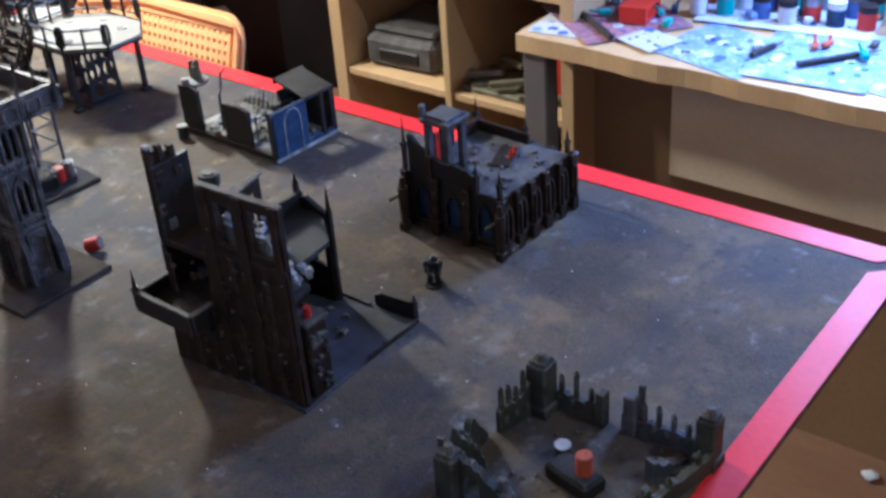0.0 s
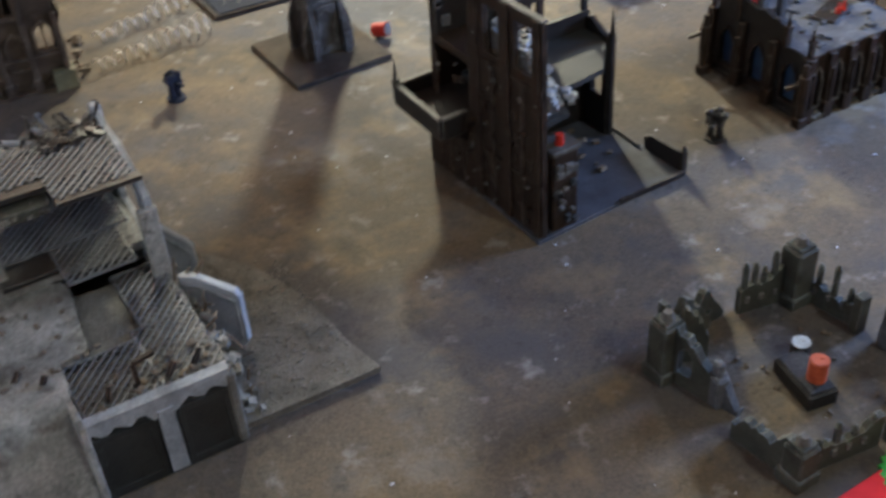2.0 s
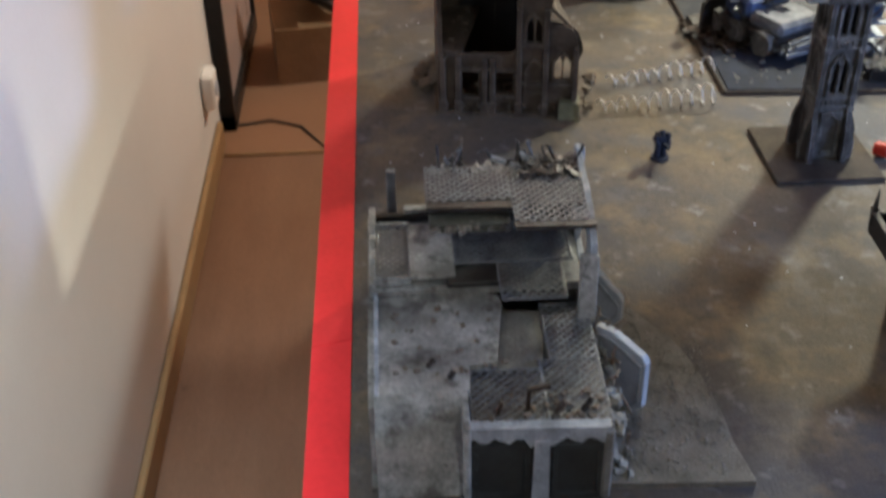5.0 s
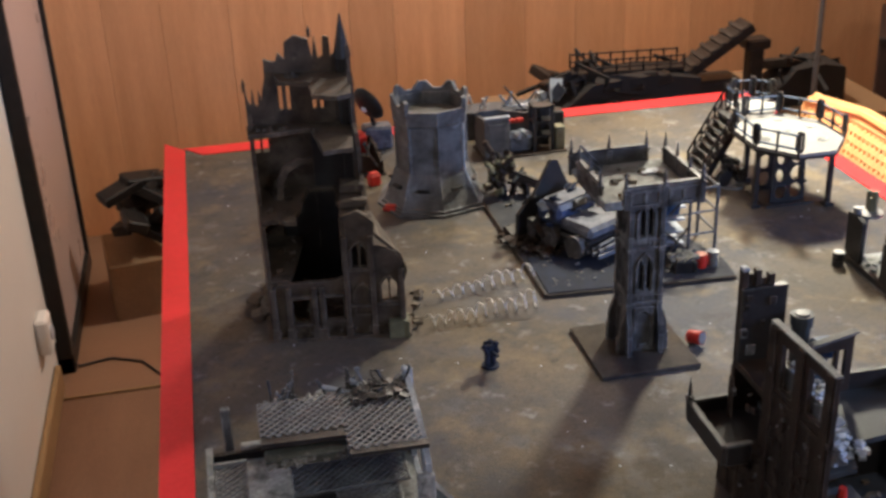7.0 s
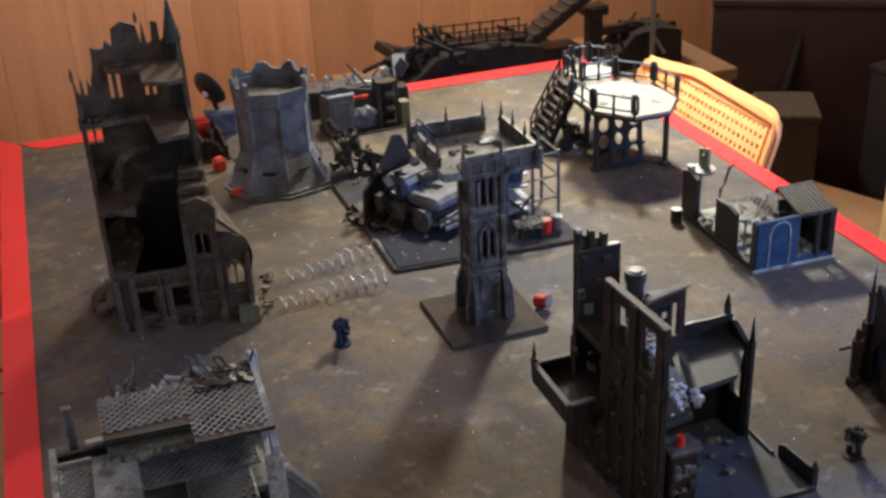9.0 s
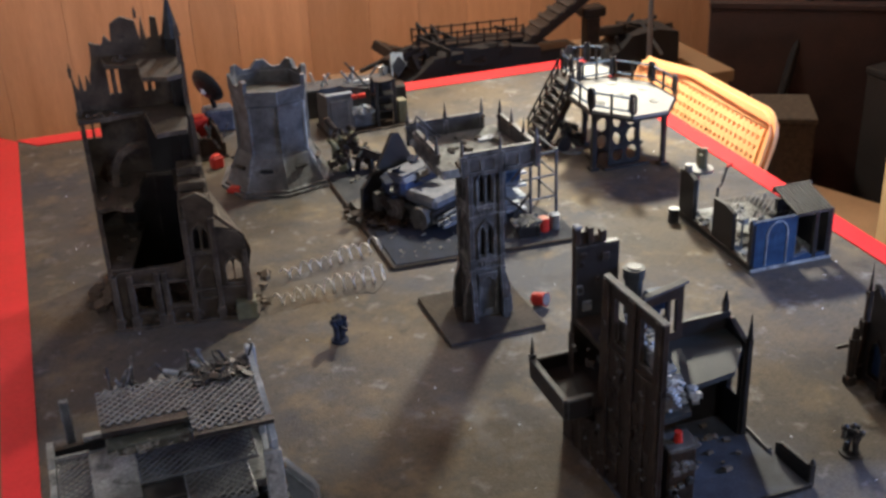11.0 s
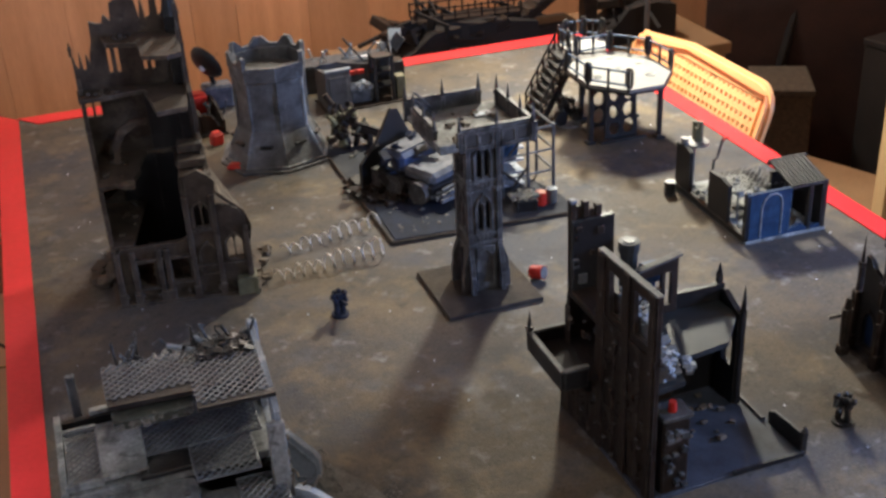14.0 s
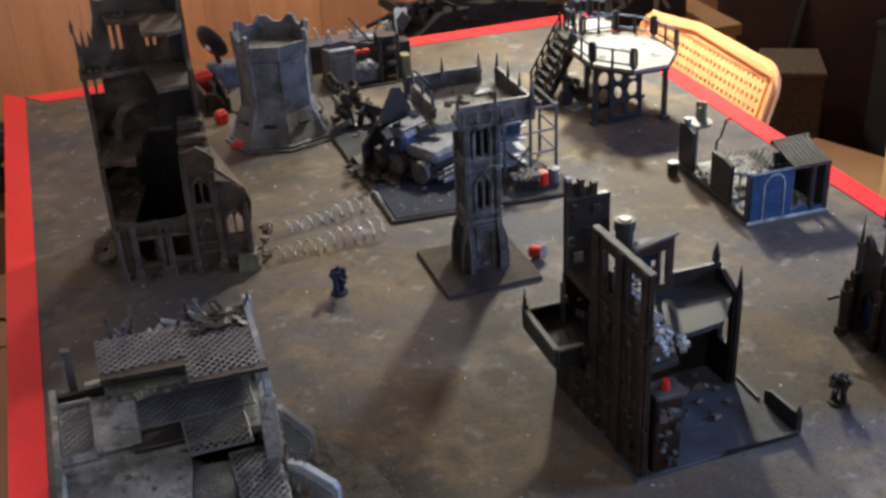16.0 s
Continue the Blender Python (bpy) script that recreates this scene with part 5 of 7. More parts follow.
    # steel mesh roofs and the plates between them
    for x0, x1, y0, y1, z in ((0.086, 0.148, -0.002, 0.061, 0.0835), (0.148, 0.199, -0.006, 0.072, 0.0825), (0.158, 0.200, 0.072, 0.150, 0.0815), (0.122, 0.180, 0.129, 0.186, 0.106), (0.012, 0.041, 0.166, 0.250, 0.106), (0.083, 0.192, 0.184, 0.246, 0.108)):
        panel = part("mesh_panel", lattice(mesh(), x0, x1, y0, y1, z, 0.0060, 0.0012), "mesh", ob, "grey expanded steel mesh")
        bm = mesh()
        for a, b2 in (((x0, y0), (x1, y0)), ((x1, y0), (x1, y1)), ((x1, y1), (x0, y1)), ((x0, y1), (x0, y0))):
            rod(bm, (*a, z), (*b2, z), 0.0011, 5)
        part("mesh_rim", bm, "mesh", panel)
    part("inner_plate", flat(mesh(), [(0.112, 0.063), (0.150, 0.060), (0.160, 0.141), (0.124, 0.144)], 0.0765, 0.0805), "greyboard", ob, "brown-grey sunken plate")
    part("mesh_backing", flat(mesh(), [(0.086, -0.004), (0.199, -0.006), (0.200, 0.150), (0.150, 0.15), (0.148, 0.062), (0.086, 0.061)], 0.068, 0.073), "greyboard", ob)
    bm = mesh(); box(bm, 0.041, 0.083, 0.166, 0.250, 0.103, 0.108, 0.001); part("roof_plate", bm, "concrete", ob)
    # Solid black plate: the dark of a roof hole put into colour.
    bm = mesh(); box(bm, 0.074, 0.122, 0.156, 0.184, 0.100, 0.1055, 0.001); part("roof_plate", bm, "blackwall", ob, "black plate standing in for a dark roof hole")
    bm = mesh(); box(bm, 0.008, 0.205, 0.160, 0.268, 0.090, 0.099, 0.001); part("floor_slab", bm, "concrete", ob)
    part("wall", seg(mesh(), (0.010, 0.160), (0.010, 0.275), ragged(rnd, 0, 0.115, 0.0, (0.106, 0.11, 0.108, 0.114, 0.112), 0.002), [], 0.006), "concrete", ob)
    for y in (0.164, 0.252):
        bm = mesh(); box(bm, 0.008, 0.042, y - 0.002, y + 0.002, 0.102, 0.110, 0.0008); part("rim", bm, "concrete", ob)
    # black wall that colours the hall below the upper deck dark
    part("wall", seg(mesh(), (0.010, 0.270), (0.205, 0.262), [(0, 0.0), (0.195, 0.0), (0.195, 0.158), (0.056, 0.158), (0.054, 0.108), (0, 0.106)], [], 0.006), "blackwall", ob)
    # upper deck
    Z3 = 0.176
    for x0, x1, y0, y1 in ((0.058, 0.134, 0.184, 0.242), (0.134, 0.200, 0.146, 0.240)):
        part("mesh_panel", lattice(mesh(), x0, x1, y0, y1, Z3, 0.0062, 0.0013), "mesh", ob, "grey expanded steel mesh deck")
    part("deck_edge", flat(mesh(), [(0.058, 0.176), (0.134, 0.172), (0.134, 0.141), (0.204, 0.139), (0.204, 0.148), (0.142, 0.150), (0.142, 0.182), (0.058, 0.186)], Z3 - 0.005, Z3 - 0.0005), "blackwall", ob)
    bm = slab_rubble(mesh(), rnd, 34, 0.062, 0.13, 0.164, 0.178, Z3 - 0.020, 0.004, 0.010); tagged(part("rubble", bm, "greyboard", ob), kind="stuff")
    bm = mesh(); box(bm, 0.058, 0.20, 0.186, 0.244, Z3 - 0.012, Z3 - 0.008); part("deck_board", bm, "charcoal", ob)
    bm = mesh(); box(bm, 0.060, 0.134, 0.168, 0.186, Z3 - 0.024, Z3 - 0.014, 0.001); part("deck_beam", bm, "moss", ob)
    part("wall", seg(mesh(), (0.204, 0.13), (0.208, 0.262), [(0, 0.006), (0.132, 0.006), (0.132, 0.176), (0.12, 0.181), (0.10, 0.177), (0.06, 0.178), (0.03, 0.172), (0.0, 0.160)], [quad(0.03, 0.1, 0.1, 0.15)], 0.0055), "whitepaint", ob, "pale grey broken side wall")
    bm = mesh(); box(bm, 0.190, 0.206, 0.126, 0.134, 0.006, 0.150, 0.0012); part("door_post", bm, "concrete", ob)
    bm = mesh(); box(bm, 0.202, 0.2115, 0.257, 0.268, 0.0, 0.182, 0.0015); part("corner_post", bm, "whitepaint", ob)
    bm = mesh(); box(bm, 0.022, 0.031, 0.284, 0.292, 0.0, 0.148, 0.001); part("thin_post", bm, "bluegrey", ob)
    bm = mesh(); box(bm, 0.038, 0.064, 0.272, 0.280, 0.0, 0.112, 0.001); part("backing", bm, "concrete", ob)
    # broken far wall with bent bars
    part("wall", seg(mesh(), (0.064, 0.266), (0.205, 0.262), ragged(rnd, 0, 0.141, 0.14, (0.152, 0.162, 0.158, 0.162, 0.170, 0.164, 0.176), 0.0055, 34), [], 0.007), "concrete", ob)
    bm = slab_rubble(mesh(), rnd, 90, 0.062, 0.20, 0.244, 0.262, 0.160, 0.004, 0.011); tagged(part("rubble", bm, "concrete", ob, "broken grey wall chunks"), kind="stuff")
    for i in range(20):
        x = rnd.uniform(0.066, 0.198)
        a = Vector((x, 0.256 + rnd.uniform(-0.008, 0.004), 0.158))
        b2 = a + Vector((rnd.uniform(-0.018, 0.018), rnd.uniform(-0.014, 0.010), rnd.uniform(0.012, 0.040)))
        bm = mesh(); rod(bm, a, b2, rnd.uniform(0.0010, 0.0020), 6); rod(bm, b2, b2 + Vector((rnd.uniform(-0.008, 0.008), 0, rnd.uniform(-0.006, 0.006))), 0.001, 6); part("bent_bar", bm, "blackwall" if i % 3 else "bluegrey", ob)
    for p, q in (((0.122, 0.254, 0.178), (0.150, 0.244, 0.172)), ((0.086, 0.252, 0.178), (0.104, 0.246, 0.168)), ((0.146, 0.256, 0.182), (0.164, 0.242, 0.176))):
        bm = mesh(); rod(bm, p, q, 0.0026, 7); part("fallen_pipe", bm, "whitepaint" if p[0] > 0.1 else "blackwall", ob)
    bm = slab_rubble(mesh(), rnd, 60, 0.150, 0.20, 0.216, 0.248, Z3, 0.004, 0.010); tagged(part("rubble", bm, "blackwall", ob, "black scrap pile on the deck"), kind="stuff")
    # pale armour plates standing off the torn wall
    for p0, p1, h0, h1 in (((0.206, 0.116), (0.243, 0.076), 0.082, 0.074), ((0.208, 0.226), (0.247, 0.202), 0.067, 0.045)):
        L = length(p0, p1)
        plate = part("armour_plate", seg(mesh(), p0, p1, [(0, 0.007), (L * 0.82, 0.007), (L, 0.018), (L, h1 - 0.006), (L * 0.92, h1), (L * 0.30, h0 + 0.002), (0, h0)], [], 0.0065), "armour", ob, "pale blue-grey standing armour plate")
        d = (Vector(p1) - Vector(p0)) / L
        n0 = Vector(p0) + Vector((d.y, -d.x)) * 0.0012
        n1 = Vector(p1) + Vector((d.y, -d.x)) * 0.0012
        bm = seg(mesh(), n0, n1, [(0.002, 0.012), (L * 0.8, 0.012), (L * 0.93, 0.022), (L * 0.93, h1 - 0.010), (L * 0.3, h0 - 0.006), (0.002, h0 - 0.008)], [[(0.006, 0.016), (L * 0.76, 0.016), (L * 0.88, 0.024), (L * 0.88, h1 - 0.014), (L * 0.3, h0 - 0.011), (0.006, h0 - 0.013)]], 0.002); part("plate_rim", bm, "whitepaint", plate)
    bm = mesh()
    for i in range(34):
        a = Vector((rnd.uniform(0.196, 0.218), rnd.uniform(0.0, 0.2), 0.05 + rnd.uniform(0, 0.03)))
        rod(bm, a, a + Vector((rnd.uniform(-0.010, 0.012), rnd.uniform(-0.014, 0.014), rnd.uniform(-0.016, 0.026))), 0.0013, 5)
    tagged(part("bent_bar", bm, "rubble", ob), kind="stuff")
    bm = slab_rubble(mesh(), rnd, 60, 0.196, 0.216, 0.0, 0.2, 0.056, 0.004, 0.011); slab_rubble(bm, rnd, 50, 0.204, 0.226, 0.0, 0.2, 0.007, 0.004, 0.010); tagged(part("rubble", bm, "concrete", ob, "broken wall chunks"), kind="stuff")
    # scrap on the roof
    for p, q in (((0.132, 0.010, 0.084), (0.132, 0.010, 0.106)), ((0.132, 0.010, 0.106), (0.150, 0.012, 0.107)), ((0.106, 0.006, 0.084), (0.110, 0.006, 0.099)), ((0.154, 0.004, 0.084), (0.162, 0.006, 0.096)), ((0.176, 0.006, 0.084), (0.184, 0.010, 0.094)), ((0.052, 0.060, 0.090), (0.058, 0.066, 0.094)), ((0.070, 0.046, 0.090), (0.074, 0.048, 0.096))):
        bm = mesh(); box(bm, -0.0018, 0.0018, -0.0018, 0.0018, 0, length(p, q), 0, Matrix.Translation(p) @ (Vector(q) - Vector(p)).to_track_quat("Z", "Y").to_matrix().to_4x4()); part("bent_bar", bm, "darkwall", ob)
    bm = slab_rubble(mesh(), rnd, 34, 0.02, 0.12, 0.035, 0.14, Z1 + 0.001, 0.002, 0.006); slab_rubble(bm, rnd, 26, 0.1, 0.195, -0.004, 0.03, 0.084, 0.002, 0.006); tagged(part("rubble", bm, "rubble", ob), kind="stuff")
    bm = slab_rubble(mesh(), rnd, 700, 0.205, 0.318, 0.000, 0.19, 0.007, 0.0008, 0.0026); slab_rubble(bm, rnd, 260, 0.210, 0.265, 0.18, 0.26, 0.007, 0.0008, 0.0026); tagged(part("grit", bm, "greyboard", ob, "fine grey grit on the base board"), kind="stuff")


bunker()


# ---- drum with a lid in the foreground ----
def big_drum():
    ob = thing("tin_drum", 0.113, 0.184, 0, 0, "large dark brown tin drum with a tarnished flat lid", "drum")
    n = 48
    bm = mesh()
    tilt = math.tan(radians(11))
    r0 = 0.0360
    lo = [bm.verts.new((r0 * math.cos(2 * math.pi * k / n), r0 * math.sin(2 * math.pi * k / n), 0)) for k in range(n)]
    hi = [bm.verts.new((v.co.x, v.co.y, 0.0865 - tilt * v.co.y)) for v in lo]
    bm.faces.new(hi), bm.faces.new(list(reversed(lo)))
    for k in range(n):
        bm.faces.new((lo[k], lo[(k + 1) % n], hi[(k + 1) % n], hi[k]))
    body = part("body", bm, "drumside", ob)
    for z in (0.003, 0.030, 0.056):
        bm = mesh(); rod(bm, (0, 0, z), (0, 0, z + 0.0035), 0.0372, 40); part("hoop", bm, "drumside", body)
    top = pose(0, 0, 0.0865, -11)
    bm = mesh(); rod(bm, (0, 0, 0), (0, 0, 0.0035), 0.0382, 48)
    bmesh.ops.transform(bm, matrix=top, verts=list(bm.verts)); lid = part("lid", bm, "drumtop", ob, "tarnished dark metal lid with pale reflections painted in")
    bm = mesh()
    rim = [(0.0365 * math.cos(2 * math.pi * k / 40), 0.0365 * math.sin(2 * math.pi * k / 40), 0.004) for k in range(41)]
    tube(bm, rim, 0.0010, 5); bmesh.ops.transform(bm, matrix=top, verts=list(bm.verts)); part("lid_rim", bm, "drumtop", lid)
    bm = mesh(); box(bm, -0.006, 0.006, -0.0375, -0.034, 0.034, 0.050, 0.001); part("label", bm, "darkwall", body)


big_drum()


# ---- small figures as plain posed blocks, and guns ----
def trooper(x, y, rz, label, material="blackwall", s=1.0):
    bm = mesh()
    rod(bm, (0, 0, 0), (0, 0, 0.003 * s), 0.0115 * s, 14)
    for sx in (-1, 1):
        rod(bm, (sx * 0.005 * s, 0, 0.003 * s), (sx * 0.004 * s, 0, 0.019 * s), 0.0038 * s, 8)
        rod(bm, (sx * 0.0085 * s, 0, 0.029 * s), (sx * 0.007 * s, 0.007 * s, 0.02 * s), 0.003 * s, 8)
        bmesh.ops.create_icosphere(bm, subdivisions=1, radius=0.0048 * s, matrix=pose(sx * 0.0085 * s, 0, 0.030 * s))
    box(bm, -0.006 * s, 0.006 * s, -0.004 * s, 0.004 * s, 0.018 * s, 0.032 * s, 0.0018 * s)
    box(bm, -0.005 * s, 0.005 * s, -0.009 * s, -0.004 * s, 0.022 * s, 0.034 * s, 0.001 * s)
    bmesh.ops.create_icosphere(bm, subdivisions=1, radius=0.0042 * s, matrix=pose(0, 0.001, 0.0365 * s))
    box(bm, -0.002 * s, 0.002 * s, 0.004 * s, 0.018 * s, 0.021 * s, 0.025 * s, 0.0005)
    single("toy_soldier", bm, material, label, "toy soldier", "", "toy soldiers").matrix_world = pose(x, y, 0, 0, 0, rz)


trooper(0.375, 0.862, 200, "small dark blue-grey toy soldier on the table", "navy")
trooper(0.818, 0.420, 120, "small black toy soldier near the ruined house", "blackwall")
gun = thing("toy_gun_carriage", 0.155, 0.142, 0, 20, "small black toy gun carriage beside the drum", "toy gun")
b = mesh(); box(b, -0.010, 0.010, -0.014, 0.010, 0, 0.010, 0.002); box(b, -0.006, 0.006, -0.008, 0.008, 0.010, 0.022, 0.002); part("mount", b, "blackwall", gun)
for sx in (-0.012, 0.012):
    b = mesh(); rod(b, (sx - 0.002, -0.002, 0.009), (sx + 0.002, -0.002, 0.009), 0.009, 14); part("wheel", b, "blackwall", gun)
b = mesh(); rod(b, (0, -0.018, 0.018), (0, 0.012, 0.026), 0.003, 10); rod(b, (0, -0.006, 0.026), (0, 0.004, 0.032), 0.0035, 10); part("barrel", b, "steel", gun, "worn steel gun barrel")
b = mesh(); rod(b, (0, 0, 0), (0, 0, 0.003), 0.020, 24); part("base", b, "blackwall", gun)


# ---- flared grey blockhouse ----
def blockhouse():
    ob = thing("blockhouse", 0.418, 1.431, 0, 0, "grey-blue flared blockhouse with eight-pointed broken battlements", "model bunker")
    prof = ((0.0, 0.084), (0.008, 0.083), (0.009, 0.079), (0.032, 0.068), (0.054, 0.060), (0.060, 0.055), (0.10, 0.054), (0.138, 0.056), (0.142, 0.059), (0.165, 0.060))
    n = 8

    def ring(r, z, off=0.0):
        return [(r * (1.08 if k % 2 else 1.0) * math.cos(radians(off + k * 45)), r * (1.08 if k % 2 else 1.0) * math.sin(radians(off + k * 45)), z) for k in range(n)]

    for k in range(n):
        bm = mesh()
        rows = []
        for z, r in prof:
            pts = ring(r, z)
            rows.append((pts[k], pts[(k + 1) % n]))
        vs = [[bm.verts.new(p) for p in row] for row in rows]
        ins = [[bm.verts.new((p[0] * 0.88, p[1] * 0.88, p[2])) for p in row] for row in rows]
        for i in range(len(vs) - 1):
            bm.faces.new((vs[i][0], vs[i][1], vs[i + 1][1], vs[i + 1][0]))
            bm.faces.new((ins[i][1], ins[i][0], ins[i + 1][0], ins[i + 1][1]))
        bm.faces.new((vs[-1][0], vs[-1][1], ins[-1][1], ins[-1][0]))
        for j in (0, 1):
            for i in range(len(vs) - 1):
                bm.faces.new((vs[i][j], vs[i + 1][j], ins[i + 1][j], ins[i][j]))
        part("wall", bm, "stoneblue", ob)
        a, c = ring(0.061, 0.165)[k], ring(0.061, 0.165)[(k + 1) % n]
        if k not in (5, 6):
            bm = mesh(); L = length(a[:2], c[:2])
            seg(bm, a[:2], c[:2], [(0, 0.160), (L, 0.160), (L, 0.181), (L * 0.86, 0.183), (L * 0.62, 0.171), (L * 0.38, 0.171), (L * 0.14, 0.183), (0, 0.181)], [], 0.006); part("battlement", bm, "stoneblue", ob)
        m = (Vector(a) + Vector(c)) / 2
        ang = math.degrees(math.atan2(m.y, m.x)) + 90
        dirv = Vector((m.x, m.y, 0)).normalized()
        c2 = dirv * 0.0510
        bm = sheet(mesh(), quad(-0.010, 0.060, 0.010, 0.125), [arch(0, 0.066, 0.010, 0.026), quad(-0.006, 0.100, 0.006, 0.118)], 0.0055, pose(c2.x, c2.y, 0, 0, 0, ang)); part("panel", bm, "stoneblue", ob)
        bm = mesh(); box(bm, -0.010, 0.010, -0.002, 0.004, 0.036, 0.040, 0.0005, pose(dirv.x * 0.068, dirv.y * 0.068, 0, 0, 0, ang)); part("slit", bm, "blackwall", ob)
        e = ring(0.0505, 0)[k]
        bm = mesh(); rod(bm, (e[0] * 1.40, e[1] * 1.40, 0.028), (e[0] * 1.09, e[1] * 1.09, 0.06), 0.0026, 6); rod(bm, (e[0] * 1.09, e[1] * 1.09, 0.06), (e[0] * 1.09, e[1] * 1.09, 0.15), 0.0028, 6); part("edge_rib", bm, "whitepaint" if k == 7 else "stoneblue", ob)
    ob.matrix_world = ob.matrix_world @ Matrix.Diagonal((1.08, 1.08, 1.04, 1))
    bm = mesh(); rod(bm, (0, 0, 0.140), (0, 0, 0.146), 0.05, 8); part("roof", bm, "greywall", ob)
    bm = flat(mesh(), [p[:2] for p in ring(0.090, 0)], 0, 0.004); part("base_plate", bm, "stoneblue", ob)


blockhouse()


# ---- field gun made of scrap beside the blockhouse ----
def scrap_gun():
    ob = thing("scrap_gun", 0.552, 1.402, 0, 0, "dark scrap-built field gun on a round pale base", "toy gun")
    rnd = random.Random(71)
    bm = mesh(); rod(bm, (-0.006, -0.026, 0), (-0.006, -0.026, 0.003), 0.030, 24); part("base", bm, "steel", ob, "round pale grey base")
    for i in range(58):
        bm = mesh()
        lift = rnd.random()
        a = Vector((rnd.uniform(-0.042, 0.030 - 0.04 * lift), rnd.uniform(-0.022, 0.022), 0.010 + 0.07 * lift))
        b2 = a + Vector((rnd.uniform(-0.014, 0.02), rnd.uniform(-0.012, 0.012), rnd.uniform(-0.02, 0.02)))
        rod(bm, a, b2, rnd.uniform(0.0018, 0.0062), 7); part("scrap_piece", bm, "darkwall" if i % 3 else "olive", ob)
    for i in range(3):
        bm = mesh(); rod(bm, (-0.02 + 0.004 * i, -0.01, 0.055 - 0.008 * i), (0.05 + 0.003 * i, -0.035, 0.026 - 0.008 * i), 0.0035, 8); part("barrel", bm, "darkwall", ob)
    for sx in (-0.024, 0.016):
        bm = mesh(); rod(bm, (sx, -0.012, 0.016), (sx + 0.006, -0.012, 0.016), 0.016, 14); part("wheel", bm, "blackwall", ob)


scrap_gun()


# ---- octagonal landing deck ----
def landing_deck():
    ob = thing("landing_deck", 0.981, 1.262, 0, 0, "white octagonal landing deck on black legs with railings", "model platform")
    R, Z = 0.105, 0.112
    oct_ = [(0.80 * R * math.cos(radians(22.5 + 45 * k)), R * math.sin(radians(22.5 + 45 * k))) for k in range(8)]
    part("deck", flat(mesh(), oct_, Z - 0.005, Z), "platform", ob, "bright white deck plate")
    part("rim", flat(mesh(), [(x * 1.02, y * 1.02) for x, y in oct_], Z - 0.009, Z - 0.005), "blackwall", ob)
    for k in range(6):
        a = radians(60 * k + 15); bm = mesh(); rod(bm, (0.05 * math.cos(a), 0.066 * math.sin(a), Z), (0.05 * math.cos(a), 0.066 * math.sin(a), Z + 0.0012), 0.009, 6); part("hex_plate", bm, "concrete", ob, "grey hexagonal floor plate")
    bm = mesh(); rod(bm, (0, 0, Z), (0, 0, Z + 0.0012), 0.011, 6); part("hex_plate", bm, "concrete", ob, "grey hexagonal floor plate")
    for x, y in ((0.050, -0.056), (-0.066, -0.030), (0.058, 0.05), (-0.03, 0.08)):
        bm = mesh(); box(bm, x - 0.004, x + 0.004, y - 0.004, y + 0.004, 0, Z - 0.009, 0.001); box(bm, x - 0.008, x + 0.008, y - 0.008, y + 0.008, 0, 0.006, 0.001); part("leg", bm, "blackwall", ob)
    # pierced centre trestle
    for p0, p1 in (((-0.034, -0.030), (0.018, -0.030)), ((-0.034, 0.030), (0.018, 0.030))):
        L = length(p0, p1)
        n = 3 if L > 0.055 else 2
        holes = []
        for i in range(n):
            for j in range(3):
                cu, cv = L * (i + 0.5) / n, 0.022 + 0.030 * j
                holes.append([(cu + 0.41 * L / n * math.cos(radians(a)), cv + 0.0135 * math.sin(radians(a))) for a in range(0, 360, 45)])
        part("trestle", seg(mesh(), p0, p1, [(-0.004, 0.0), (L + 0.004, 0.0), (L, Z - 0.009), (0, Z - 0.009)], holes, 0.004), "blackwall", ob)
    bm = mesh(); box(bm, -0.052, 0.034, -0.044, 0.032, 0, 0.004, 0.001); part("foot_plate", bm, "blackwall", ob)

    def railing(p0, p1, n=2):
        L = length(p0, p1)
        bm = mesh()
        d = (Vector(p1) - Vector(p0)) / L
        for h in (0.008, 0.030):
            rod(bm, (*p0, Z + h), (*p1, Z + h), 0.0019, 6)
        part("rail", bm, "bluepaint" if n == 2 else "blackwall", ob)
        for i in range(n + 1):
            c = Vector(p0) + d * L * i / n
            bm = mesh(); rod(bm, (c.x, c.y, Z - 0.004), (c.x, c.y, Z + 0.033), 0.0023, 6); part("rail_post", bm, "blackwall", ob)
        for i in (0, n):
            c = Vector(p0) + d * (L * i / n)
            bm = mesh(); seg(bm, (c.x - d.x * 0.006, c.y - d.y * 0.006), (c.x + d.x * 0.006, c.y + d.y * 0.006), [(0.001, Z + 0.003), (0.011, Z + 0.003), (0.013, Z + 0.01), (0.013, Z + 0.03), (0.010, Z + 0.037), (0.002, Z + 0.037), (-0.001, Z + 0.03), (-0.001, Z + 0.01)], [quad(0.003, Z + 0.008, 0.009, Z + 0.032)], 0.003); part("rail_loop", bm, "blackwall", ob)

    railing(oct_[4], oct_[5])
    railing(oct_[7], oct_[0])
    railing(oct_[0], oct_[1])
    railing(oct_[1], oct_[2])
    railing(oct_[3], oct_[4])
    # second smaller deck and stairs
    x, y, r = 0.010, 0.150, 0.047
    o2 = [(x + r * math.cos(radians(22.5 + 45 * k)), y + r * math.sin(radians(22.5 + 45 * k))) for k in range(8)]
    part("deck", flat(mesh(), o2, Z - 0.005, Z), "platform", ob, "smaller white deck plate")
    railing(o2[3], o2[4]); railing(o2[1], o2[2]); railing(o2[0], o2[1])
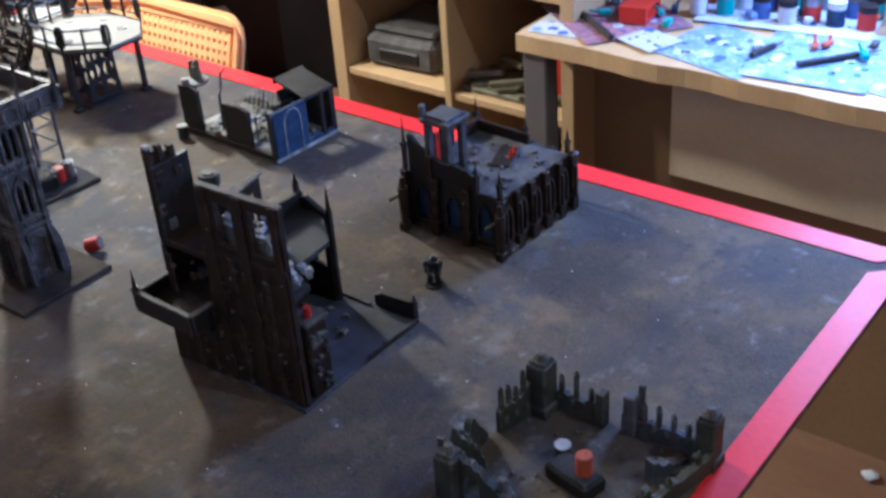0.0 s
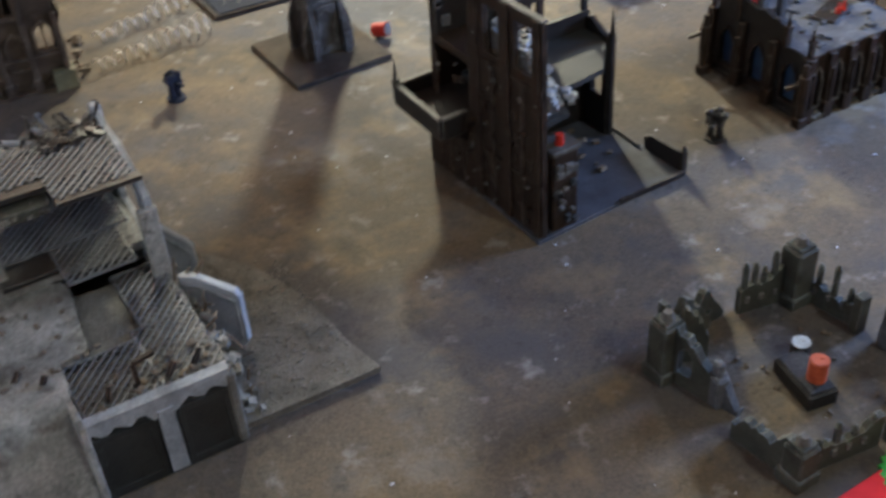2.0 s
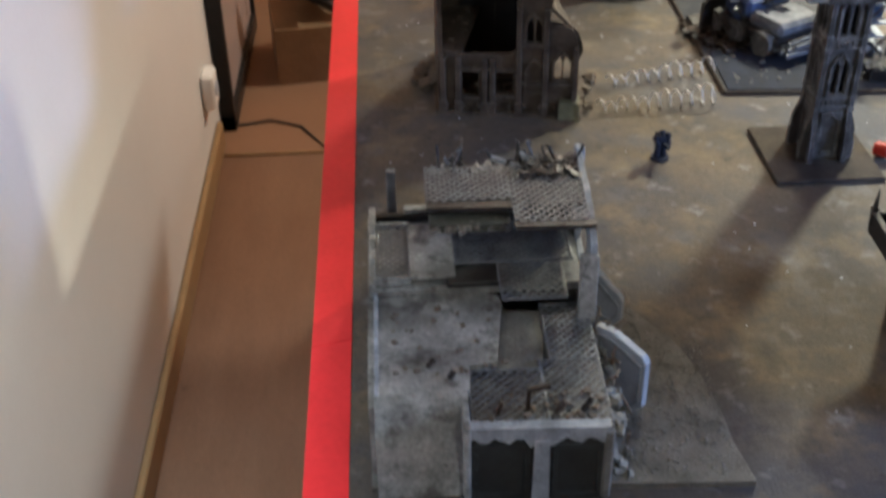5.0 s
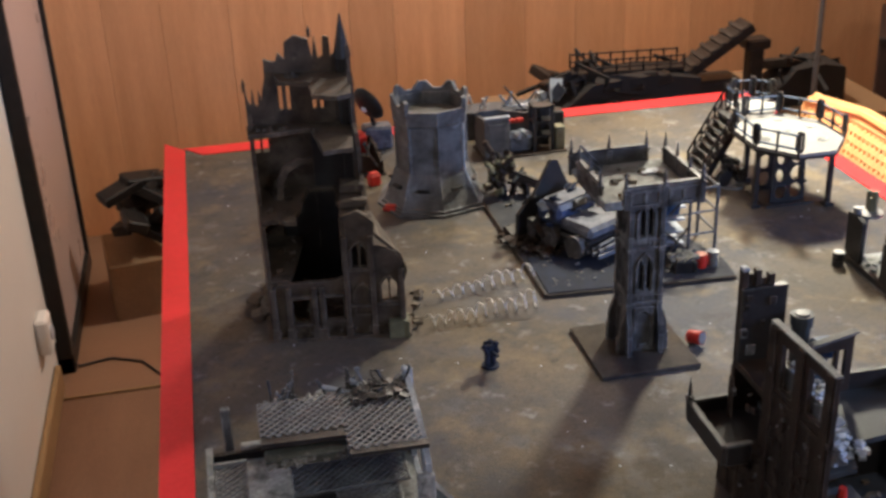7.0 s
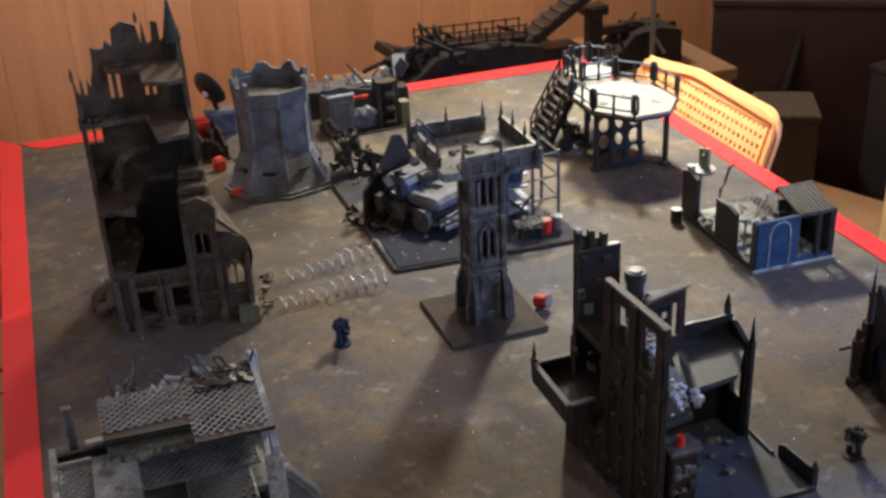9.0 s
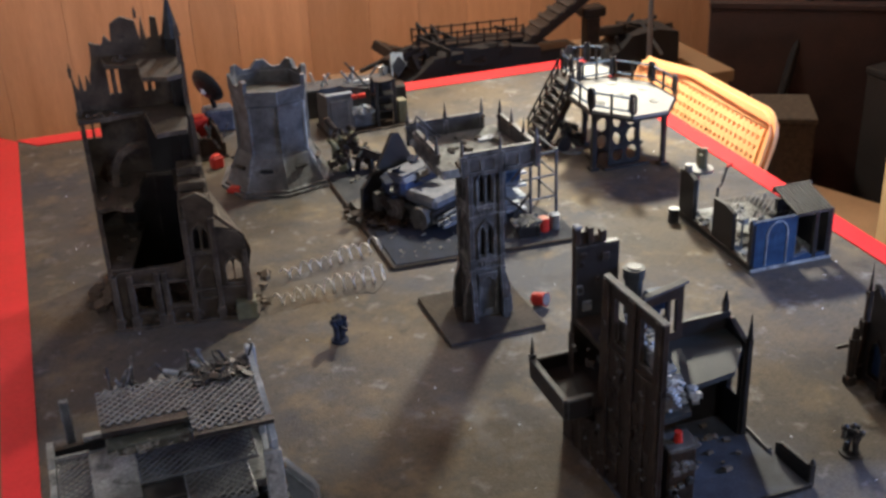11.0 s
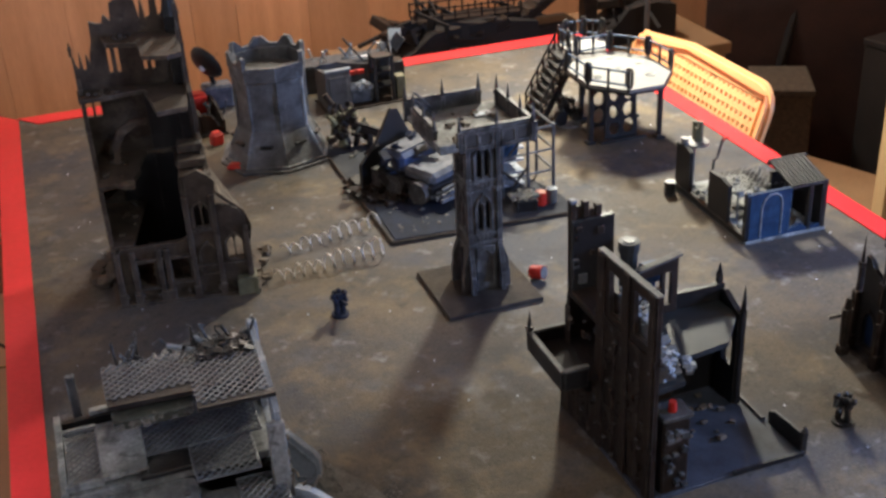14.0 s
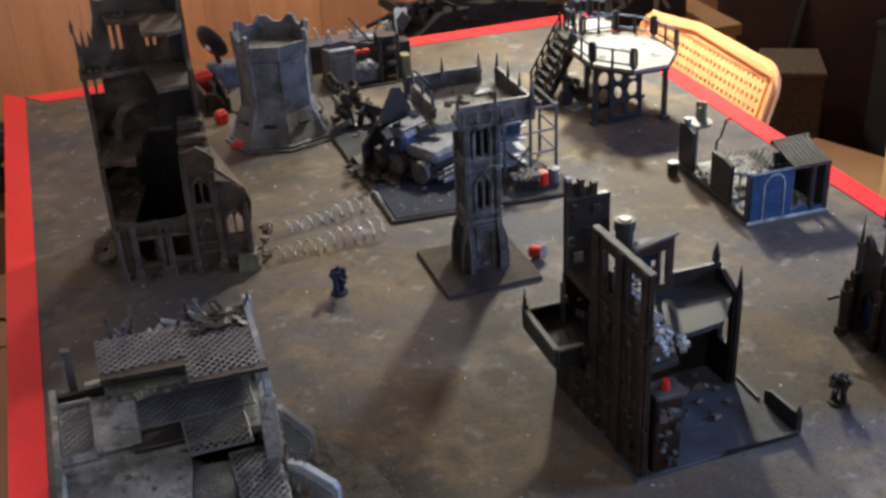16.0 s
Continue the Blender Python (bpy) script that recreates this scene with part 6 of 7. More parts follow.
    for k in (1, 3, 6):
        bm = mesh(); rod(bm, (o2[k][0] * 0.97, o2[k][1] * 0.97, 0), (o2[k][0] * 0.97, o2[k][1] * 0.97, Z - 0.005), 0.004, 8); part("leg", bm, "blackwall", ob)
    for i in range(9):
        f = i / 8
        bm = mesh(); box(bm, -0.009, 0.009, -0.032, 0.034, 0, 0.003, 0.0005, pose(-0.050 - 0.062 * f, 0.120 - 0.012 * f, 0.106 - 0.096 * f)); part("stair_tread", bm, "blackwall", ob)
    for y in (0.088, 0.154):
        bm = mesh(); box(bm, 0, 0.120, -0.002, 0.002, -0.010, 0.002, 0, pose(-0.046, y, 0.108, 0, 0, 190) @ pose(0, 0, 0, 0, 56, 0)); part("stringer", bm, "blackwall", ob)
        bm = mesh(); rod(bm, (-0.046, y, 0.140), (-0.112, y - 0.012, 0.040), 0.0022, 6); rod(bm, (-0.046, y, 0.124), (-0.112, y - 0.012, 0.024), 0.0016, 6)
        for i in range(6):
            f = i / 5
            rod(bm, (-0.048 - 0.062 * f, y - 0.012 * f, 0.106 - 0.094 * f), (-0.048 - 0.062 * f, y - 0.012 * f, 0.140 - 0.098 * f), 0.0022, 6)
        part("stair_rail", bm, "blackwall", ob)


landing_deck()


def bike(x, y, rz, label):
    ob = thing("toy_bike", x, y, 0, rz, label, "toy bike")
    bm = mesh(); rod(bm, (0, 0, 0), (0, 0, 0.003), 0.022, 20); part("base", bm, "concrete", ob, "pale oval base")
    rnd = random.Random(81)
    for i in range(20):
        a = Vector((rnd.uniform(-0.016, 0.016), rnd.uniform(-0.014, 0.014), rnd.uniform(0.014, 0.05)))
        bm = mesh(); rod(bm, a, a + Vector((rnd.uniform(-0.012, 0.012), rnd.uniform(-0.012, 0.012), rnd.uniform(-0.01, 0.016))), rnd.uniform(0.003, 0.006), 7); part("hull_piece", bm, "blackwall", ob)
    for sx in (-0.018, 0.018):
        bm = mesh(); rod(bm, (sx, -0.004, 0.016), (sx, 0.004, 0.016), 0.014, 14); part("wheel", bm, "blackwall", ob)


bike(0.920, 1.329, 15, "black toy bike on a pale oval base")


# ---- wreck board in the middle ----
def wreck_board():
    ob = thing("wreck_board", 0.491, 1.008, 0, 0, "grey scenery board with scaffold frame and dusty floor", "scenery board")
    rnd = random.Random(91)
    part("board", flat(mesh(), [(0.006, 0.012), (0.286, -0.006), (0.292, 0.05), (0.21, 0.36), (0.0, 0.39)], 0, 0.005), "wreckboard", ob)
    # Bluish shadow in front of the truck, painted as a dark blue patch.
    part("blue_patch", flat(mesh(), [(0.010, 0.014), (0.10, 0.008), (0.17, 0.03), (0.16, 0.11), (0.10, 0.15), (0.012, 0.13)], 0.005, 0.0068), "navy", ob, "dark blue patch painting the shade before the truck")
    for x0, y0, x1, y1 in ((0.005, 0.012, 0.0, 0.388), (0.006, 0.012, 0.286, -0.006)):
        bm = mesh(); tube(bm, [(x0, y0, 0.003), (x1, y1, 0.003)], 0.003, 6); part("edge", bm, "darkwall", ob)
    # scaffold
    pts = ((0.205, 0.080), (0.292, 0.085), (0.292, 0.150), (0.205, 0.150), (0.248, 0.082))
    for x, y in pts:
        bm = mesh(); rod(bm, (x, y, 0.004), (x, y, 0.112 if y < 0.1 else 0.09), 0.0026, 8); part("scaffold_pole", bm, "bluegrey", ob)
    for z in (0.035, 0.07, 0.108):
        bm = mesh(); rod(bm, (0.205, 0.08, z), (0.292, 0.085, z), 0.002, 6); rod(bm, (0.292, 0.085, z), (0.292, 0.15, z), 0.002, 6); part("scaffold_bar", bm, "bluegrey", ob)
    for p, q in (((0.205, 0.078, 0.05), (0.245, 0.078, 0.012)), ((0.215, 0.078, 0.012), (0.245, 0.078, 0.05)), ((0.215, 0.08, 0.072), (0.250, 0.081, 0.108))):
        bm = mesh(); rod(bm, p, q, 0.0022, 6); part("brace", bm, "blackwall", ob)
    bm = mesh(); box(bm, 0.205, 0.245, 0.152, 0.157, 0.005, 0.085, 0.001); part("white_panel", bm, "paper", ob, "white plank panel behind the scaffold")
    for k in range(4):
        bm = mesh(); box(bm, 0.19, 0.25, 0.10, 0.154, 0.012 + 0.02 * k, 0.015 + 0.02 * k, 0.0005); part("plank", bm, "whitepaint", ob, "pale grey plank")
    for x in (0.208, 0.232):
        bm = mesh(); box(bm, x, x + 0.018, 0.084, 0.088, 0.094, 0.108, 0.0008); part("sign_plate", bm, "paper", ob, "small white plate")
    bm = mesh(); box(bm, 0.206, 0.236, 0.088, 0.104, 0.066, 0.088, 0.003); part("blue_bin", bm, "bluepaint", ob, "small blue bin on the scaffold")
    bm = slab_rubble(mesh(), rnd, 60, 0.20, 0.24, 0.022, 0.05, 0.024, 0.004, 0.010); slab_rubble(bm, rnd, 110, 0.02, 0.2, 0.02, 0.36, 0.005, 0.002, 0.007); tagged(part("rubble", bm, "greyboard", ob, "grey stones"), kind="stuff")
    # wrecked truck
    tr = thing("wrecked_truck", 0.591, 1.192, 0.005, 28, "burnt blue and white wrecked toy truck on the board", "toy truck")
    bm = mesh(); box(bm, -0.045, 0.045, -0.075, 0.07, 0.014, 0.03, 0.003); part("chassis", bm, "blackwall", tr)
    bm = mesh(); box(bm, -0.040, 0.040, -0.075, -0.01, 0.03, 0.050, 0.006); part("bonnet", bm, "truckgrey", tr, "dusty white bonnet")
    bm = mesh(); box(bm, -0.042, 0.042, -0.012, 0.040, 0.03, 0.066, 0.006); part("cab", bm, "truckblue", tr, "dull blue cab")
    bm = sheet(mesh(), [(-0.075, -0.010), (0.055, 0.0), (0.048, 0.030), (0.022, 0.090), (0.008, 0.094), (-0.030, 0.052), (-0.070, 0.026)], [], 0.006, pose(0, 0.046, 0.02, -6)); part("torn_plate", bm, "blackwall", tr, "black torn upright plate")
    bm = mesh(); box(bm, -0.036, 0.036, -0.004, 0.03, 0.066, 0.070, 0.001); part("cab_roof", bm, "truckgrey", tr)
    for i in range(7):
        bm = mesh(); box(bm, -0.04 + 0.0, 0.04, -0.078 - 0.004 * i, -0.074 - 0.004 * i, 0.012 + 0.005 * (i % 3), 0.018 + 0.005 * (i % 3), 0.001, pose(0, 0, 0, 0, 0, 4 * (i % 3) - 4)); part("slat", bm, "truckgrey", tr)
    for sx in (-0.046, 0.046):
        for y in (-0.052, 0.0, 0.045):
            bm = mesh(); rod(bm, (sx - 0.007, y, 0.018), (sx + 0.007, y, 0.018), 0.018, 18); rod(bm, (sx - 0.008, y, 0.018), (sx + 0.008, y, 0.018), 0.009, 12); part("wheel", bm, "greywall", tr)
    for i in range(34):
        a = Vector((rnd.uniform(-0.062, 0.05), rnd.uniform(-0.03, 0.08), rnd.uniform(0.02, 0.075)))
        bm = mesh(); box(bm, -0.012, 0.012, -0.006, 0.006, -0.0015, 0.0015, 0, pose(*a, rnd.uniform(-40, 40), rnd.uniform(-40, 40), rnd.uniform(0, 360))); part("torn_sheet", bm, ("blackwall", "truckgrey", "navy")[i % 3], tr)
    bm = slab_rubble(mesh(), rnd, 60, -0.09, -0.04, -0.03, 0.10, 0.0, 0.006, 0.016); tagged(part("rubble", bm, "darkwall", tr), kind="stuff")


wreck_board()


# ---- coils of wire ----
def coil(p0, p1, r, turns, label):
    d = Vector(p1) - Vector(p0)
    side = Vector((-d.y, d.x, 0)).normalized()
    pts = []
    n = turns * 14
    rnd = random.Random(int(p0[1] * 1000))
    for i in range(n + 1):
        a = 2 * math.pi * i / 14
        k = 0.55 + 0.5 * i / n + 0.35 * noise.noise((i * 0.05, 1.7, p0[0]))
        pts.append(Vector(p0) + d * (i / n) + side * r * k * math.cos(a) + Vector((0, 0, r * k + r * k * math.sin(a))))
    cu = bpy.data.curves.new("wire_coil", "CURVE")
    cu.dimensions, cu.bevel_depth, cu.bevel_resolution = "3D", 0.0010, 0
    sp = cu.splines.new("POLY")
    sp.points.add(len(pts) - 1)
    for q, p in zip(sp.points, pts):
        q.co = (*p, 1)
    cu.materials.append(M["wire"])
    tagged(new("wire_coil", cu), label, "wire coil", "coils of wire")


coil((0.318, 0.985, 0.0005), (0.479, 1.001, 0.0005), 0.0125, 11, "bright bent coil of thin barbed wire")
coil((0.343, 1.057, 0.0005), (0.500, 1.090, 0.0005), 0.0115, 10, "dull bent coil of thin barbed wire")


# ---- low houses along the far edge ----
def far_house(x, y, w, d, h, rz, material, label, seed):
    ob = thing("ruined_shed", x, y, 0, rz, label, "model ruin")
    rnd = random.Random(seed)
    bm = mesh(); box(bm, -0.004, w + 0.004, -0.004, d + 0.004, 0, 0.004, 0.001); part("base_plate", bm, "darkwall", ob)
    for p0, p1, hh in (((0, 0), (w, 0), (h, h, h * 0.95, h * 0.35, h * 0.3)), ((w, 0), (w, d), (h * 0.7, h, h)), ((w, d), (0, d), (h * 1.05, h, h, h * 0.9)), ((0, d), (0, 0), (h, h * 1.05, h))):
        L = length(p0, p1)
        part("wall", seg(mesh(), p0, p1, ragged(rnd, 0, L, 0.003, hh, 0.003), [quad(L * 0.25, h * 0.1, L * 0.42, h * 0.2)], 0.005), material, ob)
        bm = seg(mesh(), p0, p1, quad(0, 0.003, L, 0.010), [], 0.007); part("plinth", bm, "greywall", ob)
    bm = slab_rubble(mesh(), rnd, 40, 0.01, w - 0.01, 0.01, d - 0.01, 0.004, 0.005, 0.016); tagged(part("rubble", bm, "whitepaint", ob, "pale scrap inside the walls"), kind="stuff")
    for i in range(6):
        a = Vector((rnd.uniform(0.3 * w, w), rnd.uniform(0.2 * d, d), 0.004))
        bm = mesh(); rod(bm, a, a + Vector((rnd.uniform(-0.02, 0.02), rnd.uniform(-0.02, 0.02), rnd.uniform(0.03, h * 1.3))), 0.0018, 6); part("bent_bar", bm, "bluegrey", ob)


def hut():
    ob = thing("open_hut", 0.545, 1.573, 0, 1.5, "small grey open-fronted hut beside a black rack", "model ruin")
    rnd = random.Random(101)
    bm = mesh(); box(bm, -0.004, 0.158, -0.006, 0.078, 0, 0.004, 0.001); part("base_plate", bm, "darkwall", ob)
    bm = mesh(); box(bm, 0.0, 0.048, 0.0, 0.006, 0.004, 0.077, 0.001); part("wall", bm, "greywall", ob)
    bm = mesh(); box(bm, 0.006, 0.042, -0.002, 0.0, 0.012, 0.068, 0.001); part("panel", bm, "greywall", ob)
    bm = mesh(); box(bm, 0.0, 0.05, 0.0, 0.010, 0.077, 0.080, 0.0008); part("coping", bm, "whitepaint", ob)
    part("wall", seg(mesh(), (0.0, 0.072), (0.0, 0.004), ragged(rnd, 0, 0.068, 0.004, (0.06, 0.07, 0.074, 0.077), 0.002), [], 0.005), "greywall", ob)
    part("wall", seg(mesh(), (0.154, 0.072), (0.0, 0.072), ragged(rnd, 0, 0.154, 0.004, (0.066, 0.06, 0.072, 0.07), 0.003), [], 0.005), "bluegrey", ob)
    bm = mesh(); box(bm, 0.052, 0.095, 0.014, 0.050, 0.004, 0.030, 0.002); part("bench", bm, "bluegrey", ob)
    bm = slab_rubble(mesh(), rnd, 22, 0.055, 0.092, 0.016, 0.048, 0.030, 0.004, 0.014); tagged(part("rubble", bm, "whitepaint", ob, "pale scrap on the bench"), kind="stuff")
    for k in range(2):
        bm = mesh(); box(bm, 0.058 + 0.016 * k, 0.072 + 0.016 * k, 0.044, 0.050, 0.05, 0.058, 0.001); part("red_plate", bm, "redpaint", ob, "small red plate")
    for x in (0.098, 0.132):
        for y in (0.006, 0.034):
            bm = mesh(); box(bm, x - 0.003, x + 0.003, y - 0.003, y + 0.003, 0.004, 0.092, 0.0006); part("rack_post", bm, "blackwall", ob)
    for z in (0.030, 0.058, 0.086):
        bm = mesh(); box(bm, 0.096, 0.134, 0.004, 0.036, z, z + 0.004, 0.0006); part("rack_shelf", bm, "blackwall", ob)
    bm = mesh(); box(bm, 0.097, 0.133, 0.032, 0.036, 0.006, 0.09, 0.0005); part("rack_back", bm, "blackwall", ob)
    bm = mesh(); box(bm, 0.138, 0.156, 0.002, 0.024, 0.004, 0.048, 0.0015); part("bin", bm, "olive", ob, "small olive bin")


hut()


def long_shed(x, y, w, d, h, rz):
    ob = thing("long_shed", x, y, 0, rz, "long low grey shed with pale pipe scrap on top", "model ruin")
    rnd = random.Random(103)
    bm = mesh(); box(bm, 0, w, 0, d, 0, h, 0.002); part("body", bm, "greywall", ob)
    bm = mesh(); box(bm, -0.003, w + 0.003, -0.003, d + 0.003, h, h + 0.004, 0.001); part("roof", bm, "bluegrey", ob)
    for k in range(5):
        bm = mesh(); box(bm, 0.012 + k * w / 5, 0.026 + k * w / 5, -0.0025, 0.0, h * 0.2, h * 0.7, 0.0006); part("door", bm, "blackwall", ob)
    for i in range(16):
        a = Vector((rnd.uniform(0.05, w - 0.01), rnd.uniform(0.008, d - 0.008), h + 0.006))
        t = rnd.uniform(0, 6.28)
        b2 = a + Vector((0.02 * math.cos(t), 0.008 * math.sin(t), rnd.choice((0.0, 0.004, 0.022))))
        bm = mesh(); rod(bm, a, b2, 0.0024, 7); part("pipe", bm, "whitepaint" if i % 4 else "wire", ob, "pale bent pipe")


long_shed(0.500, 1.690, 0.20, 0.05, 0.052, -3)
far_house(0.308, 1.557, 0.045, 0.10, 0.04, 4, "darkwall", "low dark broken shed beside the blockhouse", 105)
post = thing("scrap_pole", 0.704, 1.673, 0, 0, "black scrap pole with torn grey sheets", "model scrap")
b = mesh(); box(b, -0.02, 0.02, -0.015, 0.015, 0, 0.05, 0.002); part("block", b, "blackwall", post)
for i in range(5):
    b = mesh(); box(b, -0.012, 0.012, -0.001, 0.001, 0, 0.03, 0, pose(0.006 * (i - 2), 0.004 * i, 0.045 + 0.008 * i, 20 * (i - 2), 30 * (i % 3) - 30, 40 * i)); part("torn_sheet", b, "bluegrey" if i % 2 else "whitepaint", post)
b = mesh(); rod(b, (-0.03, 0, 0.02), (-0.09, 0.02, 0.10), 0.0022); part("pole", b, "blackwall", post)


def dish(x, y):
    ob = thing("radar_dish", x, y, 0, 0, "black radar dish on a pale grey block", "model dish")
    bm = mesh(); box(bm, -0.028, 0.028, -0.02, 0.02, 0, 0.045, 0.004); part("block", bm, "truckgrey", ob)
    bm = mesh(); rod(bm, (-0.004, 0, 0.045), (-0.010, -0.004, 0.070), 0.005, 8); part("neck", bm, "blackwall", ob)
    bm = mesh()
    bmesh.ops.create_uvsphere(bm, u_segments=20, v_segments=10, radius=0.036)
    bmesh.ops.delete(bm, geom=[v for v in bm.verts if v.co.z > 0.0], context="VERTS")
    bmesh.ops.solidify(bm, geom=list(bm.faces), thickness=0.002)
    bmesh.ops.transform(bm, matrix=pose(-0.012, -0.008, 0.092, -30, 62, 0) @ Matrix.Diagonal((1, 1, 0.45, 1)), verts=list(bm.verts))
    part("bowl", bm, "blackwall", ob)
    bm = mesh(); bmesh.ops.create_icosphere(bm, subdivisions=2, radius=0.007, matrix=pose(-0.022, -0.014, 0.083)); part("feed", bm, "paper", ob, "white feed horn")


dish(0.365, 1.708)
for x, y, w, d, h, rz in ((0.318, 1.665, 0.04, 0.03, 0.045, 5), (0.328, 1.514, 0.022, 0.016, 0.022, 20), (0.338, 1.393, 0.028, 0.016, 0.008, -30)):
    ob = thing("red_block", x, y, 0, rz, "small red plastic block beside the blockhouse", "block", "red blocks")
    b = mesh(); box(b, -w / 2, w / 2, -d / 2, d / 2, 0, h, 0.003); part("body", b, "redpaint", ob)
    b = mesh(); box(b, -w / 3, w / 3, -d / 3, d / 3, h, h + 0.003, 0.001); part("top", b, "redpaint", ob)

# ---- loose chips on the table ----
rnd = random.Random(7)
b = mesh()
for _ in range(150):
    s = rnd.uniform(0.0004, 0.0014)
    box(b, -s, s, -s * 0.7, s * 0.7, 0, s * 0.7, 0, pose(rnd.uniform(0.02, 1.11), rnd.uniform(0.02, 1.74), 0, rnd.uniform(-20, 20), 0, rnd.uniform(0, 360)))
single("paper_chips", b, "paper", "tiny white chips scattered over the table", "chips", "stuff")

# ---- green measuring template at the near edge ----
ob = thing("green_template", 0.628, -0.020, 0.0022, 0, "round translucent green plastic template on the table edge", "template")
pts = [((0.036 if k % 2 else 0.0325) * math.cos(radians(k * 7.5)), (0.036 if k % 2 else 0.0325) * math.sin(radians(k * 7.5))) for k in range(48)]
hole = [(0.027 * math.cos(radians(k * 15)), 0.027 * math.sin(radians(k * 15))) for k in range(24)]
part("ring", sheet(mesh(), pts, [hole], 0.003, pose(0, 0, 0, -90)), "green", ob)
b = mesh(); rod(b, (0, 0, 0.0), (0, 0, 0.001), 0.0272, 24); part("disc", b, "limeplate", ob, "pale lime middle disc")
b = mesh(); rod(b, (0, -0.004, 0.001), (0, -0.004, 0.004), 0.010, 7, 0.006); part("hub", b, "green", ob)


# ---- orange plastic chair ----
def chair():
    ob = thing("plastic_chair", 1.215, 1.40, 0, 0, "orange plastic chair with a slotted backrest by the table", "chair")
    Z0, Z1 = -0.30, 0.070
    y0, y1 = -0.232, 0.250
    r = 0.05
    out = [(y0, Z0), (y1, Z0)]
    for k in range(7):
        a = radians(90 * k / 6)
        out.append((y1 - r + r * math.cos(a), Z1 - 0.02 - r + r * math.sin(a)))
    out.append((0.05, Z1))
    for k in range(7):
        a = radians(90 + 90 * k / 6)
        out.append((y0 + r + r * math.cos(a), Z1 - r + r * math.sin(a)))
    k = 0.022
    inn = [(y0 + k, Z0 + k), (y1 - k, Z0 + k), (y1 - k, Z1 - 0.02 - k - 0.01), (0.05, Z1 - k), (y0 + k, Z1 - k - 0.006)]
    lean = pose(0, 0, 0, 0, 17, 0) @ pose(0.014, 0, 0, 0, 0, 90)
    bm = sheet(mesh(), out, [inn], 0.020, lean)
    bmesh.ops.bevel(bm, geom=[e for e in bm.edges if e.calc_face_angle(0) > 0.9], offset=0.007, segments=2, affect="EDGES")
    back = part("backrest_frame", bm, "orangeplastic", ob)
    n = 30
    for i in range(n + 1):
        bm = mesh()
        u = y0 + k - 0.004 + (y1 - y0 - 2 * k + 0.008) * i / n
        box(bm, u - 0.0030, u + 0.0030, 0.008, 0.016, Z0 + 0.03, Z1 - 0.034, 0, lean)
        part("upright_bar", bm, "orangeplastic", back)
    rows = 18
    for j in range(rows + 1):
        bm = mesh()
        v = Z0 + k - 0.004 + (Z1 - Z0 - 2 * k) * j / rows
        box(bm, y0 + 0.03, y1 - 0.03, 0.0085, 0.0155, v - 0.0050, v + 0.0050, 0, lean)
        part("cross_bar", bm, "orangeplastic", back)
    bm = mesh(); box(bm, -0.46, -0.07, y0 + 0.02, y1 - 0.02, -0.33, -0.30, 0.008); part("seat", bm, "orangeplastic", ob)
    for x in (-0.42, -0.10):
        for y in (y0 + 0.05, y1 - 0.05):
            bm = mesh(); rod(bm, (x, y, FLOOR), (x, y, -0.32), 0.012, 12); part("leg", bm, "greymetal", ob)


chair()


# ---- floor lamp whose light falls on the far corner ----
fl = thing("floor_lamp", 1.477, 2.06, FLOOR, 0, "thin grey metal floor lamp behind the table corner", "lamp")
b = mesh(); rod(b, (0, 0, 0), (0, 0, 0.02), 0.13, 28); part("base", b, "greymetal", fl)
b = mesh(); rod(b, (0, 0, 0.02), (0, 0, 1.62), 0.0065, 10); part("pole", b, "greymetal", fl)
b = mesh(); rod(b, (0, 0, 1.62), (-0.337, -0.40, 1.535), 0.006, 10); part("arm", b, "greymetal", fl)
b = mesh(); rod(b, (-0.337, -0.40, 1.56), (-0.337, -0.40, 1.48), 0.05, 20, 0.09); part("shade", b, "greymetal", fl)
bpy.data.objects["shade"].data.polygons.foreach_set("use_smooth", [True] * len(bpy.data.objects["shade"].data.polygons))


# ---- painting desk ----
def desk():
    ob = thing("painting_desk", 1.535, 0.80, 0, 0, "wooden painting desk with a rough worn front edge", "desk")
    rnd = random.Random(111)
    pts = [(0.0, -1.9)]
    for i in range(40):
        pts.append((rnd.uniform(-0.004, 0.004), -1.85 + i * 0.0475))
    pts += [(0.03, 0.005), (0.75, 0.01), (0.75, -1.9)]
    part("desktop", flat(mesh(), pts, -0.032, 0.0), "shelfwood", ob)
    for x, y in ((0.03, -0.03), (0.72, -0.03), (0.03, -1.85), (0.72, -1.85)):
        bm = mesh(); box(bm, x - 0.02, x + 0.02, y - 0.025, y + 0.025, FLOOR, -0.032, 0.003); part("leg", bm, "greymetal", ob)
    bm = mesh(); box(bm, 0.16, 0.18, -0.26, -0.06, FLOOR, -0.032); part("side_board", bm, "shelfback", ob)
    cab = thing("low_cabinet", 1.64, -1.015, 0, 0, "plain beige cabinet panel under the desk", "cabinet")
    bm = mesh(); box(bm, 0.0, 0.5, 0.0, 1.56, -0.26, -0.036, 0.002); part("body", bm, "beige", cab)
    bm = mesh(); box(bm, 0.03, 0.5, 0.0, 1.56, FLOOR, -0.26); part("plinth", bm, "shelfback", cab)


desk()


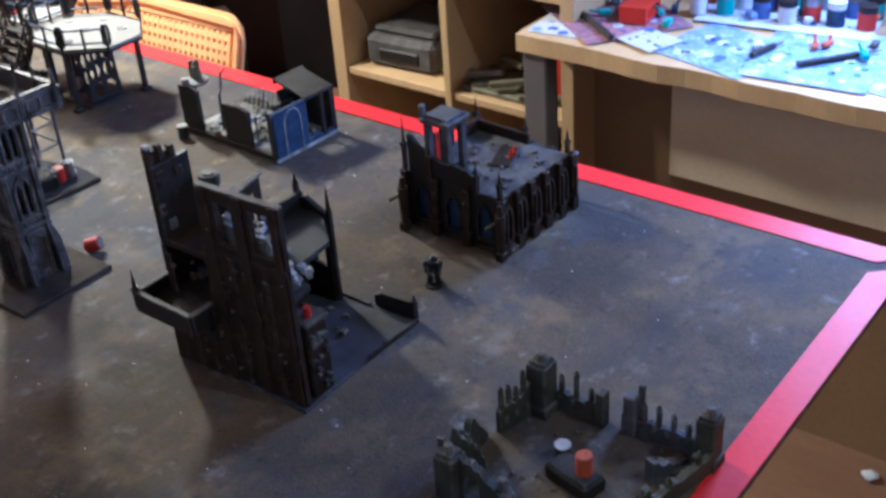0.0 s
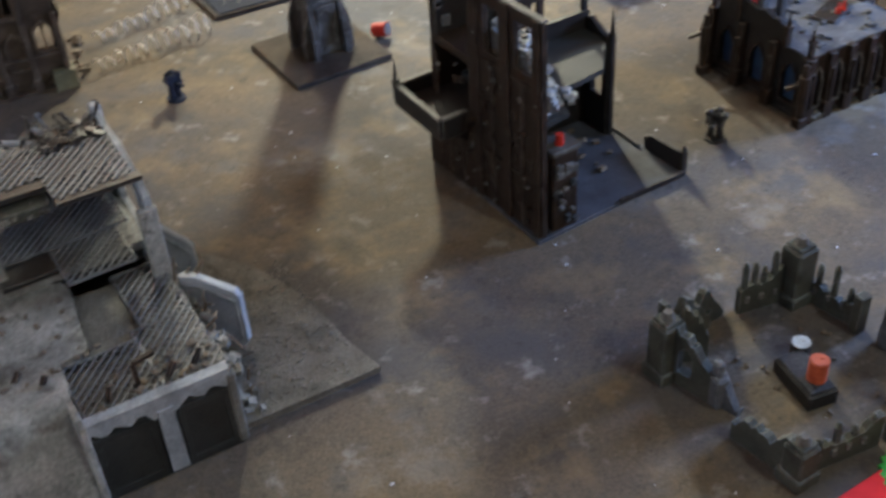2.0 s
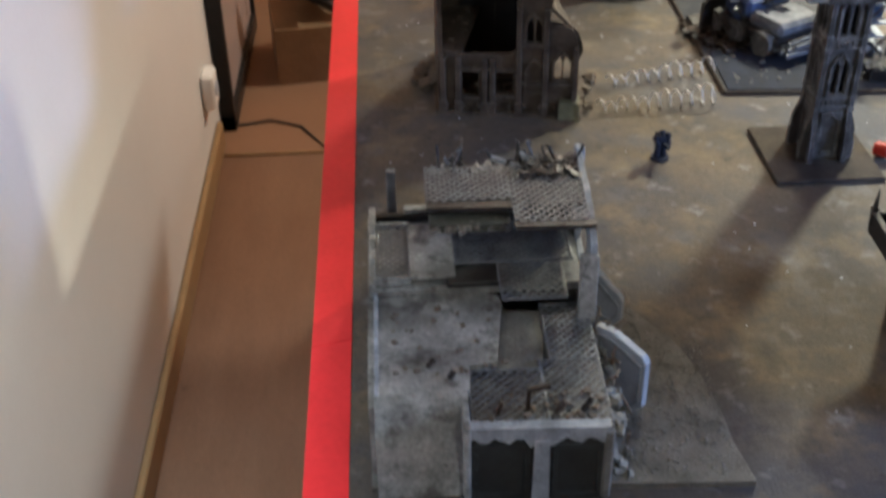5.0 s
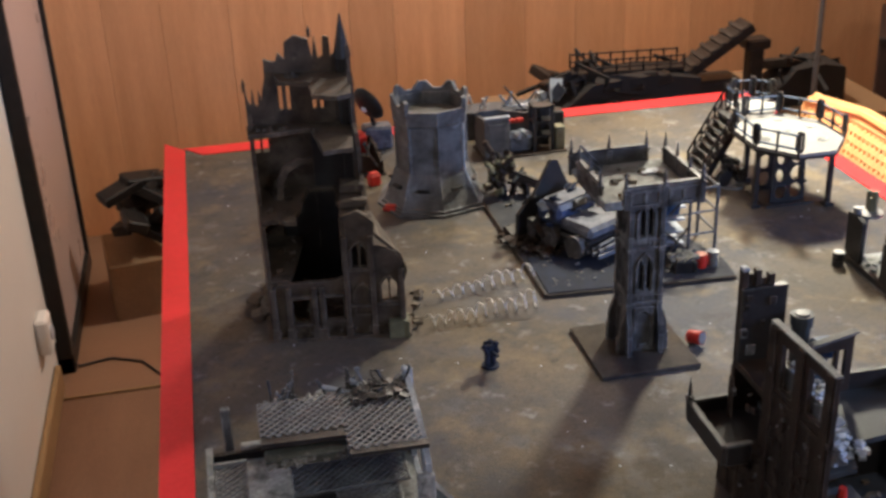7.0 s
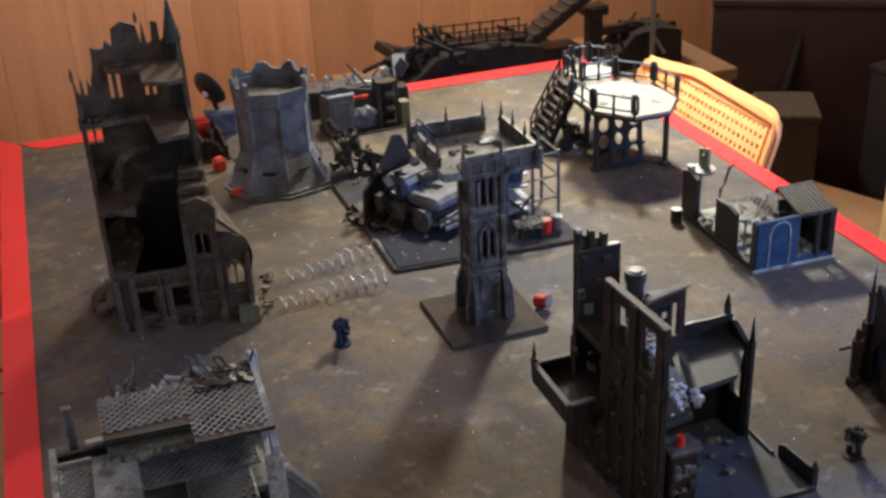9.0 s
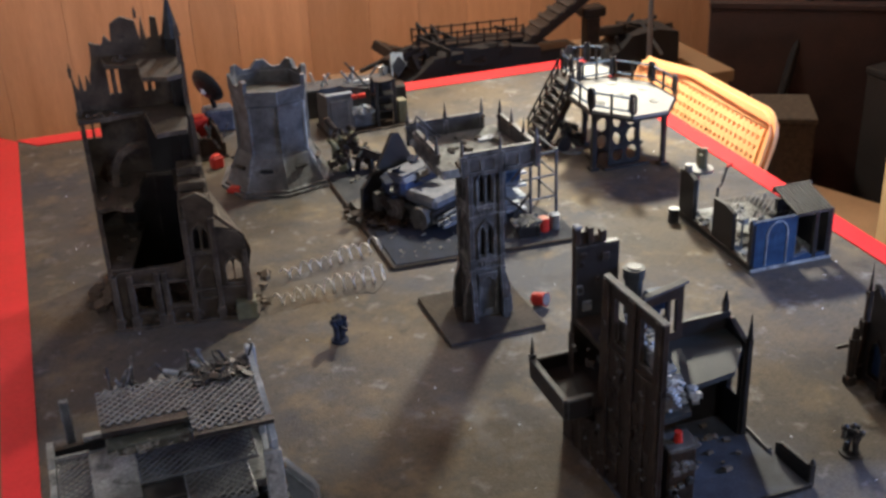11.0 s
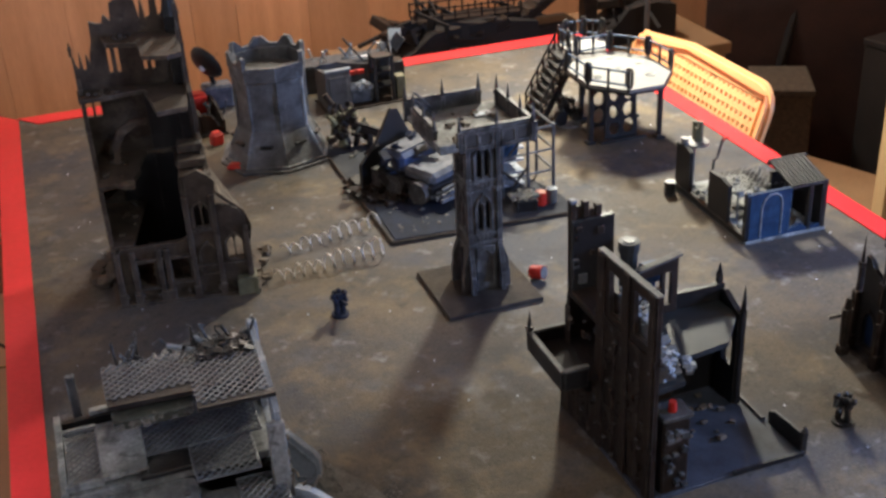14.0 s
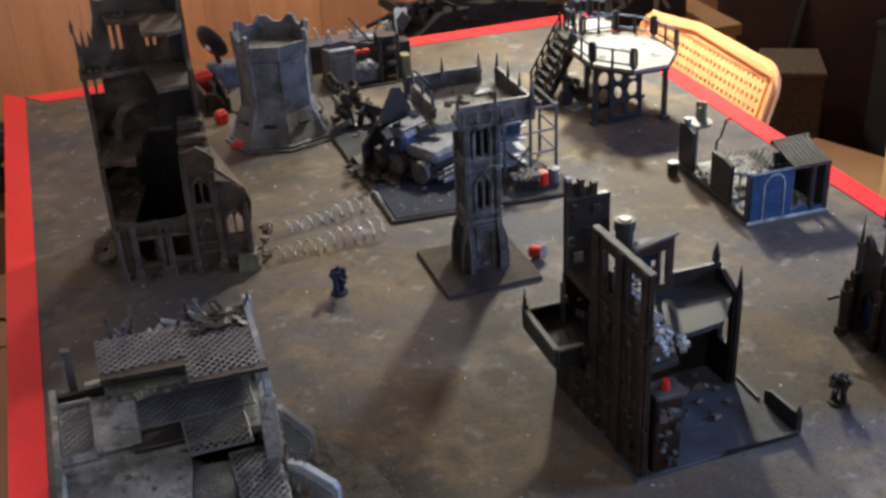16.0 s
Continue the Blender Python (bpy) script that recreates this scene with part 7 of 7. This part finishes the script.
def sheet_of_paper(x, y, w, d, rz, z, material, label):
    ob = thing("paper_sheet", x, y, z, rz, label, "paper", "papers on the desk")
    rnd = random.Random(int(x * 9000 + y * 700))
    bm = flat(mesh(), [(-w / 2, -d / 2), (w / 2, -d / 2), (w / 2, d / 2), (-w / 2, d / 2)], 0, 0.0012)
    part("sheet", bm, material, ob)
    for i in range(int(w * 190)):
        u, v = rnd.uniform(-w * 0.4, w * 0.4), rnd.uniform(-d * 0.42, d * 0.42)
        bm = mesh(); rod(bm, (u, v, 0.0012), (u, v, 0.0018), rnd.choice((0.002, 0.003, 0.004, 0.006, 0.010)), 9); part("paint_stain", bm, rnd.choice(("ink", "paper", "bluestain", "paper", "ink")), ob)


sheet_of_paper(1.612, 0.738, 0.10, 0.12, 8, 0.001, "paper", "blank white paper sheet at the desk corner")
sheet_of_paper(1.690, 0.690, 0.20, 0.22, -36, 0.003, "print", "dark red printed leaflet on the desk")
sheet_of_paper(1.610, 0.575, 0.075, 0.085, -20, 0.005, "paper", "folded white paper at the desk front")
sheet_of_paper(1.640, 0.450, 0.17, 0.19, -14, 0.001, "bluestain", "paint-stained pale blue paper on the desk")
sheet_of_paper(1.680, 0.300, 0.24, 0.20, 6, 0.003, "bluestain", "blue printed sheet covered in stains")
sheet_of_paper(1.700, 0.090, 0.26, 0.22, -9, 0.001, "bluestain", "white sheet with blue stains on the desk")
sheet_of_paper(1.700, -0.16, 0.30, 0.24, -9, 0.001, "paper", "white sheet with blue stains on the desk")
sheet_of_paper(1.85, 0.42, 0.20, 0.30, 8, 0.005, "paper", "pale paper under the paint pots")
rnd = random.Random(121)
for i in range(26):
    ob = thing("paint_pot", 1.775 + 0.042 * (i % 3) + 0.008 * (i // 3) + rnd.uniform(-0.014, 0.014), 0.56 - 0.046 * (i // 3) + rnd.uniform(-0.015, 0.015), 0.007, 0, "small round paint pot on the desk", "paint pot", "paint pots")
    b = mesh(); rod(b, (0, 0, 0), (0, 0, 0.03), 0.0155, 16); jar = part("jar", b, rnd.choice(("redpaint", "ink", "paper", "paper", "orangepaint", "bluepaint", "teal")), ob)
    b = mesh(); rod(b, (0, 0, 0.03), (0, 0, 0.042), 0.016, 16); part("lid", b, rnd.choice(("paper", "blackwall", "steel")), jar)
for x, y, rz, ln, label in ((1.650, 0.732, 54, 0.25, "black flat strip lying over the desk corner"), (1.654, 0.382, -14, 0.08, "black paint brush on the desk"), (1.674, 0.268, -38, 0.15, "long black brush on the desk"), (1.66, -0.10, 70, 0.2, "grey metal tool on the desk")):
    ob = thing("hobby_tool", x, y, 0.006, rz, label, "tool", "hobby tools")
    b = mesh(); rod(b, (-ln / 2, 0, 0.005), (ln * 0.2, 0, 0.005), 0.0055, 10); grip = part("handle", b, "blackwall", ob)
    b = mesh(); rod(b, (ln * 0.2, 0, 0.005), (ln / 2, 0, 0.005), 0.0035, 10, 0.002); part("tip", b, "greymetal", grip)
rnd = random.Random(131)
for i in range(22):
    ob = thing("model_part", rnd.uniform(1.66, 1.86), rnd.uniform(0.20, 0.74), 0.008, rnd.uniform(0, 360), "small loose painted model part on the desk", "model part", "loose model parts")
    b = mesh(); box(b, -0.012, 0.012, -0.006, 0.006, 0, rnd.uniform(0.004, 0.014), 0.002); rod(b, (0.004, 0, 0.004), (rnd.uniform(0.01, 0.03), rnd.uniform(-0.012, 0.012), rnd.uniform(0.004, 0.02)), 0.003, 7)
    part("body", b, rnd.choice(("redpaint", "bluestain", "paper", "greywall", "teal", "orangepaint", "bluepaint")), ob)
ob = thing("red_tray", 1.70, 0.645, 0.006, 10, "small red open plastic tray on the desk", "tray")
part("body", sheet(mesh(), quad(-0.04, 0, 0.04, 0.03), [quad(-0.03, 0.008, 0.03, 0.022)], 0.05, pose(0, -0.025, 0)), "redpaint", ob)


# ---- open wooden shelf unit ----
def shelf_unit():
    ob = thing("shelf_unit", 1.62, 0.735, 0, 0, "pale wooden open shelf unit standing on the floor", "shelf")
    W, D = 0.61, 0.36
    for y, t in ((0.0, 0.028), (0.29, 0.018), (W - 0.034, 0.034)):
        bm = mesh(); box(bm, 0, D, y, y + t, FLOOR, 0.30, 0.0015); part("upright", bm, "shelfwood", ob)
    for y0, y1 in ((0.028, 0.29), (0.308, W - 0.034)):
        for z in (-0.735, -0.47, -0.212, 0.03, 0.272):
            bm = mesh(); box(bm, 0.006, D, y0, y1, z, z + 0.016, 0.001); part("shelf_board", bm, "shelfwood", ob)
    bm = mesh(); box(bm, D, D + 0.01, 0, W, FLOOR, 0.30); part("back_panel", bm, "shelfback", ob)


shelf_unit()
ob = thing("grey_case", 1.76, 1.20, -0.196, 4, "dark grey plastic case on the shelf", "case")
b = mesh(); box(b, -0.1, 0.1, -0.09, 0.09, 0, 0.07, 0.012); part("body", b, "greywall", ob)
b = mesh(); box(b, -0.104, -0.098, -0.05, 0.05, 0.02, 0.045, 0.002); part("panel", b, "blackwall", ob)
b = mesh(); box(b, -0.08, 0.08, -0.08, 0.08, 0.07, 0.085, 0.008); part("lid", b, "greywall", ob)
ob = thing("toy_weapons", 1.70, 0.90, -0.196, 0, "pile of olive toy weapons on the shelf", "toy")
rnd = random.Random(131)
for i in range(12):
    b = mesh(); a = Vector((rnd.uniform(-0.05, 0.05), rnd.uniform(-0.08, 0.10), rnd.uniform(0.008, 0.05)))
    box(b, -0.05, 0.05, -0.008, 0.008, -0.006, 0.006, 0.002, pose(*a, rnd.uniform(-15, 15), rnd.uniform(-15, 15), 90 + rnd.uniform(-50, 50))); part("weapon", b, "olive" if i % 4 else "steel", ob)
b = mesh(); box(b, -0.055, 0.03, -0.09, 0.12, 0, 0.012, 0.003); part("heap_base", b, "olive", ob)
ob = thing("red_box", 1.75, 0.81, -0.196, 0, "small red box on the shelf", "box")
b = mesh(); box(b, -0.05, 0.05, -0.03, 0.03, 0, 0.11, 0.006); part("body", b, "redpaint", ob)
b = mesh(); box(b, -0.052, 0.052, -0.032, 0.032, 0.11, 0.12, 0.003); part("lid", b, "darkred", ob)


# ---- spare scenery piled behind the table ----
def bench():
    ob = thing("storage_bench", 0.75, 2.02, FLOOR, 0, "low dark bench behind the table", "bench")
    bm = mesh(); box(bm, 0, 0.95, 0, 0.42, 0.555, 0.585, 0.002); part("top", bm, "shelfback", ob)
    for x in (0.03, 0.92):
        for y in (0.03, 0.39):
            bm = mesh(); box(bm, x - 0.02, x + 0.02, y - 0.02, y + 0.02, 0, 0.555); part("leg", bm, "shelfback", ob)


bench()
BZ = FLOOR + 0.585


def heap(x, y, n, sx, sy, sz, seed, label, name="scenery_heap"):
    ob = thing(name, x, y, BZ, 0, label, "model scenery")
    rnd = random.Random(seed)
    bm = sheet(mesh(), [(-sx, 0), (sx, 0), (sx * 0.97, sz * 0.85), (sx * 0.4, sz * 0.98), (-sx * 0.35, sz * 0.9), (-sx * 0.6, sz * 0.62), (-sx * 0.9, sz * 0.4)], [], sy * 1.8, pose(0, -sy * 0.9, 0)); part("block", bm, "darkcard", ob)
    for i in range(n):
        m = pose(rnd.uniform(-sx, sx), rnd.uniform(-sy, sy), rnd.uniform(sz * 0.4, sz), rnd.uniform(-25, 25), rnd.uniform(-25, 25), rnd.uniform(0, 180))
        bm = mesh()
        if i % 3 == 0:
            sheet(bm, quad(-0.05, -0.02, 0.05, 0.02), [quad(-0.04, -0.012, -0.01, 0.012), quad(0.01, -0.012, 0.04, 0.012)], 0.005, m)
        elif i % 3 == 1:
            box(bm, -0.045, 0.045, -0.02, 0.02, -0.012, 0.012, 0.003, m)
        else:
            box(bm, -0.07, 0.07, -0.004, 0.004, -0.004, 0.004, 0, m)
        part("scrap_piece", bm, ("darkcard", "darkwall", "darkcard")[i % 3], ob)
    return ob


heap(0.99, 2.12, 34, 0.20, 0.07, 0.14, 141, "dark heap of spare model ruins")
ob = thing("bridge_section", 1.02, 2.14, BZ + 0.13, -6, "dark toy bridge section with open railings", "model bridge")
b = mesh(); box(b, -0.12, 0.14, -0.03, 0.03, 0.0, 0.008, 0.001); part("deck", b, "darkwall", ob)
for y in (-0.03, 0.03):
    b = mesh()
    for z in (0.018, 0.036):
        rod(b, (-0.12, y, z), (0.14, y, z), 0.002)
    part("rail", b, "darkwall", ob)
    for k in range(9):
        b = mesh(); rod(b, (-0.12 + 0.0325 * k, y, 0.006), (-0.12 + 0.0325 * k, y, 0.04), 0.0025); part("rail_post", b, "darkwall", ob)
ob = thing("leaning_girder", 1.24, 2.12, BZ, 0, "dark girder leaning up out of the heap", "model scenery")
b = mesh(); box(b, -0.12, 0.10, -0.035, 0.035, -0.012, 0.012, 0.003, pose(0, 0, 0.165, 0, -33, 0)); part("girder", b, "darkwall", ob)
b = mesh(); box(b, -0.10, 0.06, -0.04, 0.04, 0, 0.10, 0.006); part("support", b, "blackwall", ob)
for k in range(7):
    b = mesh(); box(b, -0.10 + 0.028 * k, -0.09 + 0.028 * k, -0.037, 0.037, 0.010, 0.016, 0, pose(0, 0, 0.165, 0, -33, 0)); part("rung", b, "blackwall", ob)
heap(1.50, 2.18, 10, 0.10, 0.06, 0.10, 143, "small dark heap of spare model parts")
ob = thing("model_post", 1.36, 2.15, BZ, 0, "dark model gate post with a square cap", "model scenery")
b = mesh(); box(b, -0.018, 0.018, -0.018, 0.018, 0, 0.15, 0.002); part("post", b, "darkwall", ob)
b = mesh(); box(b, -0.032, 0.032, -0.024, 0.024, 0.15, 0.175, 0.004); part("cap", b, "darkwall", ob)

# ---- dark store in the far corner ----
def carton(x, y, w, d, h, rz, material, label, z=FLOOR):
    ob = thing("storage_box", x, y, z, rz, label, "box", "storage boxes")
    b = mesh(); box(b, -w / 2, w / 2, -d / 2, d / 2, 0, h - 0.02, 0.003); part("body", b, material, ob)
    b = mesh(); box(b, -w / 2 - 0.004, w / 2 + 0.004, -d / 2 - 0.004, d / 2 + 0.004, h - 0.02, h, 0.003); part("lid", b, material, ob)
    return ob


carton(1.70, 1.55, 0.30, 0.34, 0.36, 24, "card", "plain brown cardboard box on the floor")
carton(2.28, 2.51, 0.6, 0.4, 0.62, -32, "darkred", "dark red storage box in the far corner")
carton(2.45, 2.42, 0.34, 0.34, 0.22, -26, "darkred", "dark red box stacked on another", FLOOR + 0.62)
carton(3.0, 2.66, 0.6, 0.5, 0.74, 0, "darkcard", "tall dark storage box in the far corner")
carton(2.03, 2.26, 0.16, 0.20, 0.36, -28, "rubble", "dull brown storage box on the floor")
carton(2.55, 2.0, 0.5, 0.5, 0.46, 10, "darkcard", "dark brown storage box beside the shelf")
carton(1.62, 2.62, 0.42, 0.30, 0.34, 12, "card", "low brown cardboard box by the panelled wall")
st = thing("folded_stand", 2.1, 2.34, FLOOR, 0, "black folded metal stand leaning on boxes", "stand")
for k in range(4):
    b = mesh(); rod(b, (-0.10 + 0.1 * k, 0.02 * k, 0), (0.14 + 0.06 * k, 0.06, 0.86 - 0.05 * k), 0.014, 8); part("leg", b, "blackwall", st)
n = 120
front = [(2.52 + 0.96 * i / n, 3.12 + 0.02 * math.sin(i * 0.65)) for i in range(n + 1)]
b = flat(mesh(), front + [(x, y + 0.006) for x, y in reversed(front)], FLOOR, 1.6)
single("dark_curtain", b, "darkred", "dark hanging curtain over the far wall corner", "curtain")

# ---- beside the left wall ----
fr = thing("framed_screen", -0.379, 2.34, FLOOR, 0, "black framed flat screen leaning at the wall, reflection in its colour", "screen")
b = mesh(); box(b, -0.02, 0.0, 0.0, 0.62, 0.05, 0.95, 0.003); part("panel", b, "screen", fr)
for y0, y1, z0, z1 in ((-0.025, 0.0, 0.0, 0.98), (0.62, 0.64, 0.0, 0.98), (-0.025, 0.64, 0.95, 0.985), (-0.025, 0.64, 0.0, 0.05)):
    b = mesh(); box(b, -0.026, 0.012, y0, y1, z0, z1, 0.003); part("frame_bar", b, "blackwall", fr)
sw = thing("wall_socket", -0.405, 2.14, -0.53, 0, "white plastic wall socket by the baseboard", "socket")
b = mesh(); box(b, 0.0, 0.030, -0.035, 0.035, -0.045, 0.045, 0.006); part("plate", b, "plaster", sw)
b = mesh(); rod(b, (0.03, 0, 0), (0.034, 0, 0), 0.018, 14); part("plug", b, "paper", sw)
bx = thing("carton_with_scrap", -0.17, 2.70, FLOOR, 8, "open brown carton with dark model scrap on it", "box")
b = mesh(); box(b, -0.12, 0.12, -0.12, 0.12, 0, 0.17, 0.003); part("carton", b, "card", bx)
rnd = random.Random(151)
for i in range(14):
    b = mesh(); box(b, -0.06, 0.06, -0.03, 0.03, -0.015, 0.015, 0.004, pose(rnd.uniform(-0.06, 0.08), rnd.uniform(-0.08, 0.08), 0.2 + 0.012 * i, rnd.uniform(-40, 40), rnd.uniform(-40, 40), rnd.uniform(0, 180))); part("scrap_piece", b, "blackwall", bx)
cu = bpy.data.curves.new("floor_cable", "CURVE")
cu.dimensions, cu.bevel_depth = "3D", 0.003
sp = cu.splines.new("POLY")
cp = [(-0.396, 2.33, FLOOR + 0.05), (-0.36, 2.34, FLOOR + 0.008), (-0.28, 2.36, FLOOR + 0.008), (-0.20, 2.32, FLOOR + 0.008), (-0.14, 2.22, FLOOR + 0.006), (-0.08, 2.12, FLOOR + 0.006)]
sp.points.add(len(cp) - 1)
for q, p in zip(sp.points, cp):
    q.co = (*p, 1)
cu.materials.append(M["blackwall"])
tagged(new("floor_cable", cu), "thin black cable lying across the floor", "cable")

ob = thing("crumpled_paper", 1.61, 0.10, FLOOR, 30, "crumpled white paper scrap on the floor", "paper")
b = mesh(); bmesh.ops.create_icosphere(b, subdivisions=2, radius=0.017)
for v in b.verts:
    v.co *= 0.7 + 0.5 * noise.noise(v.co * 60) + 0.2
    v.co.z = v.co.z * 0.5 + 0.009
part("scrap", b, "paper", ob)
